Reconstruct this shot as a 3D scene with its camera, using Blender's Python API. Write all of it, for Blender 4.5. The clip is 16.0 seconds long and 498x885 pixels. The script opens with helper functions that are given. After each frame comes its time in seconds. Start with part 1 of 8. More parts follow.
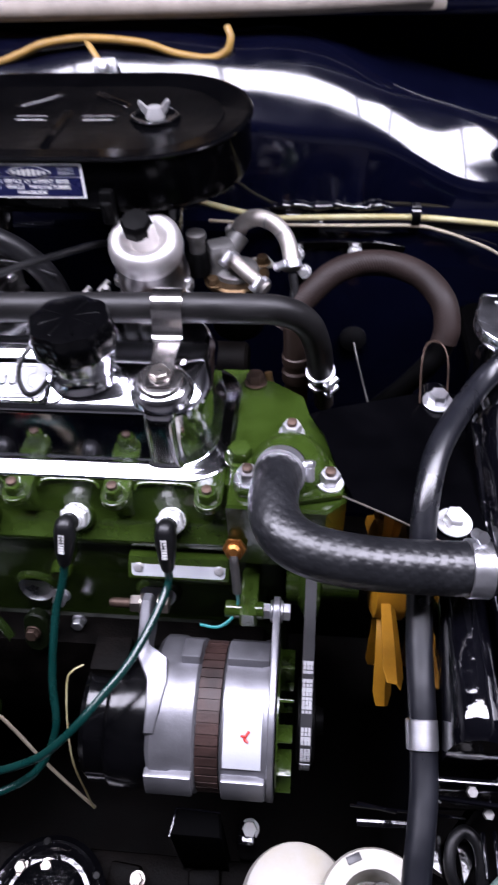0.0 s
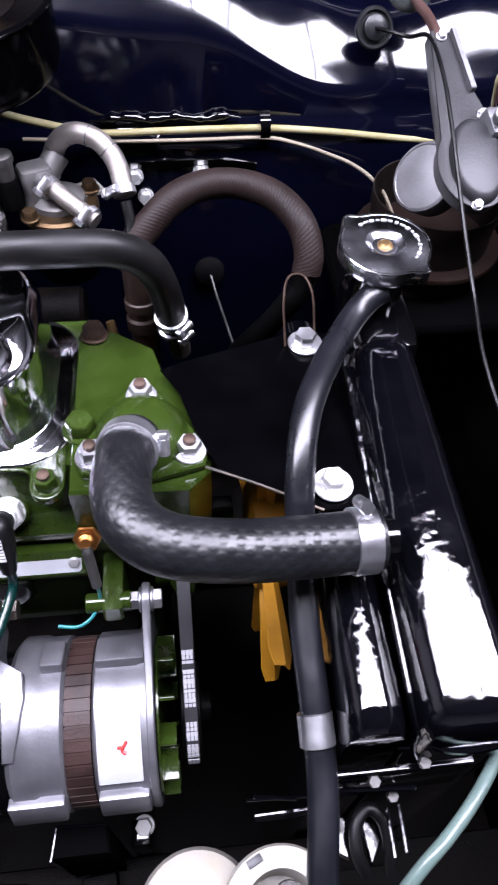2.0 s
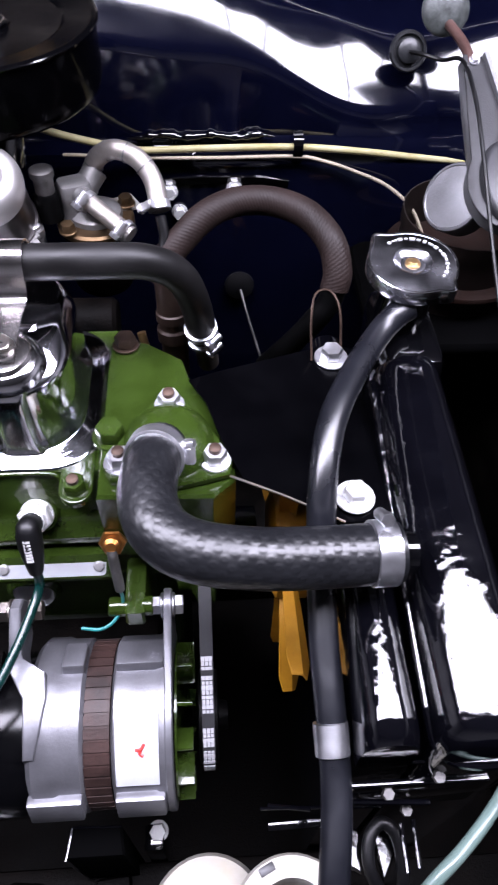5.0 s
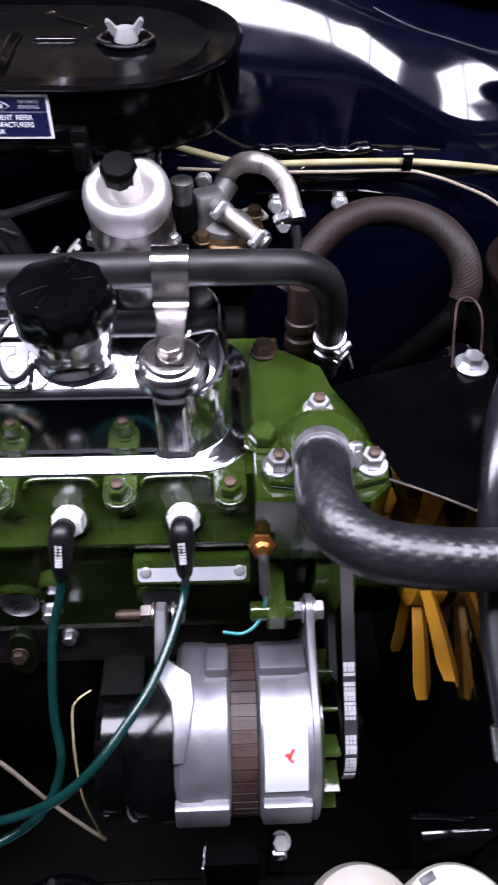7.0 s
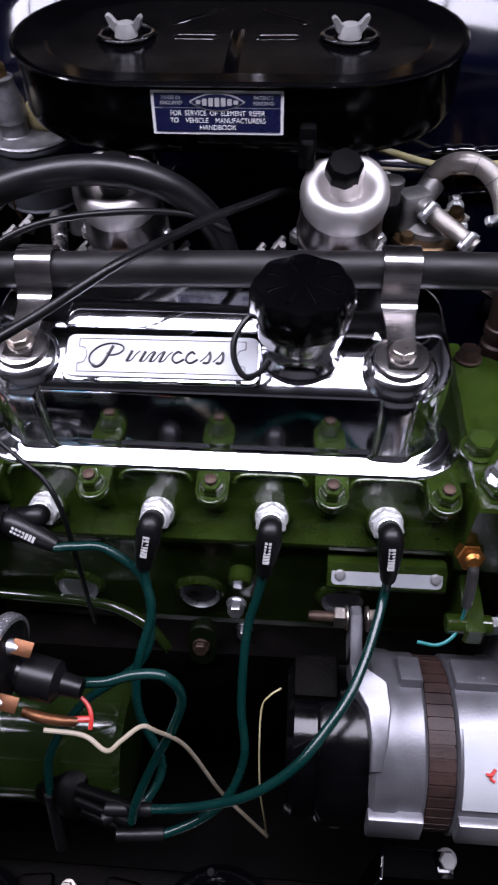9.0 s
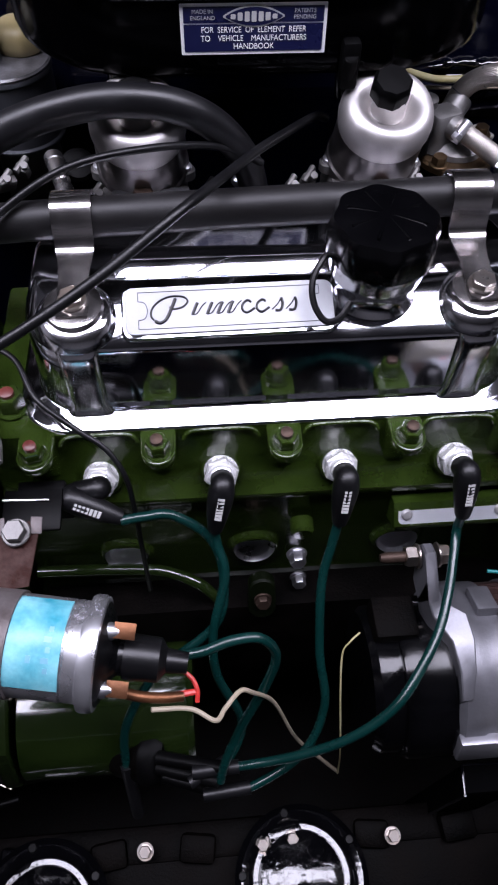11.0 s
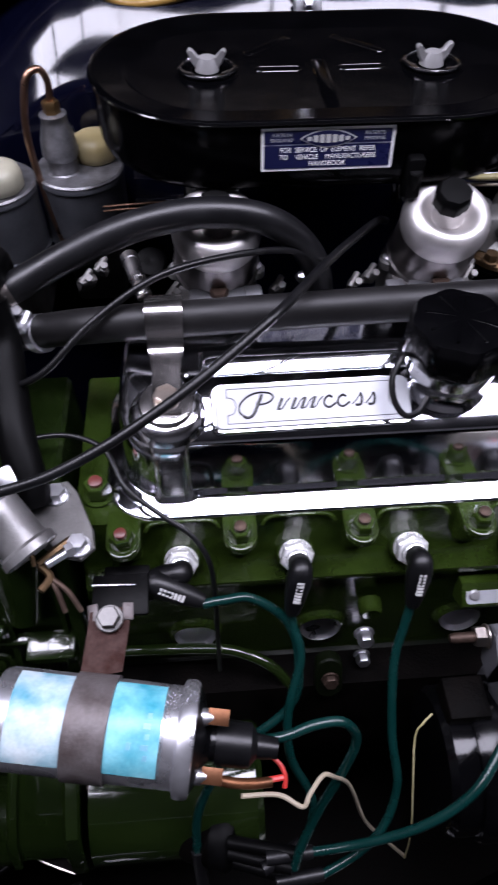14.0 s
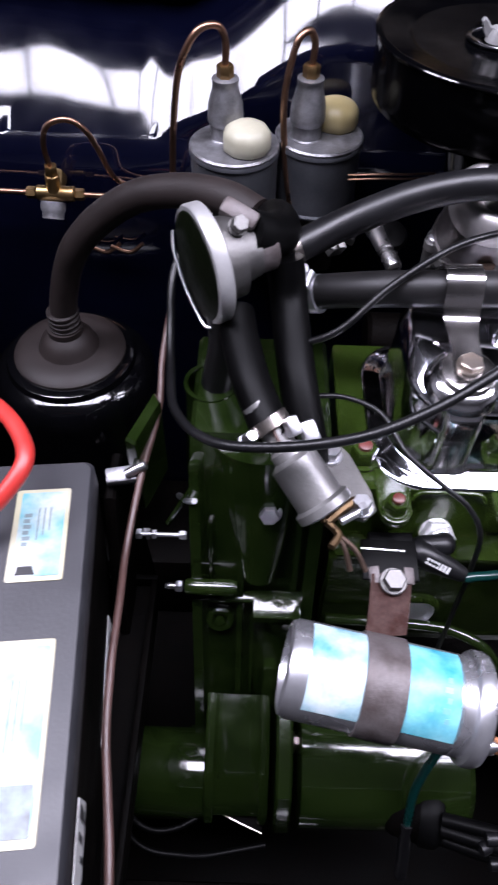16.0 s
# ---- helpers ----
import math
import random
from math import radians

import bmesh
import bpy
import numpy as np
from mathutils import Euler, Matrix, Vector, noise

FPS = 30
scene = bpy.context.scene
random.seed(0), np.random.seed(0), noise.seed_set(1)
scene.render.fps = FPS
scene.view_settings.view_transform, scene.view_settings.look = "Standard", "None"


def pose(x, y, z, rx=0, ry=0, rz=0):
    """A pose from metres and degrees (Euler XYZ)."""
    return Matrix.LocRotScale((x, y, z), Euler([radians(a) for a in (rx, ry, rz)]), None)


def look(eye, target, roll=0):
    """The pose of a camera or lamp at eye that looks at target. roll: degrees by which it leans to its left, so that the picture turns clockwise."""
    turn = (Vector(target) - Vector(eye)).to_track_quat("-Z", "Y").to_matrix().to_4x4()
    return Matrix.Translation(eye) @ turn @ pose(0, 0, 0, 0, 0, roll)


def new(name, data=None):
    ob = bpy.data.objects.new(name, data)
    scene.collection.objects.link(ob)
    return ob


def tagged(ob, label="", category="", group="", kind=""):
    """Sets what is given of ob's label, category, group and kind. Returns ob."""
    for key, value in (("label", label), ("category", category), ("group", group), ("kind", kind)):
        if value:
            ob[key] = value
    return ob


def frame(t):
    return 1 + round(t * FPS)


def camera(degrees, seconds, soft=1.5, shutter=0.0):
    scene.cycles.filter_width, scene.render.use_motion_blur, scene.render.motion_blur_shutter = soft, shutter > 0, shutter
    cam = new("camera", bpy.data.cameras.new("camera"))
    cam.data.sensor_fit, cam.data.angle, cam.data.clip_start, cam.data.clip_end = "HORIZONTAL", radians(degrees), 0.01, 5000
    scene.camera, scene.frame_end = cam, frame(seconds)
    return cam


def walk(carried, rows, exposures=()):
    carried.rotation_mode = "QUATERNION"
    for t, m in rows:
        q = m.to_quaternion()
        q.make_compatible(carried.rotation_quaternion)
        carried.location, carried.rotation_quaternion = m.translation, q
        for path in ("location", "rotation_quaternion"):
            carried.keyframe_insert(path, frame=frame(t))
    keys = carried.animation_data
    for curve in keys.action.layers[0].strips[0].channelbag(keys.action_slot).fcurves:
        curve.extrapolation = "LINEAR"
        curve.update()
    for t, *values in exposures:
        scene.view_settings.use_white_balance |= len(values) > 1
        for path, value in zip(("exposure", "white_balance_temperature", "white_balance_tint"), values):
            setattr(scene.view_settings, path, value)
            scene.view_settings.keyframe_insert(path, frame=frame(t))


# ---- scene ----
cam = camera(40.2, 16.0, 2.0, 0.5)
PATH = [
    (0, (0.224, -0.325, 1.242), (0.066, 1.04, -0.212), -2.6),
    (0.5, (0.225, -0.284, 1.216), (0.193, 0.991, -0.325), -1.0),
    (1, (0.206, -0.262, 1.198), (0.261, 0.989, -0.361), 0.6),
    (1.5, (0.218, -0.249, 1.196), (0.363, 0.967, -0.385), 2.7),
    (2, (0.242, -0.256, 1.2), (0.43, 0.946, -0.387), 3.6),
    (2.5, (0.258, -0.255, 1.206), (0.446, 0.958, -0.373), 3.4),
    (3, (0.272, -0.256, 1.21), (0.485, 0.967, -0.357), 3.8),
    (3.2, (0.274, -0.256, 1.212), (0.48, 0.968, -0.357), 3.4),
    (5.3, (0.23, -0.265, 1.205), (0.328, 0.982, -0.356), 2.3),
    (5.5, (0.222, -0.266, 1.205), (0.306, 0.991, -0.348), 2.0),
    (6, (0.203, -0.265, 1.2), (0.274, 1.002, -0.346), 1.7),
    (6.5, (0.182, -0.263, 1.2), (0.252, 1.013, -0.338), 1.4),
    (7, (0.148, -0.269, 1.199), (0.228, 1.02, -0.328), 1.6),
    (7.5, (0.095, -0.281, 1.2), (0.229, 1.017, -0.315), 2.7),
    (8, (0.057, -0.292, 1.205), (0.195, 1.026, -0.293), 2.3),
    (8.5, (0.049, -0.281, 1.204), (0.083, 1.037, -0.3), 0.8),
    (9, (0.05, -0.265, 1.197), (-0.065, 1.016, -0.334), -1.6),
    (9.2, (0.052, -0.263, 1.197), (-0.085, 1.002, -0.347), -2.1),
    (11.3, (-0.053, -0.236, 1.186), (0.079, 0.889, -0.462), 2.1),
    (11.5, (-0.046, -0.232, 1.187), (0.021, 0.911, -0.453), 0.5),
    (12, (-0.051, -0.232, 1.188), (-0.079, 0.91, -0.454), -1.7),
    (12.5, (-0.068, -0.238, 1.195), (-0.015, 0.948, -0.415), 0.0),
    (13, (-0.084, -0.244, 1.209), (0.052, 1.015, -0.339), 1.2),
    (13.5, (-0.08, -0.241, 1.215), (0.064, 1.045, -0.31), 0.8),
    (14, (-0.092, -0.238, 1.214), (0.007, 1.032, -0.328), 0.3),
    (14.5, (-0.133, -0.24, 1.211), (-0.098, 1.034, -0.33), 0.6),
    (15, (-0.175, -0.241, 1.208), (-0.158, 1.024, -0.342), 1.0),
    (15.5, (-0.21, -0.244, 1.203), (-0.208, 1.012, -0.354), 1.4),
    (16, (-0.25, -0.248, 1.2), (-0.253, 1.008, -0.356), 1.9),
]
EXPOSURES = [(0, 0.42), (1, 0.46), (3, 0.79), (5.5, 0.65), (7, 0.50), (8, 0.08), (8.5, -0.22), (9, -0.32), (12, -0.44), (14.5, -0.31), (15.3, -0.02), (16, 0.11)]
walk(cam, [(t, look(eye, target, roll)) for t, eye, target, roll in PATH], EXPOSURES)

# ---- world, skylight, exposure ----
world = bpy.data.worlds.new("dull_sky")
scene.world = world
world.use_nodes = True
wn, wl = world.node_tree.nodes, world.node_tree.links
wn.clear()
sky = wn.new("ShaderNodeTexSky")
sky.sky_type = "NISHITA"
sky.sun_disc = False
sky.sun_elevation = radians(50)
sky.sun_rotation = radians(180)
sky.air_density, sky.dust_density, sky.ozone_density = 1.0, 5.0, 1.0
back = wn.new("ShaderNodeBackground")
back.inputs["Strength"].default_value = 0.06
wout = wn.new("ShaderNodeOutputWorld")
wl.new(sky.outputs[0], back.inputs["Color"])
wl.new(back.outputs[0], wout.inputs["Surface"])
# daylight through the roof light over the front of the car
SKYLIGHT = (0.0, -0.07, 2.62, 4.6, 0.75)
lamp = new("roof_light_daylight", bpy.data.lights.new("roof_light_daylight", "AREA"))
lamp.data.shape, lamp.data.size, lamp.data.size_y = "RECTANGLE", SKYLIGHT[3], SKYLIGHT[4]
lamp.data.energy, lamp.data.color = 262.0, (0.88, 0.855, 1.05)
lamp.location = SKYLIGHT[:3]


# ---- materials ----
def mat(name, base, rough=0.5, metal=0.0, vary=0.15, grain=60.0, bump=0.1, depth=0.0005, coat=0.0, second=None,
        patch=9.0, amount=0.5, rough_vary=0.1, spec=0.5):
    """Principled paint or metal: two scales of noise for colour, one for roughness and relief."""
    m = bpy.data.materials.new(name)
    m.use_nodes = True
    n, l = m.node_tree.nodes, m.node_tree.links
    p = n["Principled BSDF"]
    p.inputs["Metallic"].default_value = metal
    p.inputs["Coat Weight"].default_value = coat
    p.inputs["Coat Roughness"].default_value = 0.04
    p.inputs["Specular IOR Level"].default_value = spec
    co = n.new("ShaderNodeTexCoord")
    fine, wide = n.new("ShaderNodeTexNoise"), n.new("ShaderNodeTexNoise")
    fine.inputs["Scale"].default_value, fine.inputs["Detail"].default_value = grain * 8, 4
    wide.inputs["Scale"].default_value, wide.inputs["Detail"].default_value = patch * 4, 5
    for t in (fine, wide):
        l.new(co.outputs["Object"], t.inputs["Vector"])
    ramp = n.new("ShaderNodeValToRGB")
    ramp.color_ramp.elements[0].position, ramp.color_ramp.elements[1].position = 0.5 - amount * 0.4, 0.5 + amount * 0.4
    other = second if second else tuple(min(1.0, c * (1 + vary)) for c in base)
    ramp.color_ramp.elements[0].color = (*[c * (1 - vary) for c in base], 1)
    ramp.color_ramp.elements[1].color = (*other, 1)
    l.new(wide.outputs["Fac"], ramp.inputs["Fac"])
    mix = n.new("ShaderNodeMix")
    mix.data_type, mix.blend_type = "RGBA", "MULTIPLY"
    mix.inputs["Factor"].default_value = vary
    l.new(ramp.outputs["Color"], mix.inputs["A"])
    l.new(fine.outputs["Fac"], mix.inputs["B"])
    l.new(mix.outputs["Result"], p.inputs["Base Color"])
    rr = n.new("ShaderNodeMapRange")
    rr.inputs["To Min"].default_value = max(0.0, rough - rough_vary * 0.5)
    rr.inputs["To Max"].default_value = min(1.0, rough + rough_vary)
    rr.inputs["From Min"].default_value, rr.inputs["From Max"].default_value = 0.3, 0.7
    l.new(wide.outputs["Fac"], rr.inputs["Value"])
    l.new(rr.outputs["Result"], p.inputs["Roughness"])
    if bump:
        b = n.new("ShaderNodeBump")
        b.inputs["Strength"].default_value, b.inputs["Distance"].default_value = bump, depth
        l.new(fine.outputs["Fac"], b.inputs["Height"])
        l.new(b.outputs["Normal"], p.inputs["Normal"])
    return m


def wavy(m, scale, strength, distance):
    """Broad ripples in a sheet-metal or moulded surface, under its fine relief."""
    n, l = m.node_tree.nodes, m.node_tree.links
    co, t, b = n.new("ShaderNodeTexCoord"), n.new("ShaderNodeTexNoise"), n.new("ShaderNodeBump")
    t.inputs["Scale"].default_value, t.inputs["Detail"].default_value = scale, 2
    b.inputs["Strength"].default_value, b.inputs["Distance"].default_value = strength, distance
    l.new(co.outputs["Object"], t.inputs["Vector"])
    l.new(t.outputs["Fac"], b.inputs["Height"])
    p = n["Principled BSDF"]
    old = p.inputs["Normal"].links
    if old:
        l.new(b.outputs["Normal"], old[0].from_node.inputs["Normal"])
    else:
        l.new(b.outputs["Normal"], p.inputs["Normal"])
    return m


GREEN = wavy(mat("green_engine_paint", (0.0190, 0.0345, 0.0048), 0.15, vary=0.3, bump=0.25, depth=0.0006, coat=0.25), 70, 0.35, 0.002)
# Darker copy of GREEN: the weaker light low in the bay is painted in.
SHADED_GREEN = wavy(mat("shaded_green_paint", (0.0095, 0.0195, 0.0037), 0.11, vary=0.4, bump=0.2, depth=0.0005, coat=0.8, second=(0.012, 0.022, 0.0046)), 60, 0.24, 0.002)
CHROME = mat("polished_chrome", (0.66, 0.66, 0.70), 0.085, 1.0, vary=0.06, bump=0.03, rough_vary=0.05)
NAVY = wavy(mat("navy_body_paint", (0.0012, 0.0015, 0.0062), 0.09, vary=0.15, bump=0.03, coat=0.25, rough_vary=0.04), 4.5, 0.22, 0.004)
wavy(NAVY, 15, 0.18, 0.002)
BLACK = wavy(mat("black_gloss_paint", (0.0012, 0.0012, 0.0016), 0.08, vary=0.2, bump=0.04, coat=0.3, rough_vary=0.05), 30, 0.12, 0.002)
TANK = wavy(mat("thick_gloss_black_enamel", (0.0012, 0.0012, 0.002), 0.05, vary=0.2, bump=0.1, depth=0.001, grain=25, coat=0.9, rough_vary=0.04), 60, 0.48, 0.0022)
HAZY = mat("hazy_chrome", (0.72, 0.71, 0.73), 0.14, 1.0, vary=0.06, bump=0.05, rough_vary=0.08)
SATIN = mat("black_satin_paint", (0.0014, 0.0014, 0.0015), 0.42, vary=0.3, bump=0.15, spec=0.07)
# Darkest copy of GREEN: shade on the lower block is painted in.
DEEP_SHADE_GREEN = wavy(mat("deep_shade_green_paint", (0.0055, 0.0098, 0.0026), 0.42, vary=0.5, bump=0.4, depth=0.0008, spec=0.10, second=(0.0026, 0.0040, 0.0014)), 60, 0.3, 0.002)
CRINKLE = wavy(mat("crinkled_gloss_black", (0.0012, 0.0012, 0.0016), 0.09, vary=0.2, bump=0.3, depth=0.0012, grain=16, coat=0.4, rough_vary=0.05), 80, 0.6, 0.002)
BELT_PRINT = mat("pale_belt_print", (0.40, 0.40, 0.42), 0.5, vary=0.15)
# Near-black for black parts and for shaded ones; the shade is painted in.
BAY_BLACK = mat("black_parts_and_bay_shade", (0.0010, 0.0009, 0.0008), 0.55, vary=0.5, bump=0.5, depth=0.001, spec=0.03, second=(0.0028, 0.0021, 0.0018))
CAST_GREY = mat("grey_cast_fuel_lid", (0.24, 0.235, 0.23), 0.42, 0.8, vary=0.2, bump=0.3)
OLD_BRASS = mat("dull_brown_brass", (0.125, 0.080, 0.042), 0.38, 0.9, vary=0.3)
TAN_METAL = mat("bare_tan_metal", (0.15, 0.080, 0.048), 0.55, vary=0.3, bump=0.3, spec=0.2)
DUCT_RUST = mat("rusty_brown_sheet", (0.022, 0.0095, 0.0062), 0.6, vary=0.5, bump=0.5, second=(0.012, 0.0065, 0.005), spec=0.12, patch=20)
UNION = mat("dark_brown_brass", (0.024, 0.014, 0.010), 0.45, 0.5, vary=0.4)
SENDER = mat("orange_sender_brass", (0.36, 0.15, 0.04), 0.34, 0.9, vary=0.25)
# Reflects next to nothing: darkness put into colour for underside, arm and tray.
LIGHTLESS = mat("lightless_matt_black", (0.0008, 0.0008, 0.0009), 0.75, vary=0.3, bump=0.2, spec=0.01)
BELT = mat("worn_grey_belt", (0.018, 0.018, 0.020), 0.55, vary=0.25, bump=0.15)
OLD_RUBBER = mat("mottled_grey_rubber", (0.040, 0.044, 0.043), 0.40, vary=0.4, bump=0.4, second=(0.085, 0.095, 0.09), patch=30)
DARK_RUBBER = mat("dark_grey_rubber", (0.016, 0.017, 0.019), 0.35, vary=0.35, bump=0.3)
NUT_ALLOY = mat("pale_sand_cast_alloy", (0.36, 0.355, 0.355), 0.38, 0.5, vary=0.12, bump=0.2)
STRAP_STEEL = mat("bright_strip_steel", (0.60, 0.57, 0.56), 0.19, 1.0, vary=0.12, bump=0.08, rough_vary=0.08)
LID = wavy(mat("black_enamel_lid", (0.0010, 0.0010, 0.0013), 0.17, vary=0.2, bump=0.05, spec=0.035, rough_vary=0.08), 30, 0.15, 0.002)
DUCT = mat("dark_brown_sheet", (0.0075, 0.0045, 0.0038), 0.5, vary=0.4, bump=0.3, spec=0.2)
BRUSHED = mat("brushed_steel_bell", (0.20, 0.185, 0.185), 0.30, 1.0, vary=0.3, bump=0.15, grain=20, rough_vary=0.1)
COVER_GREY = mat("grey_gear_cover", (0.021, 0.021, 0.023), 0.40, 0.3, vary=0.2, bump=0.3)
COIL_CAN = mat("bright_drawn_can", (0.62, 0.62, 0.65), 0.26, 0.9, vary=0.1, bump=0.05)
RUBBER = mat("black_rubber", (0.0035, 0.0035, 0.004), 0.35, vary=0.3, bump=0.15, spec=0.3)
AIRBOX = mat("black_stoved_enamel", (0.0008, 0.0008, 0.0011), 0.14, vary=0.2, bump=0.04, spec=0.06)
HOSE = mat("satin_hose_rubber", (0.0050, 0.0054, 0.0078), 0.28, vary=0.3, bump=0.1, spec=0.58)
SOFT_HOSE = mat("soft_black_hose", (0.0048, 0.0048, 0.0056), 0.34, vary=0.3, bump=0.1, spec=0.38)
BROWN_HOSE = mat("brown_cloth_hose", (0.0125, 0.0085, 0.0078), 0.55, vary=0.3, bump=0.4, grain=90, spec=0.3)
PLASTIC = mat("black_plastic", (0.002, 0.002, 0.0024), 0.28, vary=0.2, bump=0.1, spec=0.35)
POLISHED = mat("brushed_bright_alloy", (0.82, 0.80, 0.80), 0.27, 1.0, vary=0.08, bump=0.1, rough_vary=0.1)
SPADE = mat("orange_copper_spade", (0.16, 0.066, 0.030), 0.4, 0.8, vary=0.4)
CAP_BLACK = mat("glossy_black_bakelite", (0.0012, 0.0012, 0.0015), 0.14, vary=0.2, bump=0.08, spec=0.3)
PALE_INK = mat("pale_blue_ink", (0.16, 0.36, 0.46), 0.4, vary=0.2)
ALTERNATOR = mat("grey_cast_alternator", (0.19, 0.19, 0.205), 0.36, 0.75, vary=0.15, bump=0.25, rough_vary=0.12)
DOME = mat("satin_polished_dome", (0.54, 0.52, 0.51), 0.42, 0.9, vary=0.08, bump=0.08)
MATTE_HOSE = mat("matte_hose_rubber", (0.0058, 0.0054, 0.0056), 0.46, vary=0.3, bump=0.15, spec=0.30)
ALU_DULL = mat("dull_cast_aluminium", (0.17, 0.165, 0.16), 0.5, 1.0, vary=0.3, bump=0.4, rough_vary=0.15)
ZINC = mat("zinc_plated_steel", (0.72, 0.72, 0.75), 0.32, 1.0, vary=0.15, bump=0.1, rough_vary=0.15)
STEEL = mat("bare_steel", (0.5, 0.48, 0.46), 0.3, 1.0, vary=0.2, bump=0.1, second=(0.42, 0.34, 0.28))
COPPER_NUT = mat("coppered_stud", (0.07, 0.044, 0.032), 0.55, 0.7, vary=0.5)
STRAP = mat("dull_brown_strap", (0.085, 0.058, 0.052), 0.5, 0.4, vary=0.4, bump=0.4, second=(0.16, 0.145, 0.145), patch=20, amount=0.8)
BRASS = mat("brass", (0.44, 0.30, 0.13), 0.36, 1.0, vary=0.25, second=(0.42, 0.26, 0.12))
COPPER = mat("copper_pipe", (0.52, 0.30, 0.20), 0.3, 1.0, vary=0.25, second=(0.35, 0.2, 0.14))
WORN_CHROME = mat("worn_chrome", (0.56, 0.56, 0.60), 0.20, 1.0, vary=0.1, bump=0.08)
RUST = mat("rusty_steel", (0.052, 0.0125, 0.0075), 0.6, 0.1, vary=0.5, bump=0.6, second=(0.055, 0.030, 0.025), amount=0.35, patch=28, spec=0.12)
LEAD = mat("green_lead_sleeve", (0.0012, 0.018, 0.0155), 0.24, vary=0.2, bump=0.05)
YELLOW_TUBE = mat("yellow_wire_sleeve", (0.32, 0.27, 0.10), 0.5, vary=0.15, second=(0.38, 0.35, 0.20))
TAN_TUBE = mat("tan_plastic_pipe", (0.34, 0.20, 0.05), 0.35, vary=0.2)
FAN = mat("yellow_fan_plastic", (0.34, 0.155, 0.008), 0.42, vary=0.2)
CREAM = mat("cream_plastic", (0.36, 0.345, 0.26), 0.45, vary=0.1)
YELLOWED = mat("yellowed_plastic", (0.36, 0.29, 0.13), 0.45, vary=0.12, second=(0.33, 0.28, 0.15))
WHITE = mat("white_plastic", (0.32, 0.31, 0.29), 0.45, vary=0.1, second=(0.26, 0.24, 0.19))
SEAL = mat("cream_rubber_seal", (0.30, 0.26, 0.22), 0.6, vary=0.2, bump=0.3)
CERAMIC = mat("white_plug_shell", (0.86, 0.86, 0.86), 0.25, 0.6, vary=0.05)
LAMINATE = mat("brown_stator_laminations", (0.038, 0.018, 0.0145), 0.55, 0.3, vary=0.6, bump=0.4)
SILVER = mat("silver_painted_steel", (0.22, 0.215, 0.22), 0.38, 0.65, vary=0.35, bump=0.25, second=(0.37, 0.37, 0.39), patch=18)
GREY_CAN = mat("grey_tin_can", (0.12, 0.125, 0.14), 0.32, 0.6, vary=0.25)
PALE_ALLOY = mat("pale_cast_alloy", (0.22, 0.22, 0.23), 0.40, 0.7, vary=0.2, bump=0.35)
GREY_ALLOY = mat("grey_oxidised_alloy", (0.034, 0.034, 0.037), 0.42, 0.35, vary=0.2, bump=0.35)
BATTERY_LABEL = mat("yellowed_label_paper", (0.36, 0.34, 0.22), 0.4, vary=0.12, second=(0.40, 0.38, 0.29))
LABEL_WASH = mat("white_and_cyan_print", (0.14, 0.36, 0.40), 0.35, vary=0.2, second=(0.44, 0.44, 0.43), patch=9, amount=0.3)
FADED_INK = mat("faded_grey_ink", (0.16, 0.20, 0.21), 0.4, vary=0.3)
FADED_PHOTO = mat("faded_grey_blue_print", (0.05, 0.062, 0.068), 0.35, vary=0.4, second=(0.22, 0.28, 0.30), patch=28, amount=0.6)
BATTERY = mat("grey_battery_case", (0.020, 0.020, 0.0235), 0.45, vary=0.15, bump=0.2)
LABEL = mat("label_paper", (0.44, 0.44, 0.43), 0.4, vary=0.06)
LABEL_BLUE = mat("navy_label_enamel", (0.0060, 0.0078, 0.0450), 0.3, vary=0.1)
INK = mat("black_ink", (0.012, 0.012, 0.014), 0.4, vary=0.1)
RED = mat("red_plastic", (0.45, 0.03, 0.025), 0.4, vary=0.15)
CYAN = mat("pale_blue_label", (0.08, 0.36, 0.47), 0.35, vary=0.3, second=(0.52, 0.59, 0.61), patch=12, amount=0.5)
CYAN_PRINT = mat("printed_cyan_label", (0.035, 0.36, 0.47), 0.35, vary=0.3, second=(0.22, 0.52, 0.58), patch=14, amount=0.45)
WHITE_ENAMEL = mat("white_enamel_print", (0.80, 0.80, 0.80), 0.35, vary=0.05)
PLATE = mat("silver_name_plate", (0.37, 0.38, 0.40), 0.40, 0.0, vary=0.06)
CLEAR_TUBE = mat("pale_green_washer_tube", (0.075, 0.110, 0.098), 0.25, vary=0.15)
RED_TINT = mat("red_gasket_edge", (0.10, 0.020, 0.016), 0.4, vary=0.2)
WALL = mat("grey_garage_wall", (0.26, 0.26, 0.265), 0.8, vary=0.15, bump=0.3, depth=0.003)
ASPHALT = mat("worn_asphalt", (0.05, 0.05, 0.05), 0.85, vary=0.3, bump=0.6, depth=0.004)
GREEN_WIRE = mat("teal_wire", (0.008, 0.15, 0.15), 0.4, vary=0.1)
BROWN_PIPE = mat("brown_sleeved_pipe", (0.07, 0.036, 0.030), 0.4, vary=0.25)
TAN_WIRE = mat("cream_wire", (0.29, 0.245, 0.18), 0.5, vary=0.15)


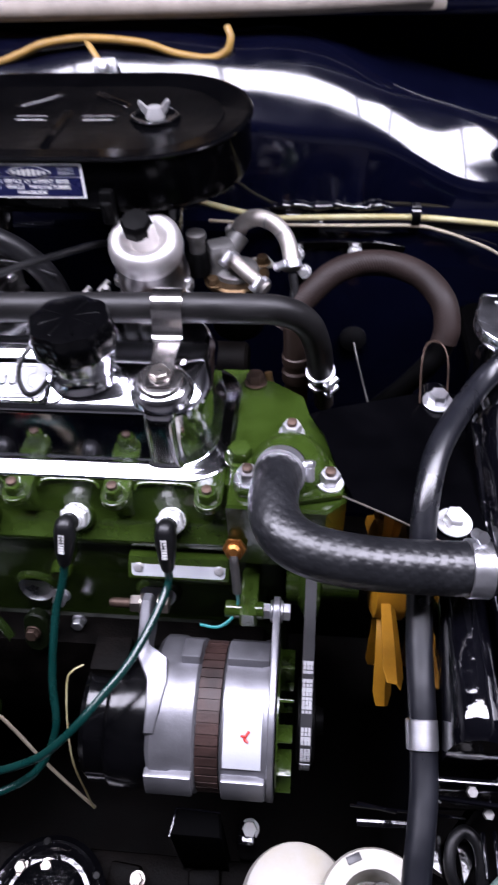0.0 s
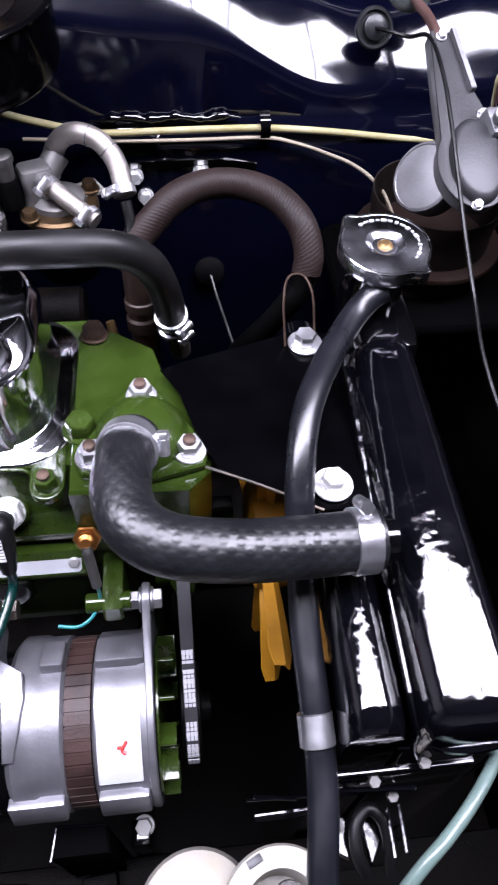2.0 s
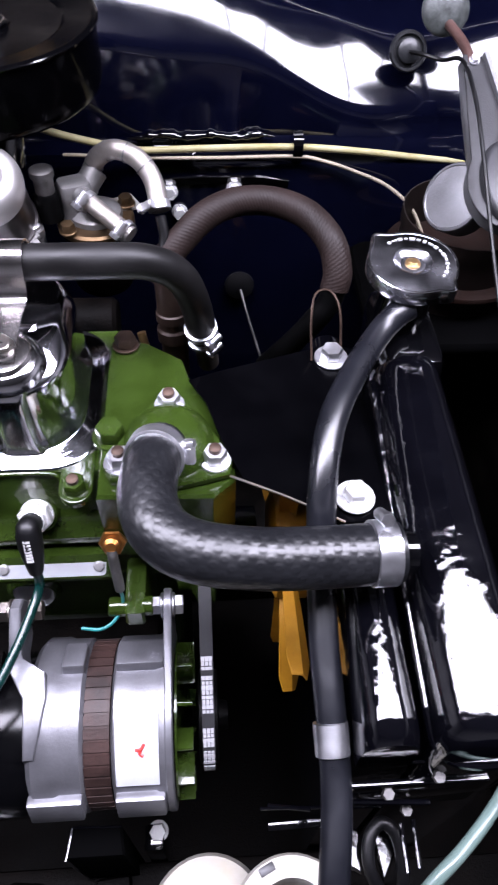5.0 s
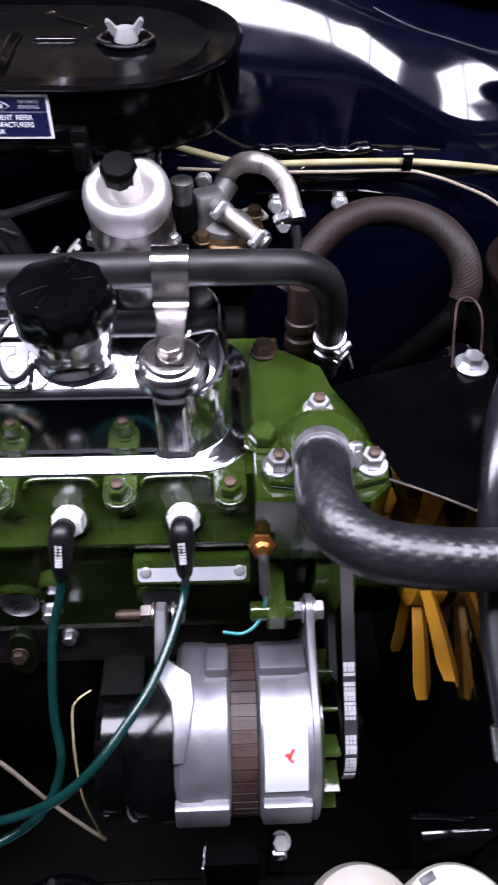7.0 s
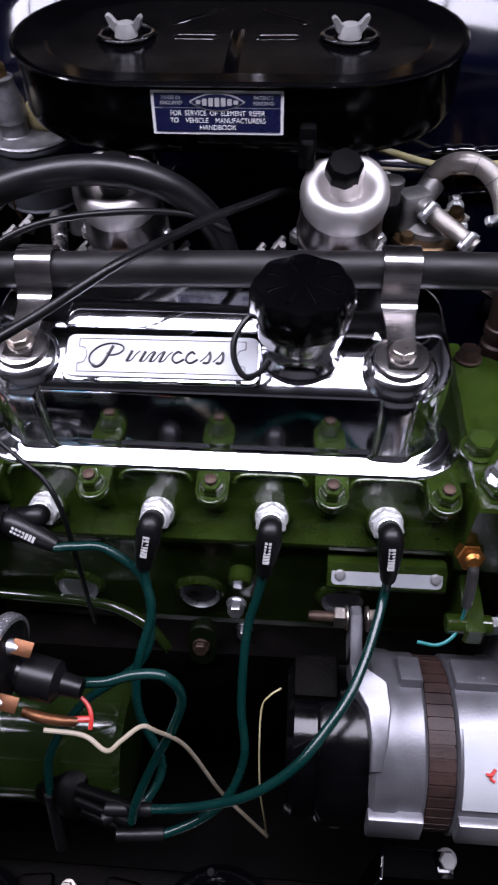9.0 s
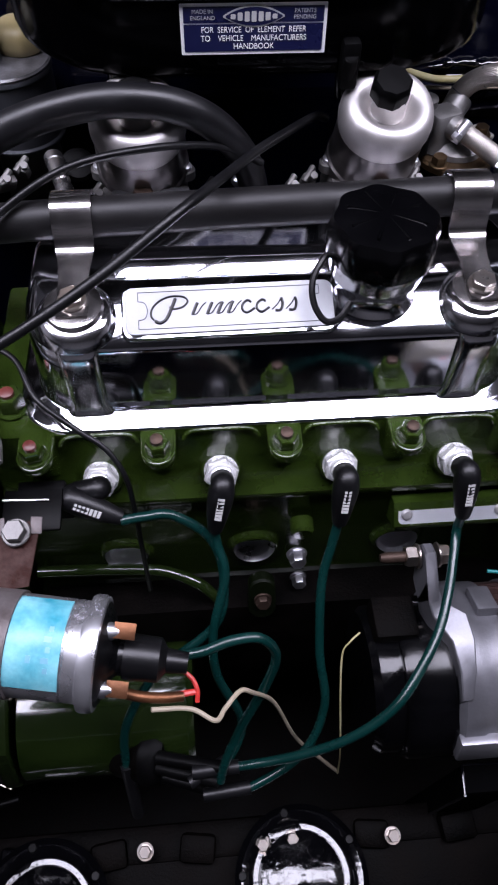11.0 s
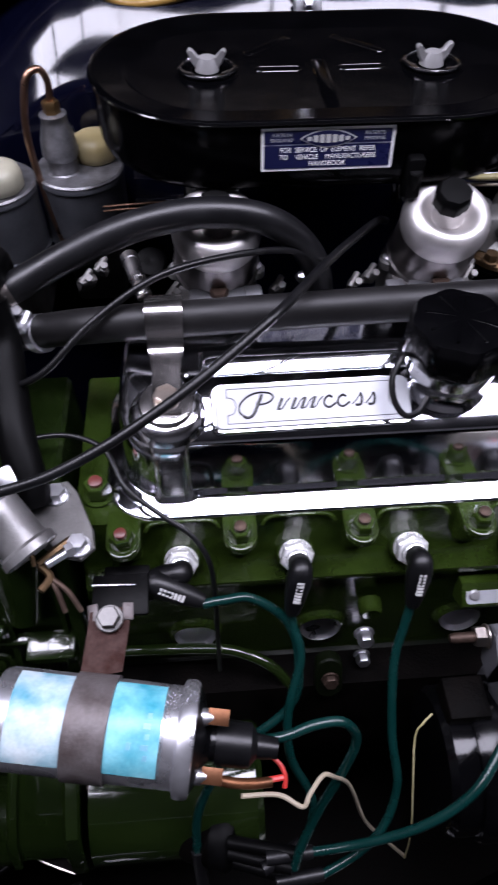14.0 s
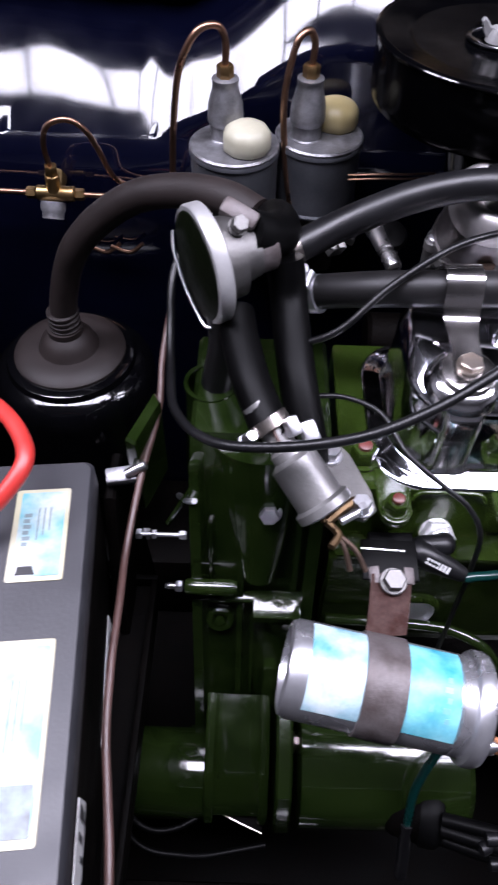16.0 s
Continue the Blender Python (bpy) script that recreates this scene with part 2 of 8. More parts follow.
def ribbed_hose():
    """Black rubber with staggered rows of raised pimples, mapped in metres along and round the hose."""
    m = mat("dimpled_hose_rubber", (0.0050, 0.0053, 0.0065), 0.36, vary=0.2, bump=0.1)
    n, l = m.node_tree.nodes, m.node_tree.links
    co, v, b, mp, r = n.new("ShaderNodeTexCoord"), n.new("ShaderNodeTexVoronoi"), n.new("ShaderNodeBump"), n.new("ShaderNodeMapping"), n.new("ShaderNodeMapRange")
    mp.inputs["Scale"].default_value = (165, 165, 165)
    mp.inputs["Rotation"].default_value = (0, 0, radians(38))
    v.voronoi_dimensions = "2D"
    v.inputs["Scale"].default_value = 1.0
    v.inputs["Randomness"].default_value = 0.08
    r.inputs["From Min"].default_value, r.inputs["From Max"].default_value = 0.18, 0.50
    r.inputs["To Min"].default_value, r.inputs["To Max"].default_value = 1.0, 0.0
    r.interpolation_type = "SMOOTHSTEP"
    b.inputs["Strength"].default_value, b.inputs["Distance"].default_value = 0.26, 0.0006
    l.new(co.outputs["UV"], mp.inputs["Vector"])
    l.new(mp.outputs["Vector"], v.inputs["Vector"])
    l.new(v.outputs["Distance"], r.inputs["Value"])
    l.new(r.outputs["Result"], b.inputs["Height"])
    l.new(b.outputs["Normal"], n["Principled BSDF"].inputs["Normal"])
    return m


def cloth_braid():
    """Brown cloth cover with a fine diagonal weave, mapped in metres along and round the hose."""
    m = mat("brown_cloth_braid", (0.0140, 0.0082, 0.0070), 0.55, vary=0.3, bump=0.0, spec=0.2)
    n, l = m.node_tree.nodes, m.node_tree.links
    co, mp, w, b = n.new("ShaderNodeTexCoord"), n.new("ShaderNodeMapping"), n.new("ShaderNodeTexWave"), n.new("ShaderNodeBump")
    mp.inputs["Rotation"].default_value = (0, 0, radians(24))
    w.inputs["Scale"].default_value = 120
    w.inputs["Distortion"].default_value = 0.6
    b.inputs["Strength"].default_value, b.inputs["Distance"].default_value = 0.25, 0.0005
    l.new(co.outputs["UV"], mp.inputs["Vector"])
    l.new(mp.outputs["Vector"], w.inputs["Vector"])
    l.new(w.outputs["Fac"], b.inputs["Height"])
    l.new(b.outputs["Normal"], n["Principled BSDF"].inputs["Normal"])
    return m


def braided():
    """Two crossing sets of fine strands, mapped in metres along and round the hose."""
    m = mat("braided_steel_sleeve", (0.36, 0.335, 0.31), 0.38, 0.85, vary=0.25, bump=0.0)
    n, l = m.node_tree.nodes, m.node_tree.links
    co, b, top = n.new("ShaderNodeTexCoord"), n.new("ShaderNodeBump"), n.new("ShaderNodeMath")
    for k, turn in enumerate((32, -32)):
        mp, w = n.new("ShaderNodeMapping"), n.new("ShaderNodeTexWave")
        mp.inputs["Rotation"].default_value = (0, 0, radians(turn))
        w.bands_direction = "Y"
        w.inputs["Scale"].default_value = 230
        w.inputs["Distortion"].default_value = 0.4
        l.new(co.outputs["UV"], mp.inputs["Vector"])
        l.new(mp.outputs["Vector"], w.inputs["Vector"])
        l.new(w.outputs["Fac"], top.inputs[k])
    top.operation = "MAXIMUM"
    b.inputs["Strength"].default_value, b.inputs["Distance"].default_value = 0.5, 0.0004
    l.new(top.outputs["Value"], b.inputs["Height"])
    l.new(b.outputs["Normal"], n["Principled BSDF"].inputs["Normal"])
    return m


DIMPLED = ribbed_hose()
BRAID = braided()
CLOTH = cloth_braid()

# ---- building helpers ----
BASE = {}


def basis(axis):
    z = Vector(axis).normalized()
    x = z.cross(Vector((0, 0, 1)))
    x = Vector((1, 0, 0)) if x.length < 1e-4 else x.normalized()
    return Matrix((x, z.cross(x), z)).transposed().to_4x4()


def thing(name, at, label, category, group="", kind=""):
    ob = new(name)
    ob.location = at
    ob.empty_display_size = 0.02
    BASE[ob.name] = Vector(at)
    return tagged(ob, label, category, group, kind)


def finish(name, bm, material, angle=38):
    bmesh.ops.recalc_face_normals(bm, faces=bm.faces)
    me = bpy.data.meshes.new(name)
    bm.to_mesh(me)
    bm.free()
    me.materials.append(material)
    me.polygons.foreach_set("use_smooth", [True] * len(me.polygons))
    me.set_sharp_from_angle(angle=radians(angle))
    return me


def part(name, bm, material, parent, label=""):
    """One mesh, given in world places, under a thing or a part."""
    base = BASE[parent.name]
    bmesh.ops.translate(bm, verts=bm.verts, vec=-base)
    ob = new(name, finish(name, bm, material))
    ob.parent = parent
    BASE[ob.name] = base
    return tagged(ob, label)


def solo(name, bm, material, label, category, group="", kind="", at=None):
    """A thing of one mesh, with its origin at its base."""
    if at is None:
        cs = [v.co for v in bm.verts]
        at = Vector(((min(c.x for c in cs) + max(c.x for c in cs)) / 2, (min(c.y for c in cs) + max(c.y for c in cs)) / 2, min(c.z for c in cs)))
    bmesh.ops.translate(bm, verts=bm.verts, vec=-Vector(at))
    ob = new(name, finish(name, bm, material))
    ob.location = at
    BASE[ob.name] = Vector(at)
    return tagged(ob, label, category, group, kind)


def mesh():
    return bmesh.new()


def loft(bm, rings, cap0=True, cap1=True, closed=True):
    """Skin a list of rings of equally many points."""
    vs = [[bm.verts.new(p) for p in r] for r in rings]
    n = len(vs[0])
    for a, b in zip(vs, vs[1:]):
        for i in range(n if closed else n - 1):
            j = (i + 1) % n
            bm.faces.new((a[i], a[j], b[j], b[i]))
    if cap0 and closed:
        bm.faces.new(vs[0][::-1])
    if cap1 and closed:
        bm.faces.new(vs[-1])
    return bm


def lathe(bm, at, axis, prof, seg=24, phase=0.0):
    """Turn a profile of (radius, height) round an axis."""
    m = Matrix.Translation(at) @ basis(axis)
    rings = []
    for r, h in prof:
        rr = max(r, 1e-5)
        rings.append([m @ Vector((rr * math.cos(phase + 2 * math.pi * i / seg), rr * math.sin(phase + 2 * math.pi * i / seg), h)) for i in range(seg)])
    return loft(bm, rings)


def rod(bm, a, b, r, seg=16, bev=0.0):
    d = Vector(b) - Vector(a)
    h = d.length
    prof = [(r, 0), (r, h)] if not bev else [(r - bev, 0), (r, bev), (r, h - bev), (r - bev, h)]
    return lathe(bm, a, d, prof, seg)


def smooth_path(pts, step=6):
    P = [Vector(p) for p in pts]
    P = [2 * P[0] - P[1]] + P + [2 * P[-1] - P[-2]]
    out = []
    for i in range(1, len(P) - 2):
        a, b, c, d = P[i - 1:i + 3]
        for k in range(step):
            t = k / step
            out.append(0.5 * (2 * b + (c - a) * t + (2 * a - 5 * b + 4 * c - d) * t * t + (3 * b - a - 3 * c + d) * t ** 3))
    return out + [P[-2]]


def tube(bm, pts, r, seg=12, step=6, wall=0.0):
    """A round hose along a smooth path."""
    path = smooth_path(pts, step)
    rings, side = [], None
    for i, p in enumerate(path):
        d = (path[min(i + 1, len(path) - 1)] - path[max(i - 1, 0)]).normalized()
        if side is None:
            side = d.cross(Vector((0.13, 0.2, 1))).normalized()
        side = (side - d * side.dot(d)).normalized()
        up = d.cross(side)
        rings.append([p + r * (math.cos(2 * math.pi * k / seg) * side + math.sin(2 * math.pi * k / seg) * up) for k in range(seg)])
    return loft(bm, rings)


def mapped_tube(bm, pts, r, seg=28, step=8, rib=0.0):
    """A round hose whose map runs in metres along and round it; rib raises every second ring."""
    path = smooth_path(pts, step)
    layer = bm.loops.layers.uv.new("along")
    rings, side, run = [], None, [0.0]
    for i, p in enumerate(path):
        d = (path[min(i + 1, len(path) - 1)] - path[max(i - 1, 0)]).normalized()
        if side is None:
            side = d.cross(Vector((0.13, 0.2, 1))).normalized()
        side = (side - d * side.dot(d)).normalized()
        up = d.cross(side)
        q = r + rib * (i % 2)
        rings.append([bm.verts.new(p + q * (math.cos(2 * math.pi * k / seg) * side + math.sin(2 * math.pi * k / seg) * up)) for k in range(seg)])
        if i:
            run.append(run[-1] + (p - path[i - 1]).length)
    for i in range(len(rings) - 1):
        for k in range(seg):
            n = (k + 1) % seg
            f = bm.faces.new((rings[i][k], rings[i][n], rings[i + 1][n], rings[i + 1][k]))
            for loop, (a, b) in zip(f.loops, ((i, k), (i, k + 1), (i + 1, k + 1), (i + 1, k))):
                loop[layer].uv = (run[a], 2 * math.pi * r * b / seg)
    bm.faces.new(rings[0][::-1])
    bm.faces.new(rings[-1])
    return bm


def strip(bm, pts, width, thick, across, step=5):
    """A flat band that follows a path; across is the direction of its width."""
    path = smooth_path(pts, step)
    w = Vector(across).normalized()
    rings = []
    for i, p in enumerate(path):
        d = (path[min(i + 1, len(path) - 1)] - path[max(i - 1, 0)]).normalized()
        n = d.cross(w).normalized()
        rings.append([p + w * width / 2 + n * thick / 2, p - w * width / 2 + n * thick / 2, p - w * width / 2 - n * thick / 2, p + w * width / 2 - n * thick / 2])
    return loft(bm, rings)


def box(bm, c, s, bev=0.002, rot=(0, 0, 0), segs=2):
    m = pose(*c, *rot) @ Matrix.Diagonal((*s, 1))
    got = bmesh.ops.create_cube(bm, size=1.0, matrix=m)
    if bev:
        edges = {e for v in got["verts"] for e in v.link_edges}
        bmesh.ops.bevel(bm, geom=list(edges), offset=bev, segments=segs, affect="EDGES", profile=0.5)
    return bm


def slab(bm, outline, z0, z1, bev=0.0, m=None):
    """A plate cut to an outline in x and y, between two heights."""
    m = m or Matrix()
    c = sum((Vector((*p, 0)) for p in outline), Vector()) / len(outline)

    def ring(z, inset):
        out = []
        for p in outline:
            v = Vector((*p, 0))
            d = c - v
            out.append(m @ (v + d.normalized() * min(inset, d.length) + Vector((0, 0, z))))
        return out
    rings = [ring(z0, 0), ring(z1, 0)] if not bev else [ring(z0, bev), ring(z0 + bev, 0), ring(z1 - bev, 0), ring(z1, bev)]
    return loft(bm, rings)


def rrect(x0, x1, y0, y1, r, n=6):
    out = []
    for cx, cy, a in ((x1 - r, y1 - r, 0), (x0 + r, y1 - r, 90), (x0 + r, y0 + r, 180), (x1 - r, y0 + r, 270)):
        for k in range(n + 1):
            t = radians(a + 90 * k / n)
            out.append((cx + r * math.cos(t), cy + r * math.sin(t)))
    return out


def hexnut(bm, at, axis, af, h, phase=0.0):
    r = af / math.sqrt(3)
    return lathe(bm, at, axis, [(r * 0.9, 0), (r, h * 0.08), (r, h * 0.86), (r * 0.9, h)], 6, phase)


def fastener(parent, at, axis, af, h, washer=0.0, stud=0.0, nut=ZINC, stud_mat=None, name="bolt", label="", phase=0.0):
    """A hexagon head with its washer and, where it shows, the stud's end."""
    a = Vector(axis).normalized()
    at = Vector(at)
    bm = mesh()
    if washer:
        lathe(bm, at, a, [(washer - 0.0004, 0), (washer, 0.0004), (washer, 0.0014), (washer - 0.0005, 0.0019)], 20)
        at = at + a * 0.0019
    hexnut(bm, at, a, af, h, phase)
    ob = part(name, bm, nut, parent, label)
    if stud:
        bm = lathe(mesh(), at + a * h * 0.9, a, [(af * 0.3, 0), (af * 0.3, h * 0.1 + stud * 0.8), (af * 0.22, h * 0.1 + stud)], 12)
        part("stud", bm, stud_mat or STEEL, ob)
    return ob


def clamp_band(parent, at, axis, r, width, screw, mat_band=ZINC, label="bright steel hose clamp"):
    """A hose clamp: band, screw housing and screw; screw is the side on which it sits."""
    a = Vector(axis).normalized()
    s = (Vector(screw) - a * Vector(screw).dot(a)).normalized()
    at = Vector(at)
    bm = lathe(mesh(), at - a * width / 2, a, [(r, 0), (r + 0.0012, 0.0004), (r + 0.0012, width - 0.0004), (r, width)], 28)
    ob = part("hose_clamp", bm, mat_band, parent, label)
    t = a.cross(s)
    bm = mesh()
    rod(bm, at + s * (r + 0.0035) - t * 0.006, at + s * (r + 0.0035) + t * 0.005, 0.0036, 10, 0.0006)
    hexnut(bm, at + s * (r + 0.0035) + t * 0.005, t, 0.0075, 0.004)
    part("clamp_screw", bm, ZINC, ob)
    return ob


def words(name, body, size, m, material, parent, wide=1.0, label=""):
    """Raised lettering in the built-in font, in the plane of m."""
    cu = bpy.data.curves.new(name, "FONT")
    cu.body, cu.size, cu.extrude, cu.align_x, cu.align_y = body, size, 0.00012, "CENTER", "CENTER"
    tmp = new(name, cu)
    me = bpy.data.meshes.new_from_object(tmp)
    bpy.data.objects.remove(tmp)
    bpy.data.curves.remove(cu)
    me.transform(m @ Matrix.Diagonal((wide, 1, 1, 1)))
    me.transform(Matrix.Translation(-BASE[parent.name]))
    me.materials.clear()
    me.materials.append(material)
    ob = new(name, me)
    ob.parent = parent
    BASE[ob.name] = BASE[parent.name]
    return tagged(ob, label)

ALONG_X = Matrix(((0, 0, 1, 0), (1, 0, 0, 0), (0, 1, 0, 0), (0, 0, 0, 1)))


def smoothstep(a, b, x):
    t = min(1.0, max(0.0, (x - a) / (b - a)))
    return t * t * (3 - 2 * t)


# ---- structure: ground, body shell, bonnet ----
bm = mesh()
bmesh.ops.create_grid(bm, x_segments=8, y_segments=8, size=400)
solo("ground", bm, ASPHALT, "dark worn asphalt ground under the car", "ground", kind="structure", at=(0, 0, 0))
# plain garage round the car, with one roof light
for nm, c, s in (("wall_north", (0, 4.1, 1.35), (6.4, 0.2, 2.7)), ("wall_south", (0, -3.6, 1.35), (6.4, 0.2, 2.7)), ("wall_west", (-3.1, 0.25, 1.35), (0.2, 7.5, 2.7)), ("wall_east", (3.1, 0.25, 1.35), (0.2, 7.5, 2.7))):
    solo(nm, box(mesh(), c, s, 0.01), WALL, "plain grey rendered garage wall", "wall", kind="structure")
LX, LY, LZ, LW, LD = SKYLIGHT
bm = mesh()
x0, x1, y0, y1 = LX - LW / 2, LX + LW / 2, LY - LD / 2, LY + LD / 2
for c, s in (((0, (y1 + 4.2) / 2, 2.76), (6.4, 4.2 - y1, 0.12)), ((0, (y0 - 3.7) / 2, 2.76), (6.4, y0 + 3.7, 0.12)), (((x0 - 3.2) / 2, LY, 2.76), (x0 + 3.2, LD, 0.12)), (((x1 + 3.2) / 2, LY, 2.76), (3.2 - x1, LD, 0.12))):
    box(bm, c, s, 0)
solo("ceiling", bm, WALL, "plain grey garage ceiling with a roof light opening", "ceiling", kind="structure")
win = thing("window_1", (LX, LY, 2.56), "roof light with dark glazing bars", "roof light", kind="structure")
for k in range(7):
    part("glazing_bar", box(mesh(), (x0 + LW * k / 6, LY, 2.58), (0.030, LD, 0.04), 0.006), SATIN, win)
for y in (y0, y1):
    part("frame", box(mesh(), (LX, y, 2.58), (LW, 0.06, 0.04), 0.006), SATIN, win)


def bulkhead_profile(x):
    """Front line of the firewall at x: upright below, a cable ledge, then a curve back to the scuttle."""
    w = 0.055 - 0.014 * smoothstep(0.18, 0.30, abs(x)) + 0.005 * smoothstep(0.06, 0.2, -x) + 0.034 * smoothstep(0.32, 0.37, -x) + 0.006 * math.sin(x * 37)
    mid = 0.99 - 0.07 * smoothstep(0.16, 0.43, x) - 0.080 * smoothstep(0.16, 0.35, -x) + 0.004 * math.sin(x * 23 + 1)
    lo, hi = mid - w / 2, mid + w / 2
    g = max(1 - smoothstep(-0.25, 0.0, x), smoothstep(0.22, 0.29, x))
    lean = 0.97 + 1.9 * (0.99 - mid)
    out = [(0.372, 0.25), (0.374, 0.60), (0.376, 0.842), (0.379, 0.856 - 0.006 * g), (0.386 - 0.003 * g, 0.8600 - 0.002 * g), (0.389 - 0.002 * g, 0.8630 + 0.002 * g), (0.3905, 0.868 + 0.001 * g), (0.3915, max(0.870, lo - 0.014)), (0.3935, max(0.872, lo - 0.005))]
    for k in range(7):
        f = k / 6
        r = 0.0005 * math.sin(x * 31 + 2.2 * f + 1.5 * math.sin(x * 13))
        out.append((0.398 + lean * w * f - r, lo + w * f + r + 0.07 * w * math.sin(math.pi * f)))
    y = 0.398 + lean * w
    return out + [(y + 0.012, hi + 0.006), (y + 0.030, hi + 0.010), (0.54, hi + 0.016), (0.575, 0.4 * hi + 0.605), (0.60, 1.022), (0.70, 1.040)]


bm = mesh()
rings = []
for i in range(217):
    x = -0.76 + 1.52 * i / 216
    line = bulkhead_profile(x)
    rings.append([(x, y, z) for y, z in line] + [(x, y + 0.02, z - 0.012) for y, z in reversed(line)])
loft(bm, rings)
solo("bulkhead", bm, NAVY, "glossy navy blue painted steel bulkhead with curved top", "bulkhead", kind="structure", at=(0, 0.38, 0.25))

seal = thing("weather_seal", (-0.15, 0.465, 1.03), "cream rubber weather seal along the scuttle edge", "seal")
bm = tube(mesh(), [(-0.62, 0.47, 1.034), (-0.3, 0.462, 1.043), (0.0, 0.46, 1.046), (0.2, 0.462, 1.048), (0.335, 0.468, 1.052)], 0.011, 10)
part("bead", bm, SEAL, seal)
part("flange", box(mesh(), (-0.15, 0.482, 1.044), (1.0, 0.03, 0.012), 0.003), SEAL, seal)
bm = box(mesh(), (0, 0.605, 1.036), (1.52, 0.235, 0.016), 0.004)
solo("scuttle_panel", bm, NAVY, "glossy navy scuttle panel behind the weather seal", "scuttle", kind="structure")

# bonnet: hinged at the scuttle and propped open over the engine
bonnet = thing("bonnet", (0, 0.60, 1.06), "open navy steel bonnet with braced dark underside", "bonnet")
bm = mesh()
rings = []
for i in range(13):
    u = i / 12
    y, z = 0.60 - 0.41 * u, 1.06 + 0.91 * u + 0.02 * math.sin(math.pi * u)
    w = 0.70 - 0.05 * u
    top = [(-w + 2 * w * k / 16, y + 0.028 - 0.02 * abs(k / 8 - 1) ** 2, z + 0.018) for k in range(17)]
    low = [(a, b - 0.022, c - 0.012) for a, b, c in reversed(top)]
    rings.append(top + low)
loft(bm, rings)
part("skin", bm, NAVY, bonnet)
# Unseen panel, added to keep reflections of the bonnet dark.
bm = mesh()
rings = []
for i in range(13):
    u = 0.03 + 0.94 * i / 12
    y, z = 0.60 - 0.41 * u, 1.06 + 0.91 * u + 0.02 * math.sin(math.pi * u)
    w = 0.68 - 0.05 * u
    rings.append([(-w, y - 0.012, z - 0.004), (w, y - 0.012, z - 0.004), (w, y - 0.020, z - 0.008), (-w, y - 0.020, z - 0.008)])
loft(bm, rings)
part("inner_panel", bm, LIGHTLESS, bonnet)
for sx in (-1, 1):
    bm = strip(mesh(), [(sx * 0.60, 0.575, 1.06), (sx * 0.30, 0.375, 1.50), (sx * 0.08, 0.195, 1.90)], 0.06, 0.018, (1, 0.2, 0.2))
    part("brace", bm, SATIN, bonnet)

# Wings are near-black here instead of the body navy.
for side, x in (("left", -0.60), ("right", 0.60)):
    sx = -1 if x < 0 else 1
    bm = mesh()
    rings = []
    for i in range(25):
        y = 0.40 - 0.95 * i / 24
        line = [(x - sx * 0.02, 0.20), (x - sx * 0.03, 0.60), (x - sx * 0.02, 0.80), (x, 0.90), (x + sx * 0.03, 0.945), (x + sx * 0.06, 0.955), (x + sx * 0.20, 0.93), (x + sx * 0.26, 0.80), (x + sx * 0.27, 0.3)]
        rings.append([(a, y, b) for a, b in line] + [(a - sx * 0.0 + sx * 0.01, y, b - 0.012) for a, b in reversed(line)])
    loft(bm, rings)
    solo("wing_" + side, bm, BAY_BLACK, "near-black wing panel beside the engine bay", "wing panel", kind="structure")

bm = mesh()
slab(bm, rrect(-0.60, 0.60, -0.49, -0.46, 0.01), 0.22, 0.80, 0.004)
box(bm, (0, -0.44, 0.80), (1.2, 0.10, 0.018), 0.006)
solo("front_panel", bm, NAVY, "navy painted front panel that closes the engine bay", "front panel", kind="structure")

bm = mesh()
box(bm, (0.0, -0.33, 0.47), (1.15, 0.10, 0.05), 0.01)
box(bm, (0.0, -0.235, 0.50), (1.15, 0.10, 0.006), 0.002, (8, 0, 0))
solo("lower_cross_panel", bm, BAY_BLACK, "black lower cross panel ahead of the engine", "panel", kind="structure")

# Added sheet that hides the lit ground, for the darkness below the engine.
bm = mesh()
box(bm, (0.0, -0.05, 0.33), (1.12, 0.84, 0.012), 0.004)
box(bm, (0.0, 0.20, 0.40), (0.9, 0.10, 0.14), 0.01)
solo("dark_undersheet", bm, BAY_BLACK, "added black sheet that darkens the space under the engine", "subframe", kind="structure")

# ---- cylinder block and head ----
block = thing("engine_block", (0.0, 0.09, 0.40), "dark green painted cast iron engine block", "engine")
bm = mesh()
slab(bm, [(-0.004, 0.769), (0.150, 0.769), (0.152, 0.655), (-0.008, 0.655), (-0.005, 0.69)], -0.190, 0.215, 0.003, ALONG_X)
part("casting", bm, GREEN, block)
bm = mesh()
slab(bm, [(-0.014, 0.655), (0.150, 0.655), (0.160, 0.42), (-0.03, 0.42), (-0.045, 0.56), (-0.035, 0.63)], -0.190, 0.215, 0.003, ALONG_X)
part("crankcase", bm, DEEP_SHADE_GREEN, block, "green lower crankcase darkened for shade")
bm = mesh()
tube(bm, [(-0.185, -0.014, 0.690), (-0.15, -0.015, 0.690), (-0.112, -0.016, 0.688), (-0.085, -0.020, 0.688), (-0.058, -0.030, 0.679), (-0.040, -0.040, 0.650), (-0.031, -0.048, 0.595), (-0.013, -0.050, 0.530)], 0.0046, 10)
part("oil_pipe", bm, SHADED_GREEN, block, "olive green curved pipe")
# Bulge coloured near-black to sink into the shade below the block.
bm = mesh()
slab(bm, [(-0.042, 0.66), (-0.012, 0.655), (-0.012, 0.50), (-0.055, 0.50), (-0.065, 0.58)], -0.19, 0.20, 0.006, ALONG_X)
part("crankcase_bulge", bm, BAY_BLACK, block)
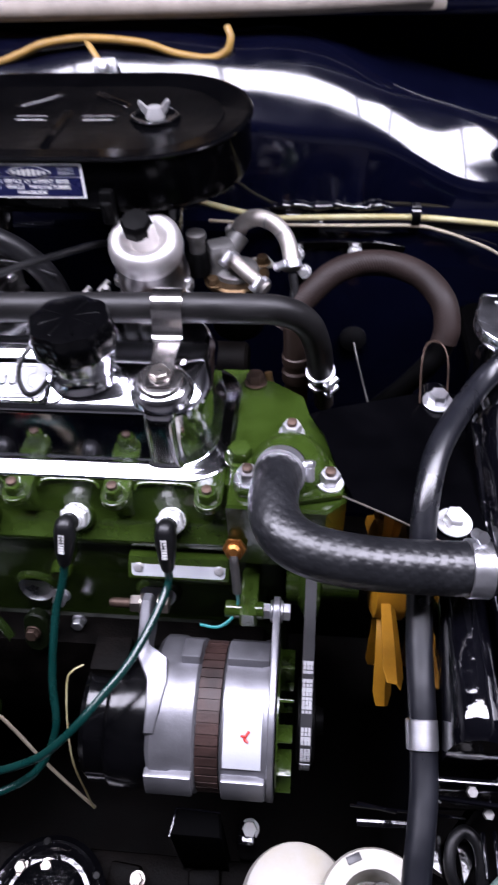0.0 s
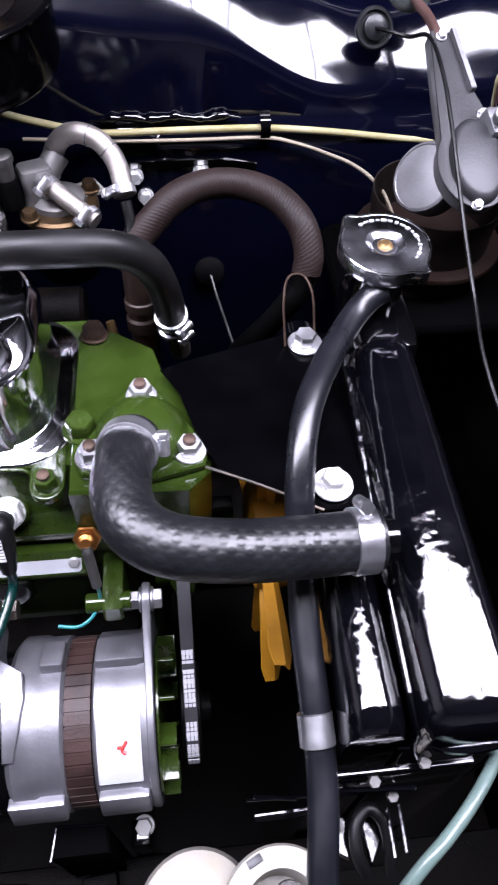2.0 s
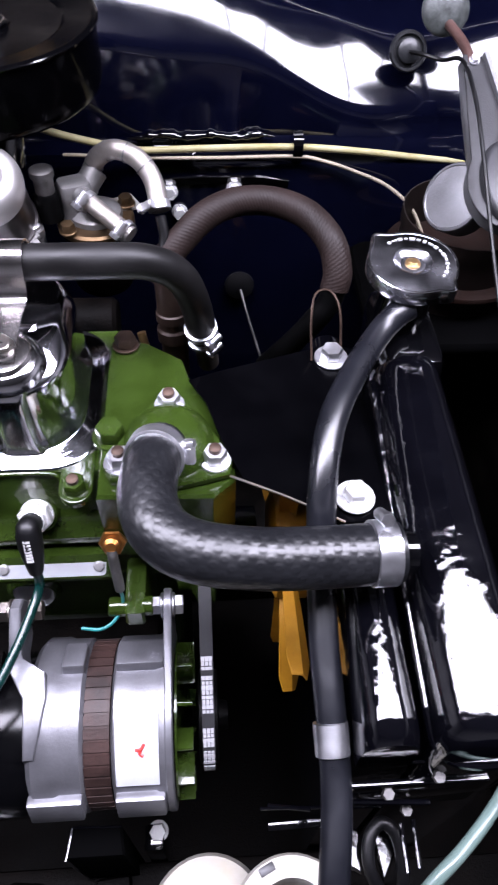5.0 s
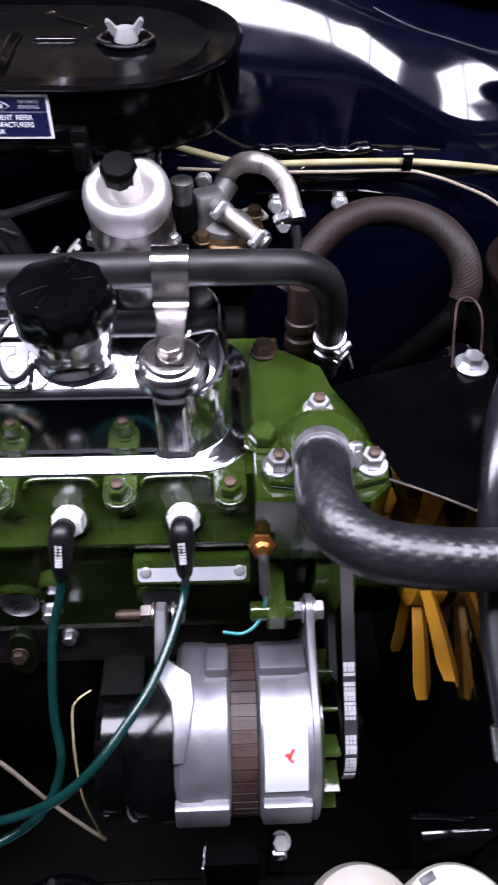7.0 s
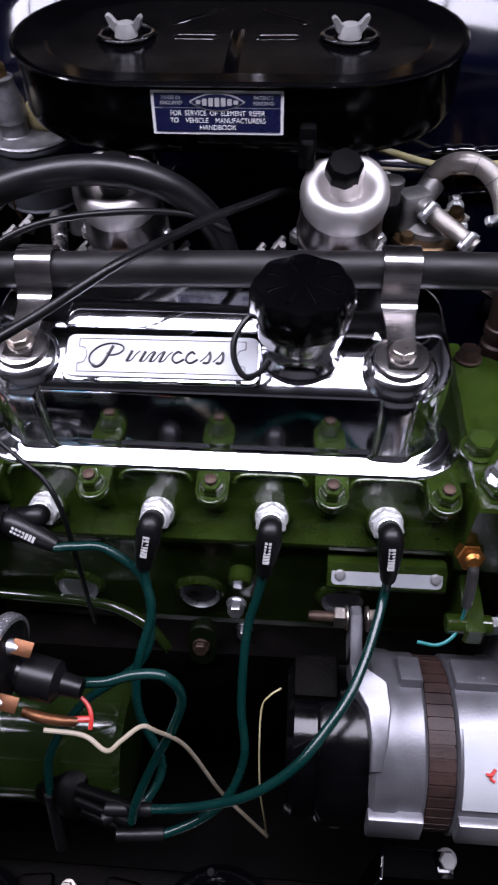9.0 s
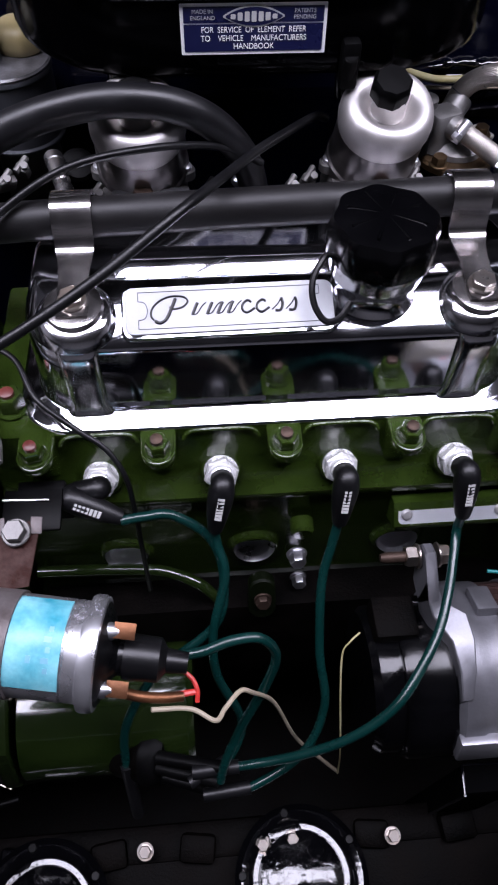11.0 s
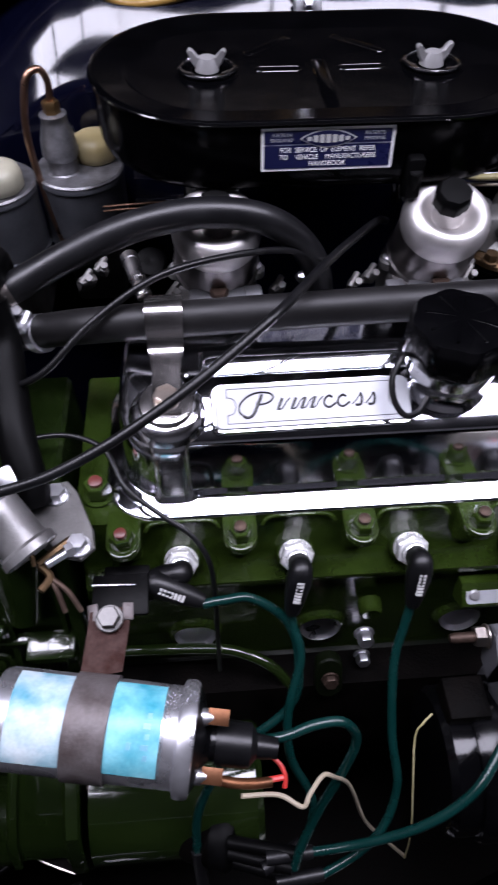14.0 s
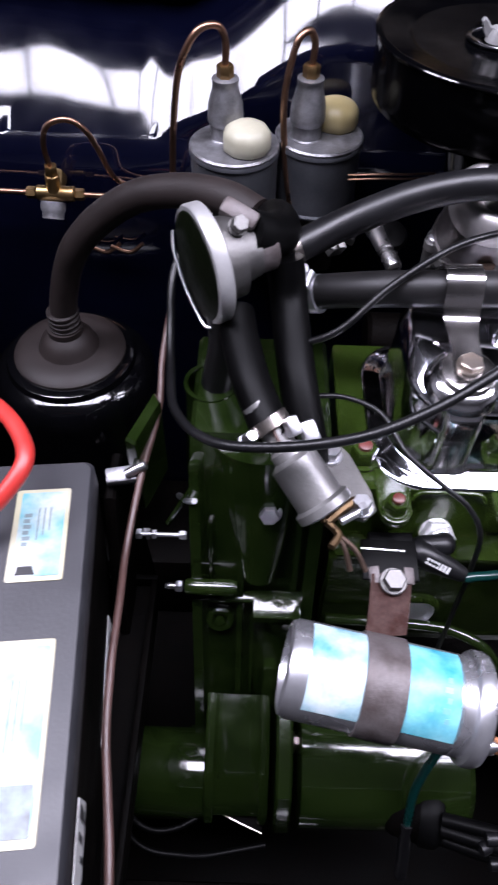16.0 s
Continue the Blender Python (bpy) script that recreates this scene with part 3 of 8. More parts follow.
for x in (-0.116, -0.016, 0.098):
    bm = lathe(mesh(), (x, -0.0080, 0.698), (0, -1, 0), [(0.0230, -0.006), (0.0210, -0.001), (0.0186, 0.0014), (0.0175, 0.0018), (0.0168, 0.0014), (0.0166, -0.003)], 36)
    plug_seat = part("core_plug_seat", bm, GREEN, block)
    bm = lathe(mesh(), (x, -0.0080, 0.698), (0, -1, 0.22), [(0.0166, -0.005), (0.0165, 0.0012), (0.0160, 0.0020), (0.0136, -0.0012), (0.0126, -0.0016), (0.0001, -0.0018)], 36)
    part("core_plug", bm, ZINC, plug_seat, "bare steel core plug")
bm = mesh()
lathe(bm, (0.018, -0.012, 0.738), (0, -1, 0), [(0.009, -0.004), (0.009, 0.006), (0.007, 0.008)], 16)
part("boss", bm, GREEN, block)
fastener(block, (0.015, -0.022, 0.712), (0, -1, 0.25), 0.011, 0.009, 0.008)
fastener(block, (0.020, -0.020, 0.664), (0, -1, 0.25), 0.010, 0.008, 0.007)
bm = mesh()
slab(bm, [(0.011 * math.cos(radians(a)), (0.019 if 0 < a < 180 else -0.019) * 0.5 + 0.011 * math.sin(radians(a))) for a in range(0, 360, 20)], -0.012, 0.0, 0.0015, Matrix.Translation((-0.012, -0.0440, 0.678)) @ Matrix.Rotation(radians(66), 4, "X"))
part("fuel_pump_lug", bm, DEEP_SHADE_GREEN, block, "small oval lug with one bolt")
fastener(block, (-0.012, -0.0455, 0.6835), (0, -1, 0.4), 0.010, 0.005, 0.007, nut=COPPER_NUT)
# riveted number plate
bm = mesh()
TP = Matrix.Translation((0, -0.0190, 0.7590)) @ Matrix.Rotation(radians(50), 4, "X")
slab(bm, rrect(0.085, 0.164, -0.0074, 0.0074, 0.0036), -0.0008, 0.0008, 0, TP)
tagplate = part("number_plate", bm, PLATE, block, "plain silver riveted plate")
for x in (0.091, 0.159):
    bm = lathe(mesh(), TP @ Vector((x, 0, 0.0007)), (0, -0.77, 0.64), [(0.0042, 0), (0.0042, 0.0008), (0.003, 0.0022), (0.0006, 0.0026)], 14)
    part("rivet", bm, NUT_ALLOY, tagplate)
bm = mesh()
slab(bm, [(-0.003, 0.764), (-0.0138, 0.7665), (-0.0254, 0.7525), (-0.0252, 0.749), (-0.008, 0.738)], 0.082, 0.167, 0.001, ALONG_X)
part("plate_pad", bm, GREEN, block)
head = thing("cylinder_head", (0.0, 0.08, 0.770), "dark green painted cylinder head with nuts along its top", "cylinder head")
bm = mesh()
slab(bm, [(0.0125, 0.833), (0.150, 0.833), (0.155, 0.770), (-0.0060, 0.770), (-0.0075, 0.773), (-0.0065, 0.778), (0.0015, 0.784), (0.0060, 0.798), (0.0095, 0.815)], -0.188, 0.182, 0.0022, ALONG_X)
part("casting", bm, GREEN, head)
NUTS_X = (-0.155, -0.079, 0.001, 0.080, 0.153)
for x in NUTS_X:
    bm = mesh()
    arc = [radians(180 + 180 * k / 14) for k in range(15)]
    out = [(x + 0.0108 * math.cos(a), -0.003 + 0.0112 * math.sin(a)) for a in arc] + [(x + 0.0112, 0.03), (x - 0.0112, 0.03)]
    low = [(x + (px - x) * 0.80, py * 0.35 + 0.0075) for px, py in out]
    loft(bm, [[(a, b, 0.800) for a, b in low], [(x + (a - x) * 0.93, b * 0.75 + 0.003, 0.822) for a, b in out], [(x + (a - x) * 0.99, b, 0.8285) for a, b in out], [(a, b, 0.8305) for a, b in out], [(a, b, 0.8330) for a, b in out], [(x + (a - x) * 0.96, b * 0.96, 0.8340) for a, b in out]])
    part("stud_boss", bm, GREEN, head)
    rim = [(x + 0.0101 * math.cos(a), -0.003 + 0.0105 * math.sin(a), 0.8338) for a in arc]
    part("lug_rim", tube(mesh(), [(x - 0.0103, 0.010, 0.8338)] + rim + [(x + 0.0103, 0.010, 0.8338)], 0.0009, 8, 2), GREEN, head)
    fastener(head, (x, -0.003, 0.8335), (0, -0.06, 1), 0.0132, 0.0092, 0.0090, 0.0035, GREEN, RED_TINT if x < -0.1 else COPPER_NUT, "head_nut", "green nut on rusty stud", phase=0.3 * x * 40)
for k in range(4):
    x = -0.117 + 0.078 * k
    bm = mesh()
    tube(bm, [(x - 0.0245, 0.0085, 0.8275), (x - 0.0225, 0.0100, 0.8308), (x - 0.018, 0.0115, 0.8322), (x - 0.008, 0.0120, 0.8325), (x + 0.008, 0.0120, 0.8325), (x + 0.018, 0.0115, 0.8322), (x + 0.0225, 0.0100, 0.8308), (x + 0.0245, 0.0085, 0.8275)], 0.0015, 8)
    part("casting_rib", bm, GREEN, head)
fastener(head, (-0.173, 0.037, 0.8335), (0, 0, 1), 0.0155, 0.0115, 0.0115, 0.003, GREEN, RED_TINT, "head_nut")

# thermostat end of the head
bm = mesh()
slab(bm, [(0.169, -0.019), (0.243, -0.021), (0.258, -0.008), (0.259, 0.012), (0.246, 0.05), (0.229, 0.083), (0.223, 0.104), (0.196, 0.122), (0.176, 0.127), (0.169, 0.12)], 0.772, 0.8465, 0.0022)
part("thermostat_flange", bm, GREEN, head)
fastener(head, (0.1755, 0.030, 0.8465), (0, 0, 1), 0.0165, 0.010, 0.0125, nut=GREEN, name="head_nut")
fastener(head, (0.181, 0.118, 0.8465), (0, 0.1, 1), 0.014, 0.008, 0.010, nut=COPPER_NUT)

stat = thing("thermostat_housing", (0.215, 0.018, 0.8465), "green cast thermostat cover with three plated nuts", "thermostat housing")
bm = mesh()
slab(bm, [(0.172, 0.002), (0.178, -0.010), (0.190, -0.012), (0.214, -0.018), (0.239, -0.012), (0.254, -0.008), (0.257, 0.004), (0.248, 0.022), (0.230, 0.050), (0.222, 0.062), (0.208, 0.062), (0.199, 0.050), (0.181, 0.020)], 0.8468, 0.8535, 0.0015)
lathe(bm, (0.215, 0.018, 0.853), (0, 0, 1), [(0.030, 0), (0.0285, 0.006), (0.024, 0.012), (0.016, 0.0165), (0.0001, 0.018)], 32)
part("cover", bm, GREEN, stat)
bm = rod(mesh(), (0.214, 0.022, 0.852), (0.2085, -0.012, 0.8785), 0.0135, 24, 0.001)
part("outlet", bm, GREEN, stat)
for x, y in ((0.215, 0.051), (0.184, 0.002), (0.245, 0.002)):
    fastener(stat, (x, y, 0.8535), (0, 0, 1), 0.0135, 0.009, 0.0105, 0.004, ZINC, COPPER_NUT, "nut", "plated nut on copper stud")

# ---- rocker cover ----
cover = thing("rocker_cover", (0, 0.082, 0.832), "polished chrome rocker cover with rolled base flange", "rocker cover")
SHELL = ((0.0008, 0.8322), (-0.0004, 0.8330), (-0.0006, 0.8342), (0.0000, 0.8351), (0.0008, 0.8355), (0.0012, 0.83565), (0.0052, 0.83735), (0.0056, 0.83745), (0.0060, 0.83770), (0.0064, 0.83780), (0.0112, 0.83985), (0.0115, 0.8400), (0.0119, 0.8405), (0.0123, 0.8430), (0.0124, 0.8450), (0.0138, 0.870), (0.0148, 0.8886),
         (0.0150, 0.8904), (0.0154, 0.8921), (0.0162, 0.8935), (0.0173, 0.8945), (0.0188, 0.89560), (0.0215, 0.89725), (0.0255, 0.89915), (0.0295, 0.90095), (0.0335, 0.90265), (0.0375, 0.90425), (0.0410, 0.90550), (0.0450, 0.9066), (0.0520, 0.9076), (0.0600, 0.9080), (0.0650, 0.9080))
bm = mesh()
rings = []
for d, z in SHELL:
    e = d if d < 0.0145 else 0.0145 + (d - 0.0145) * 0.18
    rings.append([(x, y, z) for x, y in rrect(-0.1675 + e, 0.1675 - e, 0.0128 + d, 0.1515 - e, min(0.036 - d * 0.12, (0.1387 - d - e) / 2 - 0.0006), 12)])
loft(bm, rings)
part("shell", bm, CHROME, cover)
bm = mesh()
rings = []
for x, k in ((-0.1010, 0.15), (-0.0990, 0.6), (-0.0955, 0.92), (-0.090, 1.0), (-0.030, 1.0), (0.030, 1.0)):
    line = [(0.0695, 0.9065), (0.0700, 0.9082), (0.0715, 0.9092), (0.0755, 0.9110), (0.0790, 0.9124), (0.0820, 0.9130), (0.0880, 0.9131), (0.0915, 0.9065)]
    rings.append([(x, y + (1 - k) * 0.006, 0.906 + (z - 0.906) * k) for y, z in line])
loft(bm, rings)
part("bead", bm, CHROME, cover)
bm = mesh()
rings = [[(x, y, z) for x, y in rrect(-0.1680, 0.1680, 0.0124, 0.152, 0.036, 8)] for z in (0.8312, 0.8324)]
loft(bm, rings)
part("gasket", bm, RED_TINT, cover, "thin red-brown cork gasket")
for x in (-0.120, 0.117):
    # flat-fronted column moulded on the front, running over the shoulder into a round seat
    bm = mesh()
    rings = []
    for y, z, w, up in ((0.0215, 0.8408, 0.0150, 0.0), (0.0215, 0.8440, 0.0128, 0.0), (0.0213, 0.8500, 0.0118, 0.0), (0.0212, 0.8700, 0.0114, 0.0), (0.0213, 0.8850, 0.0114, 0.05), (0.0219, 0.8902, 0.0115, 0.2), (0.0233, 0.8940, 0.0118, 0.45), (0.0257, 0.8972, 0.0124, 0.68), (0.0292, 0.9000, 0.0134, 0.84), (0.0340, 0.9028, 0.0150, 0.92), (0.0400, 0.9056, 0.0170, 0.96)):
        n = Vector((0, -(1 - up), up)).normalized()
        ring = []
        for k in range(21):
            a = radians(-90 + 180 * k / 20)
            u, v = math.sin(a), math.cos(a)
            ring.append(Vector((x, y, z)) + Vector((w * math.copysign(abs(u) ** 0.55, u), 0, 0)) - n * 0.0065 * (1 - abs(v) ** 0.55))
        rings.append([*ring, Vector((x + w, y, z)) - n * 0.020, Vector((x - w, y, z)) - n * 0.020])
    loft(bm, rings)
    lathe(bm, (x, 0.047, 0.9030), (0, -0.16, 1), [(0.0250, -0.004), (0.0236, -0.0006), (0.0222, 0.0018), (0.0204, 0.0038), (0.0184, 0.0051), (0.0164, 0.0057), (0.0140, 0.0059)], 40)
    part("pillar", bm, HAZY, cover)
    bm = lathe(mesh(), (x, 0.047, 0.9091), (0, -0.12, 1), [(0.0172, -0.001), (0.0174, 0.0012), (0.0164, 0.0026), (0.0140, 0.0032), (0.0100, 0.0034)], 36)
    part("cup_washer", bm, STRAP_STEEL, cover)
    fastener(cover, (x, 0.047, 0.9142), (0, -0.08, 1), 0.0128, 0.0036, 0.0084, nut=STEEL, phase=0.4)

# name plate with a flowing dark script shape
NP = Matrix.Translation((-0.0310, 0.0440, 0.9072)) @ Matrix.Rotation(radians(23), 4, "X") @ Matrix.Rotation(radians(0.5), 4, "Z")
bm = mesh()
slab(bm, rrect(-0.0605, 0.0605, -0.0142, 0.0142, 0.005), -0.0012, 0.0008, 0.0004, NP)
nplate = part("name_plate", bm, PLATE, cover, "pale silver plate with black script")
PAD = NP @ Matrix.Rotation(radians(-3), 4, "X")
bm = mesh()
slab(bm, rrect(-0.0628, 0.0628, -0.0166, 0.0160, 0.006), -0.008, -0.0012, 0.0016, PAD)
part("plate_pad", bm, CHROME, cover)


def ink_line(pts, r, closed=False):
    b = mesh()
    tube(b, [NP @ Vector((x, y, 0.0009)) for x, y in pts], r, 6, 5)
    return part("ink_stroke", b, INK, nplate)


for sy in (-1, 1):
    ink_line([(-0.0525, sy * 0.0112), (0.0525, sy * 0.0112)], 0.00022)
for s in (-1, 1):
    for sy in (-1, 1):
        ink_line([(s * 0.0525, sy * 0.0112), (s * 0.0525, sy * 0.0058)], 0.00022)
    ink_line([(s * 0.0525, 0.0058), (s * 0.0487, 0.0046), (s * 0.0472, 0.0), (s * 0.0487, -0.0046), (s * 0.0525, -0.0058)], 0.00022)
# the script: a tall looped flourish, then slanting waves joined by hairlines
ink_line([(-0.0435, -0.0062), (-0.0452, -0.0036), (-0.0445, 0.0010), (-0.0400, 0.0056), (-0.0335, 0.0080), (-0.0265, 0.0074), (-0.0240, 0.0046), (-0.0268, 0.0014), (-0.0320, 0.0002), (-0.0345, 0.0016)], 0.00063)
ink_line([(-0.0310, 0.0066), (-0.0338, 0.0), (-0.0368, -0.0058), (-0.0402, -0.0078), (-0.0430, -0.0066)], 0.00106)
for x, top in ((-0.0205, 0.0034), (-0.0120, 0.0032), (-0.0060, 0.0032), (0.0, 0.0034)):
    ink_line([(x + 0.0020, top), (x + 0.0004, 0.0), (x - 0.0012, -0.0038)], 0.00097)
    ink_line([(x - 0.0012, -0.0038), (x + 0.0016, -0.0030), (x + 0.0046, 0.0012), (x + 0.0070, top)], 0.00040)
for x in (0.0110, 0.0195):
    ink_line([(x + 0.0016, 0.0022), (x - 0.0006, 0.0034), (x - 0.0034, 0.0010), (x - 0.0036, -0.0024), (x - 0.0010, -0.0040), (x + 0.0034, -0.0014)], 0.00077)
for x in (0.0290, 0.0370):
    ink_line([(x - 0.0046, -0.0030), (x - 0.0010, 0.0006), (x + 0.0012, 0.0040)], 0.00040)
    ink_line([(x + 0.0012, 0.0040), (x + 0.0018, 0.0004), (x + 0.0004, -0.0034), (x - 0.0028, -0.0036)], 0.00088)

# oil filler
cap = thing("oil_filler_cap", (0.055, 0.058, 0.914), "black fluted plastic oil filler cap on chrome neck", "filler cap")
bm = lathe(mesh(), (0.055, 0.058, 0.908), (0, 0, 1), [(0.0265, -0.004), (0.0240, 0.001), (0.0238, 0.006), (0.0262, 0.0105), (0.0276, 0.015), (0.0284, 0.020), (0.0290, 0.022), (0.0290, 0.0245)], 40)
part("neck", bm, HAZY, cap)
bm = mesh()
rings = []
for r, z in ((0.0265, 0.9325), (0.0300, 0.9335), (0.0310, 0.937), (0.0305, 0.950), (0.0280, 0.9555), (0.0200, 0.957), (0.010, 0.9575), (0.003, 0.9578)):
    rings.append([(0.055 + r * (1 + 0.035 * math.cos(8 * a)) * math.cos(a), 0.058 + r * (1 + 0.035 * math.cos(8 * a)) * math.sin(a), z) for a in [2 * math.pi * k / 64 for k in range(64)]])
loft(bm, rings)
part("cap", bm, CAP_BLACK, cap)
bm = mesh()
for k in range(4):
    a = radians(22 + 45 * k)
    d = Vector((math.cos(a), math.sin(a), 0))
    rod(bm, Vector((0.055, 0.058, 0.957)) - d * 0.022, Vector((0.055, 0.058, 0.957)) + d * 0.022, 0.0009, 6)
part("top_ribs", bm, CAP_BLACK, cap)
bm = tube(mesh(), [(0.030, 0.060, 0.933), (0.022, 0.053, 0.932), (0.0155, 0.043, 0.925), (0.0160, 0.033, 0.917), (0.022, 0.026, 0.911), (0.030, 0.027, 0.912), (0.037, 0.034, 0.917)], 0.0020, 8)
part("tether", bm, RUBBER, cap, "thin black rubber tether loop")

# ---- breather rail over the rocker cover ----
rail = thing("breather_rail_hose", (0.0, 0.105, 0.915), "black rubber hose lying along the rocker cover", "hose")
bm = tube(mesh(), [(-0.222, 0.135, 0.894), (-0.195, 0.122, 0.908), (-0.165, 0.109, 0.921), (-0.12, 0.105, 0.926), (0.0, 0.105, 0.930), (0.12, 0.105, 0.933), (0.175, 0.107, 0.932), (0.205, 0.113, 0.926), (0.224, 0.124, 0.906), (0.234, 0.140, 0.868), (0.2385, 0.156, 0.822)], 0.0118, 20)
part("hose", bm, MATTE_HOSE, rail)
clamp_band(rail, (0.2375, 0.152, 0.832), (0.1, 0.35, -1), 0.0122, 0.007, (0.6, -0.7, 0.1))
clamp_band(rail, (0.2385, 0.158, 0.817), (0.1, 0.35, -1), 0.0122, 0.006, (0.6, -0.7, 0.1))
clamp_band(rail, (-0.208, 0.128, 0.900), (1, -0.45, 0.45), 0.0122, 0.008, (-0.3, -0.2, 1))
bm = rod(mesh(), (0.2385, 0.156, 0.826), (0.243, 0.172, 0.775), 0.0095, 16)
part("pipe_stub", bm, STEEL, rail)
for x in (-0.120, 0.117):
    z = 0.0 if x < 0 else 0.006
    bm = strip(mesh(), [(x, 0.121, 0.924 + z), (x, 0.1175, 0.935 + z), (x, 0.109, 0.9405 + z), (x, 0.099, 0.9395 + z), (x, 0.0925, 0.932 + z), (x, 0.089, 0.9235), (x, 0.083, 0.9182), (x, 0.068, 0.9158), (x, 0.047, 0.9136), (x, 0.036, 0.9124)], 0.0235, 0.0016, (1, 0, 0))
    for v in bm.verts:
        v.co.x = x + (v.co.x - x) * (1 - 0.26 * smoothstep(0.092, 0.066, v.co.y))
    solo("hose_strap", bm, STRAP_STEEL, "bent bright steel strap holding the hose to the cover", "strap", "hose straps")

# ---- spark plugs and leads ----
PLUGS = (-0.120, -0.040, 0.0405, 0.120)
AX = Vector((0, -0.80, 0.60))
BOOT = ((0.92, -0.28, -0.34), (-0.18, -0.42, -0.88), (-0.10, -0.42, -0.88), (0.03, -0.42, -0.88))
for k, x in enumerate(PLUGS):
    sp = thing("spark_plug", (x, 0.006, 0.795), "white plated spark plug with angled black rubber cap", "spark plug", "spark plugs")
    base = Vector((x, 0.004, 0.796))
    bm = mesh()
    lathe(bm, base, AX, [(0.0145, -0.004), (0.0145, 0.0), (0.013, 0.002)], 24)
    part("seat", bm, GREEN, sp)
    bm = mesh()
    lathe(bm, base + AX * 0.001, AX, [(0.0112, 0), (0.0118, 0.001), (0.0118, 0.003)], 24)
    hexnut(bm, base + AX * 0.004, AX, 0.0208, 0.009, 0.25 * k)
    lathe(bm, base + AX * 0.0125, AX, [(0.0088, 0), (0.0085, 0.006), (0.006, 0.008)], 20)
    part("shell", bm, CERAMIC, sp)
    d = Vector(BOOT[k]).normalized()
    e = base + AX * 0.030 + (Vector((-0.017, 0.0, -0.005)) if k == 0 else Vector((0, 0, 0)))
    bm = mesh()
    tube(bm, [base + AX * 0.016, base + AX * 0.023, e * 0.75 + base * 0.25, e, e + d * 0.006], 0.0078, 16)
    lathe(bm, e + d * 0.004, d, [(0.0075, -0.006), (0.0088, 0.0), (0.0086, 0.008), (0.0070, 0.020), (0.0054, 0.029), (0.0048, 0.031)], 18)
    cap_ob = part("plug_cap", bm, RUBBER, sp, "black rubber plug cap with worn white mark")
    n = (AX - d * AX.dot(d)).normalized()
    side = d.cross(n)
    for j in range(7):
        c = e + d * (0.005 + 0.0026 * j) + n * (0.0085 - 0.00010 * j)
        rings = [[c + side * a + d * b + n * h for a, b in ((-0.0022, -0.0009), (0.0022, -0.0009), (0.0022, 0.0009), (-0.0022, 0.0009))] for h in (-0.0015, 0.0002)]
        part("white_bar", loft(mesh(), rings), LABEL, cap_ob)

LEADS = (
    [(-0.106, -0.032, 0.798), (-0.092, -0.030, 0.798), (-0.073, -0.027, 0.792), (-0.049, -0.036, 0.772), (-0.042, -0.056, 0.748), (-0.050, -0.078, 0.722), (-0.093, -0.098, 0.690), (-0.118, -0.125, 0.660), (-0.122, -0.146, 0.625), (-0.120, -0.165, 0.585)],
    [(-0.0475, -0.033, 0.782), (-0.045, -0.040, 0.770), (-0.041, -0.056, 0.755), (-0.051, -0.082, 0.722), (-0.050, -0.104, 0.692), (-0.034, -0.127, 0.655), (-0.045, -0.150, 0.640), (-0.066, -0.160, 0.640)],
    [(0.0365, -0.034, 0.782), (0.033, -0.042, 0.765), (0.026, -0.060, 0.740), (0.024, -0.096, 0.700), (0.027, -0.124, 0.668), (0.010, -0.150, 0.640), (-0.03, -0.168, 0.625), (-0.055, -0.170, 0.625)],
    [(0.121, -0.034, 0.785), (0.1205, -0.038, 0.768), (0.115, -0.057, 0.761), (0.107, -0.080, 0.756), (0.097, -0.102, 0.751), (0.083, -0.122, 0.745), (0.067, -0.140, 0.735), (0.050, -0.150, 0.718), (0.031, -0.155, 0.697), (0.008, -0.157, 0.677), (-0.013, -0.157, 0.660), (-0.038, -0.157, 0.649), (-0.062, -0.158, 0.648)],
)
for pts in LEADS:
    bm = tube(mesh(), pts, 0.0033, 12)
    lead = solo("plug_lead", bm, LEAD, "dark green sleeved spark plug lead", "ignition lead", "plug leads", at=pts[0])
    part("end_sleeve", tube(mesh(), [pts[-2], pts[-1], Vector(pts[-1]) * 1.4 - Vector(pts[-2]) * 0.4], 0.0050, 12), RUBBER, lead, "black rubber end sleeve")
pts = [(-0.075, -0.113, 0.772), (-0.058, -0.112, 0.774), (-0.040, -0.108, 0.778), (-0.022, -0.107, 0.776), (-0.012, -0.112, 0.757), (-0.018, -0.122, 0.730), (-0.034, -0.138, 0.695), (-0.047, -0.155, 0.665), (-0.052, -0.165, 0.645)]
bm = tube(mesh(), pts, 0.0033, 12)
solo("coil_lead", bm, LEAD, "dark green sleeved coil lead looping to the distributor", "ignition lead", at=pts[0])

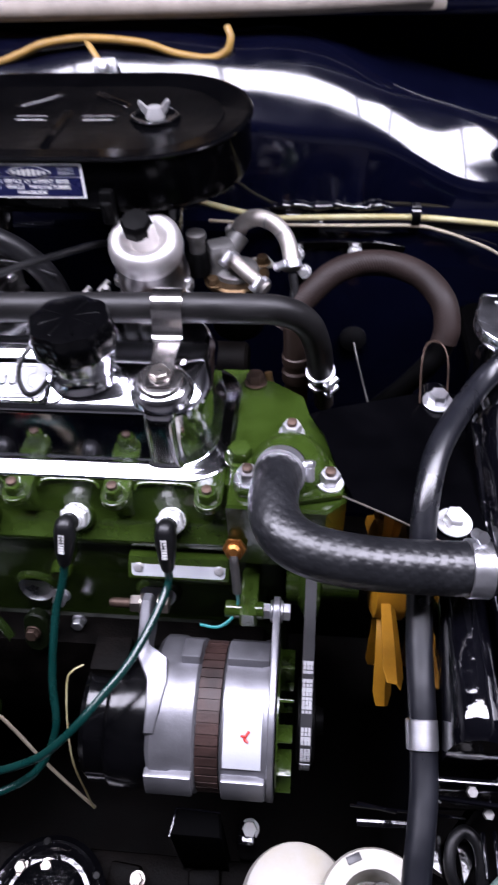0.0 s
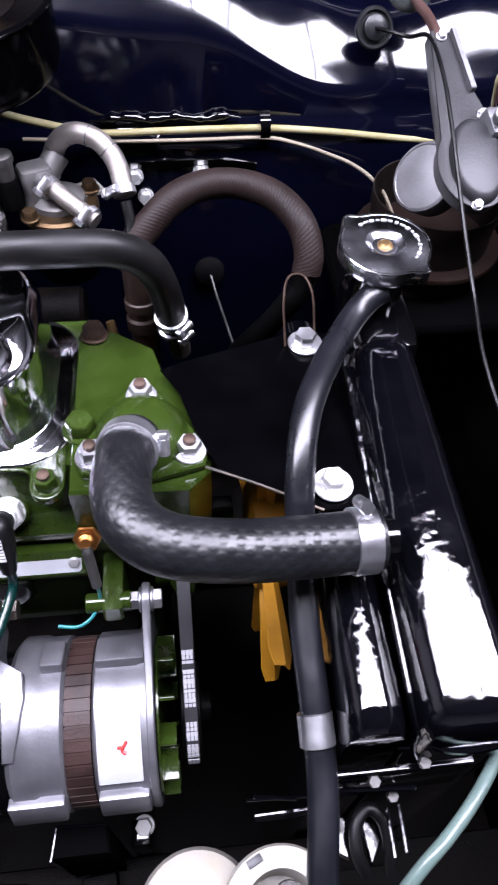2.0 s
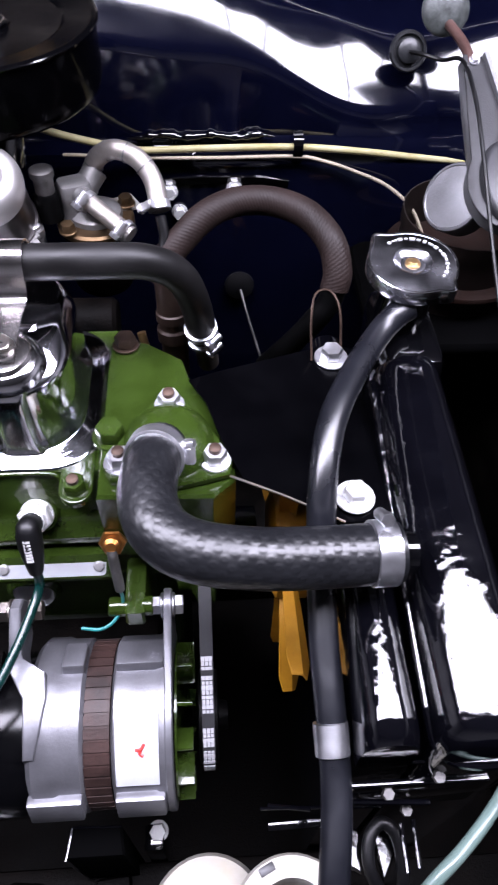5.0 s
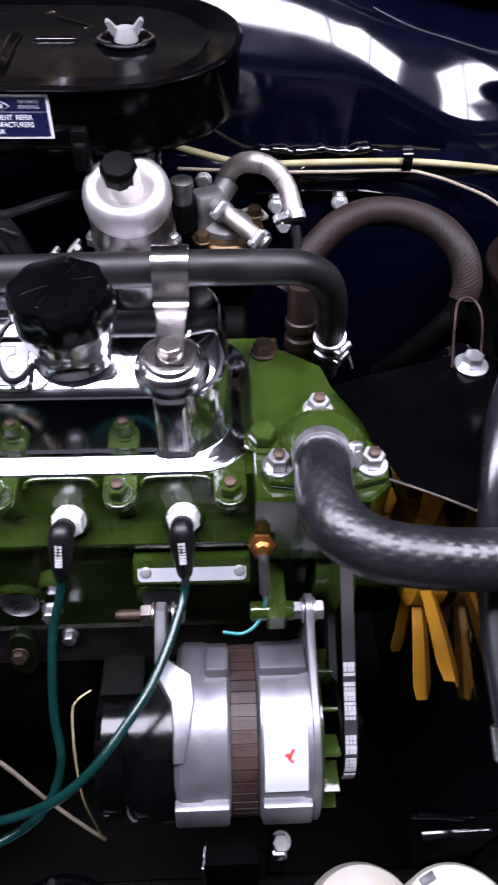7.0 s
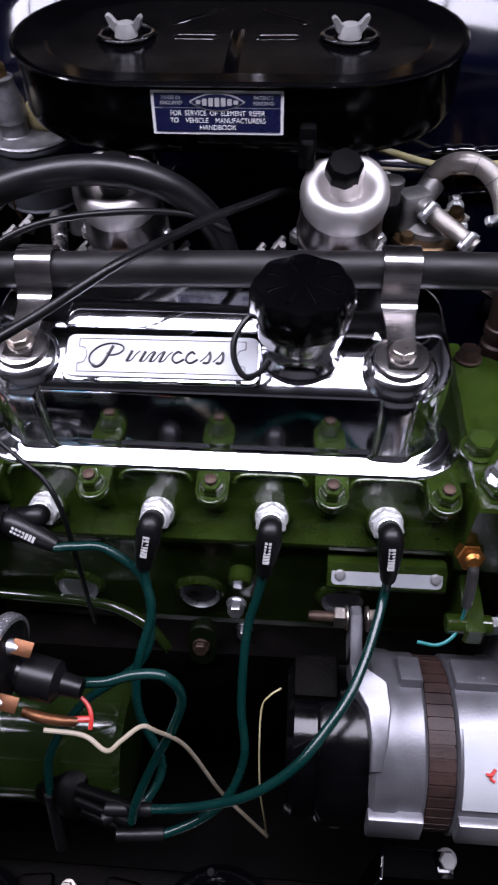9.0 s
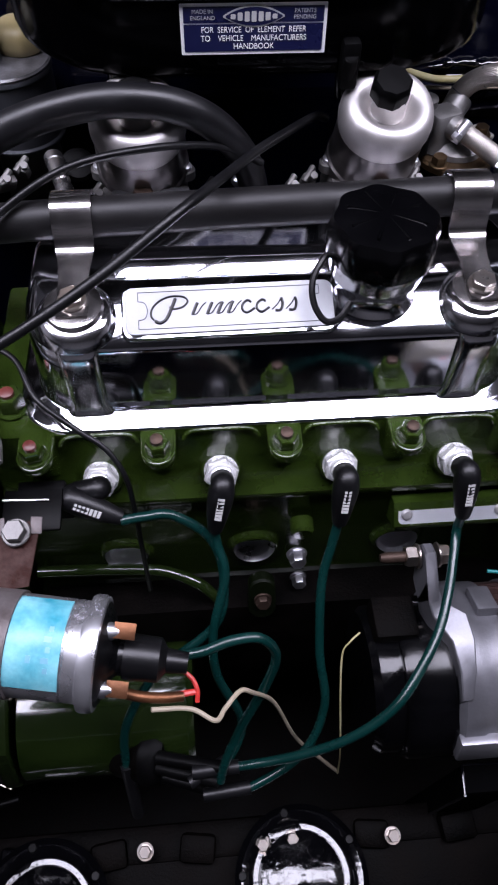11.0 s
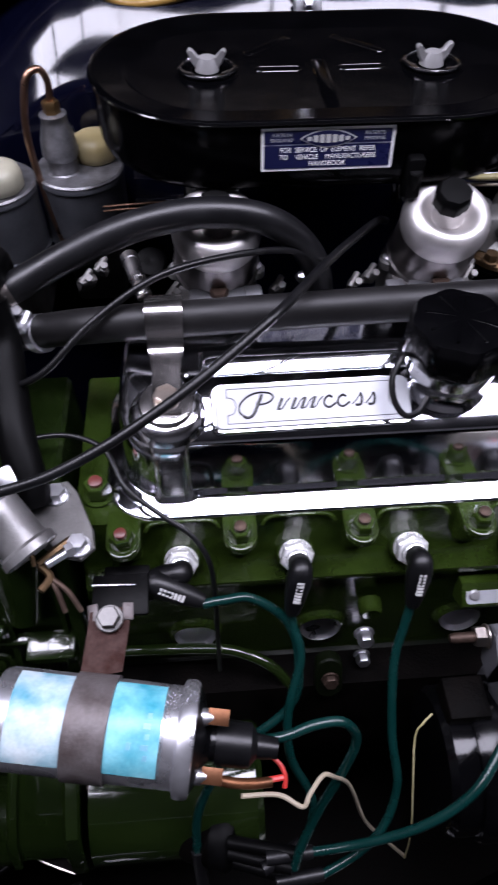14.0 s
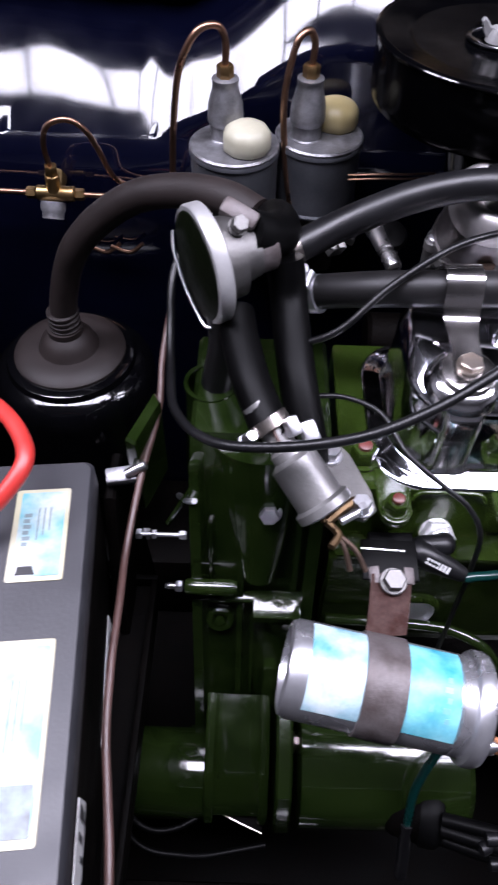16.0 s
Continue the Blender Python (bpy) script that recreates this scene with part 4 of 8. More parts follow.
# ---- distributor ----
dist = thing("distributor", (-0.085, -0.135, 0.58), "black bakelite distributor cap below the ignition leads", "distributor")
c = Vector((-0.108, -0.135, 0.612))
DA = Vector((0.96, -0.22, 0.16)).normalized()
bm = lathe(mesh(), c - DA * 0.05, DA, [(0.015, 0), (0.015, 0.020), (0.021, 0.030), (0.023, 0.05)], 28)
part("body", bm, BAY_BLACK, dist)
bm = lathe(mesh(), c, DA, [(0.024, 0), (0.0245, 0.003), (0.024, 0.012), (0.020, 0.017), (0.010, 0.019), (0.0001, 0.019)], 32)
part("cap", bm, SATIN, dist)
for q in ((-0.050, -0.1575, 0.6505), (-0.050, -0.170, 0.625), (-0.062, -0.160, 0.640), (-0.053, -0.165, 0.643)):
    q = Vector(q)
    root = c + DA * 0.016 + (q - c - DA * (q - c).dot(DA)) * 0.75
    bm = tube(mesh(), [root, root * 0.6 + q * 0.4, root * 0.2 + q * 0.8, q], 0.0050, 12)
    part("lead_socket", bm, SATIN, dist)

# ---- ignition coil ----
coil = thing("ignition_coil", (-0.168, -0.108, 0.772), "silver ignition coil with pale blue label and strap", "ignition coil")
c0, c1 = Vector((-0.226, -0.0995, 0.8105)), Vector((-0.113, -0.1175, 0.8005))
ca = (c1 - c0).normalized()
L = (c1 - c0).length
bm = lathe(mesh(), c0, ca, [(0.0001, 0.004), (0.022, 0.004), (0.0235, 0.0), (0.0268, 0.0015), (0.0283, 0.005), (0.0283, L - 0.0195), (0.0278, L - 0.0190), (0.0278, L - 0.0178), (0.0283, L - 0.0173), (0.0283, L - 0.0105), (0.0292, L - 0.0098), (0.0316, L - 0.0092), (0.0324, L - 0.0075), (0.0324, L - 0.0030), (0.0314, L - 0.0006), (0.0292, L), (0.027, L - 0.003)], 48)
part("can", bm, COIL_CAN, coil)
bm = lathe(mesh(), c0 + ca * (L - 0.004), ca, [(0.029, 0), (0.029, 0.004), (0.024, 0.007), (0.014, 0.010), (0.011, 0.013), (0.0105, 0.026), (0.008, 0.027)], 32)
part("insulator", bm, PLASTIC, coil)
bm = lathe(mesh(), c0 + ca * (L + 0.012), ca, [(0.0125, 0), (0.013, 0.004), (0.0125, 0.020), (0.007, 0.024), (0.006, 0.036)], 24)
part("lead_boot", bm, RUBBER, coil)
mm = Matrix.Translation(c0) @ basis(ca)
to_cam = (Vector((-0.15, -0.245, 1.2)) - (c0 + c1) / 2).normalized()
lx, ly = mm.to_3x3().col[0], mm.to_3x3().col[1]
mid = math.atan2(to_cam.dot(ly), to_cam.dot(lx))


def wrap(h0, h1, a0, a1, r, material, name, label="", n=20):
    b = mesh()
    rings = [[mm @ Vector((rr * math.cos(mid + radians(a0 + (a1 - a0) * k / n)), rr * math.sin(mid + radians(a0 + (a1 - a0) * k / n)), h)) for rr, h in ((r, h0), (r, h1), (r - 0.0006, h1), (r - 0.0006, h0))] for k in range(n + 1)]
    loft(b, rings)
    return part(name, b, material, coil, label)


paper = wrap(0.012, 0.047, -66, 48, 0.0287, CYAN, "label", "pale blue printed paper label")
paper2 = wrap(0.064, 0.096, -66, 48, 0.0287, CYAN_PRINT, "label", "pale blue printed paper label")
for k in range(5):
    wrap(0.088 - 0.0016 * (k % 2), 0.0905, 20 - 11 * k, 26 - 11 * k, 0.0289, PALE_INK, "print_bar", n=3)
wrap(0.0785, 0.081, 8, 16, 0.0289, PALE_INK, "print_bar", n=3)
bm = lathe(mesh(), c0 + ca * 0.043, ca, [(0.0284, 0), (0.0299, 0.0003), (0.0299, 0.0237), (0.0284, 0.024)], 48)
strap = part("strap", bm, STRAP, coil, "dull brown-grey steel strap")
bm = mesh()
strip(bm, [(-0.1665, -0.083, 0.818), (-0.1645, -0.073, 0.822), (-0.1628, -0.062, 0.825), (-0.1618, -0.054, 0.827), (-0.1610, -0.0465, 0.829)], 0.025, 0.0022, (1, 0.12, 0))
part("bracket", bm, RUST, coil, "rust-stained bracket tab")
for x, turn in ((-0.1505, 16), (-0.1715, -14)):
    part("bracket_lug", box(mesh(), (x, -0.0485, 0.8292), (0.0065, 0.0105, 0.0014), 0.0005, (14, turn, 4)), STRAP, coil, "bent bare steel corner of the tab")
fastener(coil, (-0.161, -0.0535, 0.8305), (0, -0.25, 1), 0.0118, 0.006, 0.0084, nut=ALU_DULL)
# Chrome rod stands in for the white highlight on the black mount.
part("mount_highlight", rod(mesh(), (-0.1765, -0.0232, 0.8172), (-0.1475, -0.0245, 0.8172), 0.0012, 8, 0.0003), HAZY, coil, "thin chrome strip for the highlight along the mount")
bm = mesh()
box(bm, (-0.158, -0.030, 0.8145), (0.036, 0.028, 0.003), 0.0012, (6, 0, 0))
box(bm, (-0.155, -0.012, 0.795), (0.03, 0.010, 0.035), 0.0015)
part("mount", bm, SATIN, coil)
for a, h in ((62, 0.0), (-38, 0.0)):
    q = c1 + (lx * math.cos(mid + radians(a)) + ly * math.sin(mid + radians(a))) * 0.0205 + ca * 0.004
    bm = lathe(mesh(), q - ca * 0.004, ca, [(0.005, 0), (0.005, 0.005), (0.0035, 0.009)], 12)
    post = part("terminal_post", bm, ZINC, coil)
    bm = box(mesh(), q + ca * 0.008 + Vector((0, 0, 0.003)), (0.012, 0.009, 0.0012), 0.0003, (20, 5, -9))
    part("spade", bm, SPADE, post)
bm = tube(mesh(), [(-0.101, -0.137, 0.786), (-0.092, -0.139, 0.785), (-0.080, -0.139, 0.780), (-0.070, -0.138, 0.777)], 0.0032, 10)
part("spade_sleeve", bm, SPADE, coil)
bm = tube(mesh(), [(-0.078, -0.138, 0.779), (-0.070, -0.137, 0.778), (-0.062, -0.136, 0.777)], 0.0019, 8)
tube(bm, [(-0.0620, -0.141, 0.774), (-0.0615, -0.136, 0.778), (-0.0640, -0.130, 0.781), (-0.0700, -0.125, 0.784)], 0.0014, 8)
part("red_tag", bm, RED, coil)
bm = tube(mesh(), [(-0.088, -0.145, 0.780), (-0.066, -0.144, 0.771), (-0.052, -0.150, 0.764), (-0.046, -0.142, 0.757), (-0.036, -0.131, 0.752), (-0.028, -0.130, 0.742), (-0.012, -0.127, 0.700), (0.008, -0.135, 0.620), (0.030, -0.146, 0.585), (0.046, -0.153, 0.560)], 0.0015, 8)
part("feed_wire", bm, TAN_WIRE, coil, "thin cream wire")

# ---- alternator ----
alt = thing("alternator", (0.14, -0.10, 0.60), "silver alternator with black rear cover and brown laminations", "alternator")
AY, AZ, AR = -0.1015, 0.668, 0.0625
XA = (1, 0, 0)
bm = lathe(mesh(), (0.112, AY, AZ), XA, [(AR - 0.004, 0), (AR, 0.004), (AR, 0.018), (AR - 0.0015, 0.021), (AR - 0.0015, 0.036), (AR - 0.004, 0.0385)], 64)
part("rear_bracket", bm, ALTERNATOR, alt)
bm = lathe(mesh(), (0.1505, AY, AZ), XA, [(AR - 0.007, 0), (AR - 0.004, 0.0005), (AR - 0.004, 0.0175), (AR - 0.007, 0.018)], 64)
lam = part("stator", bm, LAMINATE, alt)
for k in range(44):
    a = radians(k * 8.18)
    bm = box(mesh(), (0.1595, AY + (AR - 0.0037) * math.cos(a), AZ + (AR - 0.0037) * math.sin(a)), (0.0176, 0.0014, 0.0065), 0, (math.degrees(a), 0, 0))
    part("lamination_rib", bm, LAMINATE, lam)
bm = lathe(mesh(), (0.169, AY, AZ), XA, [(AR - 0.004, 0), (AR - 0.0012, 0.002), (AR - 0.0012, 0.030), (AR, 0.032), (AR, 0.040), (AR - 0.002, 0.0415), (0.025, 0.0415)], 64)
front = part("front_bracket", bm, ALTERNATOR, alt)
for x, w, angles in ((0.1415, 0.016, (64,)), (0.1305, 0.037, (166, 270)), (0.188, 0.034, (64, 166, 270))):
    for ang in angles:
        a = radians(ang)
        bm = box(mesh(), (x, AY + (AR - 0.0005) * math.cos(a), AZ + (AR - 0.0005) * math.sin(a)), (w, 0.010, 0.024), 0.002, (ang, 0, 0))
        part("through_bolt_lug", bm, ALTERNATOR, alt)
bm = mesh()
rings = [[(x, AY + (AR + 0.0006 - t) * math.cos(radians(a)), AZ + (AR + 0.0006 - t) * math.sin(radians(a))) for x, t in ((0.1725, 0), (0.2015, 0), (0.2015, 0.002), (0.1725, 0.002))] for a in range(100, 150, 4)]
loft(bm, rings)
sticker = part("sticker", bm, PLATE, alt, "plain pale rating sticker with red mark")
bm = mesh()
a = radians(125)
q = Vector((0.190, AY + (AR + 0.0012) * math.cos(a), AZ + (AR + 0.0012) * math.sin(a)))
tdir = Vector((0, -math.sin(a), math.cos(a)))
tube(bm, [q - tdir * 0.0045 + Vector((0.002, 0, 0)), q + tdir * 0.001 + Vector((-0.001, 0, 0)), q + tdir * 0.0035 + Vector((0.0015, 0, 0))], 0.0011, 6)
box(bm, q - tdir * 0.001 + Vector((-0.002, 0, 0)), (0.004, 0.0012, 0.0035), 0.0003, (35, 0, 0))
part("red_mark", bm, RED, sticker)
# pivot ears and bolts
bm = mesh()
ear = [(-0.045 + 0.012 * math.cos(radians(b)), 0.744 + 0.012 * math.sin(radians(b))) for b in range(-30, 136, 15)]
drum = [(AY + (AR + 0.0008) * math.cos(radians(b)), AZ + (AR + 0.0008) * math.sin(radians(b))) for b in range(96, 380, 6)]
slab(bm, ear + drum, 0.2055, 0.2110, 0.0008, ALONG_X)
part("front_flange", bm, ALTERNATOR, alt)
bm = mesh()
slab(bm, [(-0.036, 0.742), (-0.040, 0.753), (-0.049, 0.757), (-0.058, 0.752), (-0.078, 0.740), (-0.070, 0.715), (-0.05, 0.715)], 0.0985, 0.1065, 0.0012, ALONG_X)
rings = []
for x0, x1, y, z in ((0.0985, 0.1065, -0.066, 0.7465), (0.0985, 0.1085, -0.078, 0.7400), (0.1000, 0.1240, -0.087, 0.7365), (0.1100, 0.1260, -0.104, 0.7335), (0.1120, 0.1230, -0.124, 0.7300), (0.1120, 0.1190, -0.140, 0.7200)):
    rings.append([(x0, y, z - 0.03), (x0, y, z - 0.001), (x0 + 0.001, y, z), (x1 - 0.001, y, z), (x1, y, z - 0.001), (x1, y, z - 0.03)])
loft(bm, rings)
part("rear_web", bm, ALTERNATOR, alt)
fastener(alt, (0.0975, -0.045, 0.744), (-1, 0, 0), 0.0135, 0.008, 0.009, 0.018, STEEL, COPPER_NUT)
fastener(alt, (0.110, -0.045, 0.744), (1, 0, 0), 0.013, 0.007, 0.009, nut=STEEL)
fastener(alt, (0.2112, -0.045, 0.744), (1, 0, 0), 0.013, 0.006, 0.009)
fastener(alt, (0.2050, -0.045, 0.744), (-1, 0, 0), 0.012, 0.007, 0.009)
bm = rod(mesh(), (0.166, -0.045, 0.744), (0.198, -0.045, 0.744), 0.0072, 16, 0.001)
part("spacer", bm, GREEN, alt)
bm = lathe(mesh(), (0.114, AY - 0.004, AZ - 0.004), (-1, 0, 0), [(0.058, 0), (0.058, 0.032), (0.055, 0.036), (0.053, 0.036), (0.053, 0.052), (0.049, 0.057), (0.0001, 0.057)], 48)
part("rear_cover", bm, CAP_BLACK, alt, "black plastic rear cover")
for k in range(3):
    part("cover_rib", box(mesh(), (0.074, AY - 0.045 + 0.004 * k, AZ + 0.012 - 0.020 * k), (0.034, 0.012, 0.003), 0.0005, (-30, 0, 0)), PLASTIC, alt)
part("terminal_cover", box(mesh(), (0.076, AY + 0.02, AZ + 0.05), (0.03, 0.03, 0.02), 0.002), BAY_BLACK, alt)
bm = lathe(mesh(), (0.2115, AY, AZ), XA, [(0.020, 0), (0.057, 0.0005), (0.057, 0.002), (0.020, 0.0025)], 48)
impeller = part("impeller", bm, GREEN, alt, "green painted cooling impeller")
for k in range(12):
    a = radians(k * 30 + 5)
    bm = box(mesh(), (0.2185, AY + 0.046 * math.cos(a), AZ + 0.046 * math.sin(a)), (0.012, 0.021, 0.0025), 0.0004, (math.degrees(a) + 18, 0, 0))
    part("blade", bm, GREEN, impeller)
bm = lathe(mesh(), (0.2275, AY, AZ), XA, [(0.028, 0), (0.0335, 0.001), (0.0335, 0.003), (0.027, 0.0075), (0.0335, 0.012), (0.0335, 0.014), (0.028, 0.015), (0.012, 0.015), (0.010, 0.022), (0.0001, 0.022)], 48)
part("pulley", bm, SATIN, alt)
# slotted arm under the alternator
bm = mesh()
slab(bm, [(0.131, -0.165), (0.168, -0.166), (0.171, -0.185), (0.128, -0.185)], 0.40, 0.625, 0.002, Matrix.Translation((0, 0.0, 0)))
part("lower_arm", bm, LIGHTLESS, alt)
# Gloss rods added along the dull arm to draw its edge highlights.
bm = mesh()
rod(bm, (0.1285, -0.1855, 0.6255), (0.1310, -0.1650, 0.6255), 0.0012, 8, 0.0003)
rod(bm, (0.1310, -0.1650, 0.6255), (0.1680, -0.1660, 0.6255), 0.0010, 8, 0.0003)
rod(bm, (0.1285, -0.1855, 0.6255), (0.1285, -0.1860, 0.50), 0.0012, 8, 0.0003)
part("arm_edge_glint", bm, TANK, alt, "gloss rod for the highlight along the arm")
fastener(alt, (0.190, -0.160, 0.560), (0, -0.3, 1), 0.012, 0.008, 0.0085, nut=LABEL, label="bright plated bolt head")
bm = box(mesh(), (0.187, -0.165, 0.50), (0.016, 0.02, 0.13), 0.003)
part("adjuster", bm, BLACK, alt)
# mounting lug on the block and sender with its wire
bm = mesh()
slab(bm, [(-0.010, 0.752), (-0.054, 0.751), (-0.056, 0.737), (-0.010, 0.69)], 0.178, 0.192, 0.002, ALONG_X)
part("alternator_lug", bm, GREEN, block)
sender = thing("temperature_sender", (0.174, -0.006, 0.765), "brass temperature sender with teal wire", "sender")
SA = Vector((0, -0.8, 0.6))
bm = mesh()
lathe(bm, (0.174, -0.0165, 0.7935), SA, [(0.0085, 0), (0.0085, 0.004)], 16)
hexnut(bm, (0.174, -0.0200, 0.7963), SA, 0.0165, 0.007)
lathe(bm, Vector((0.174, -0.0200, 0.7963)) + SA * 0.007, SA, [(0.0062, 0), (0.0058, 0.005), (0.0035, 0.007)], 16)
part("body", bm, SENDER, sender)
bm = tube(mesh(), [(0.1742, -0.0310, 0.8010), (0.1747, -0.0350, 0.7955), (0.1757, -0.0395, 0.779), (0.1762, -0.042, 0.766)], 0.0036, 10)
part("connector", bm, ALU_DULL, sender)
bm = tube(mesh(), [(0.1764, -0.0422, 0.764), (0.1762, -0.0446, 0.750), (0.1707, -0.0537, 0.742), (0.1604, -0.0588, 0.738), (0.1463, -0.057, 0.737)], 0.0013, 8)
part("wire", bm, GREEN_WIRE, sender)

# fan belt and water pump pulley with yellow fan
belt = mesh()
pts = []
PY, PZ, PR = 0.006, 0.738, 0.044
d = Vector((PY - AY, PZ - AZ))
base_ang = math.atan2(d.y, d.x)
off = math.acos((0.034 - PR) / d.length)
loop = []
for k in range(17):
    a = base_ang + off + (2 * math.pi - 2 * off) * k / 16
    loop.append((AY + 0.034 * math.cos(a), AZ + 0.034 * math.sin(a)))
for k in range(21):
    a = base_ang - off + (2 * off) * k / 20
    loop.append((PY + PR * math.cos(a), PZ + PR * math.sin(a)))
n = len(loop)
rings = []
for k in range(n):
    p, q = Vector(loop[(k - 1) % n]), Vector(loop[(k + 1) % n])
    t = (q - p).normalized()
    o = Vector((t.y, -t.x))
    c = Vector(loop[k])
    rings.append([(0.2305, *(c + o * 0.0035)), (0.2395, *(c + o * 0.0035)), (0.2380, *(c - o * 0.003)), (0.2320, *(c - o * 0.003))])
rings.append(rings[0])
loft(belt, rings, False, False)
bmesh.ops.remove_doubles(belt, verts=belt.verts, dist=1e-6)
belt_ob = solo("fan_belt", belt, BELT, "black rubber fan belt with worn grey printing", "belt")
strand = Vector((PY, PZ)) - Vector((AY, AZ))
up = Vector((math.cos(base_ang + off), math.sin(base_ang + off)))
for k in range(30):
    if k % 9 == 8 or k in (3, 15, 16):
        continue
    if k < 14:
        a = base_ang + off + radians(5 * k)
        o = Vector((math.cos(a), math.sin(a)))
        c = Vector((AY, AZ)) + o * 0.0378
    else:
        o = up
        c = Vector((AY, AZ)) + up * (0.0378 + 0.010 * 0.0034 * (k - 13) / strand.length) + strand.normalized() * 0.0034 * (k - 13)
    for dx in (-0.0028, 0.0, 0.0026):
        bm = box(mesh(), (0.235 + dx, c.x, c.y), (0.0021 + 0.0004 * (k % 2), 0.0006, 0.0022 + 0.0006 * (k % 3)), 0, (math.degrees(math.atan2(o.y, o.x)), 0, 0))
        part("printed_bar", bm, BELT_PRINT, belt_ob)
pump = thing("water_pump_fan", (0.26, PY, PZ - 0.16), "yellow plastic cooling fan on the water pump pulley", "fan")
bm = lathe(mesh(), (0.215, PY, PZ), XA, [(0.035, 0), (0.035, 0.01), (0.042, 0.014), (0.0462, 0.016), (0.0462, 0.018), (0.040, 0.021), (0.0462, 0.0245), (0.0462, 0.027), (0.03, 0.03), (0.03, 0.06)], 48)
part("pulley", bm, GREEN, pump)
bm = lathe(mesh(), (0.286, PY, PZ), XA, [(0.036, 0), (0.042, 0.003), (0.043, 0.026), (0.036, 0.032), (0.0001, 0.033)], 32)
part("hub", bm, FAN, pump)
for k in range(9):
    a = radians(k * 40 + 6)
    u = Vector((0, math.cos(a), math.sin(a)))
    v = Vector((0, -math.sin(a), math.cos(a)))
    rings = []
    for j in range(8):
        f = j / 7
        r = 0.038 + 0.074 * f
        w = 0.0060 + 0.0042 * f - (0.004 if j == 7 else 0)
        tw = radians(68 - 14 * f)
        e1 = v * math.cos(tw) + Vector((1, 0, 0)) * math.sin(tw)
        e2 = u.cross(e1)
        c = Vector((0.299, PY, PZ)) + u * r + v * 0.010 * f * f
        rings.append([c + e1 * w - e2 * 0.0025, c + e2 * 0.0008, c - e1 * w - e2 * 0.0025, c - e1 * w - e2 * 0.0034, c - e2 * 0.0004, c + e1 * w - e2 * 0.0034])
    bm = loft(mesh(), rings)
    part("blade", bm, FAN, pump)

# ---- radiator side ----
rad = thing("radiator", (0.37, -0.05, 0.45), "glossy black radiator with side top tank and cowl", "radiator")
bm = mesh()
rings = []
for y, z, k in ((0.068, 0.8805, 0.55), (0.062, 0.8846, 0.9), (0.052, 0.8842, 1.0), (-0.04, 0.8736, 1.0), (-0.12, 0.8642, 1.0), (-0.150, 0.8605, 1.0), (-0.166, 0.8585, 1.0), (-0.1705, 0.8572, 0.98), (-0.176, 0.851, 0.92), (-0.180, 0.841, 0.75)):
    x0, x1 = 0.3775 - 0.0275 * k - 0.020 * (y - 0.06), 0.3875 + 0.0125 * k - (y - 0.06) * 0.030
    rings.append([(x0, y, 0.46), (x0, y, z - 0.020), (x0 + 0.003, y, z - 0.012), (x0 + 0.011, y, z - 0.0045), (x0 + 0.020, y, z), (x1 - 0.012, y, z), (x1 - 0.006, y, z - 0.002), (x1 - 0.001, y, z - 0.008), (x1, y, z - 0.02), (x1, y, 0.46)])
loft(bm, rings)
part("tank", bm, TANK, rad)
bm = mesh()
rings = []
for y, k in ((0.125, 0.5), (0.118, 1), (-0.045, 1), (-0.060, 1), (-0.110, 1), (-0.154, 1), (-0.160, 1), (-0.168, 0.9), (-0.173, 0.6)):
    z = min(0.8535, 0.8462 + 0.070 * (y + 0.17)) - 0.016 * (1 - k)
    rings.append([(0.3175, y, 0.47), (0.3165, y, z - 0.018), (0.3185, y, z - 0.009), (0.323, y, z - 0.0035), (0.3285, y, z - 0.0006), (0.3325, y, z), (0.3365, y, z - 0.0006), (0.342, y, z - 0.0035), (0.3465, y, z - 0.009), (0.3485, y, z - 0.018), (0.3485, y, 0.47)])
loft(bm, rings)
part("cowl", bm, TANK, rad)
bm = mesh()
slab(bm, [(0.228, 0.072), (0.245, 0.079), (0.335, 0.106), (0.350, 0.100), (0.352, -0.048), (0.322, -0.050), (0.262, -0.014), (0.250, 0.015), (0.240, 0.05)], 0.8545, 0.8562, 0.0005)
part("stay_plate", bm, AIRBOX, rad)
pts = [(0.3525, 0.050, 0.873), (0.3535, -0.04, 0.853), (0.3545, -0.150, 0.832), (0.358, -0.172, 0.826), (0.370, -0.180, 0.824), (0.395, -0.180, 0.824), (0.407, -0.172, 0.826), (0.411, -0.150, 0.832), (0.403, -0.04, 0.853), (0.397, 0.050, 0.873)]
part("rolled_edge", tube(mesh(), pts, 0.0028, 8), TANK, rad)
bm = strip(mesh(), [(0.254, -0.0125, 0.8565), (0.29, -0.031, 0.857), (0.322, -0.0495, 0.8565)], 0.0010, 0.0012, (0, 0, 1))
part("plate_edge", bm, STEEL, rad)
fastener(rad, (0.332, 0.090, 0.8565), (0, 0, 1), 0.0135, 0.0085, 0.0125, nut=ZINC, label="bright flanged bolt")
bm = lathe(mesh(), (0.332, 0.090, 0.848), (0, 0, 1), [(0.0115, 0), (0.0115, 0.009)], 20)
part("rubber_bush", bm, RUBBER, rad)
fastener(rad, (0.330, -0.033, 0.8575), (0, 0, 1), 0.0135, 0.0085, 0.0125, nut=CERAMIC, label="white plated flanged bolt")
bm = tube(mesh(), [(0.3175, 0.088, 0.857), (0.3165, 0.104, 0.884), (0.321, 0.119, 0.893), (0.332, 0.122, 0.892), (0.338, 0.110, 0.884), (0.3395, 0.092, 0.857)], 0.0009, 6)
part("wire_clip", bm, COPPER_NUT, rad)
bm = mesh()
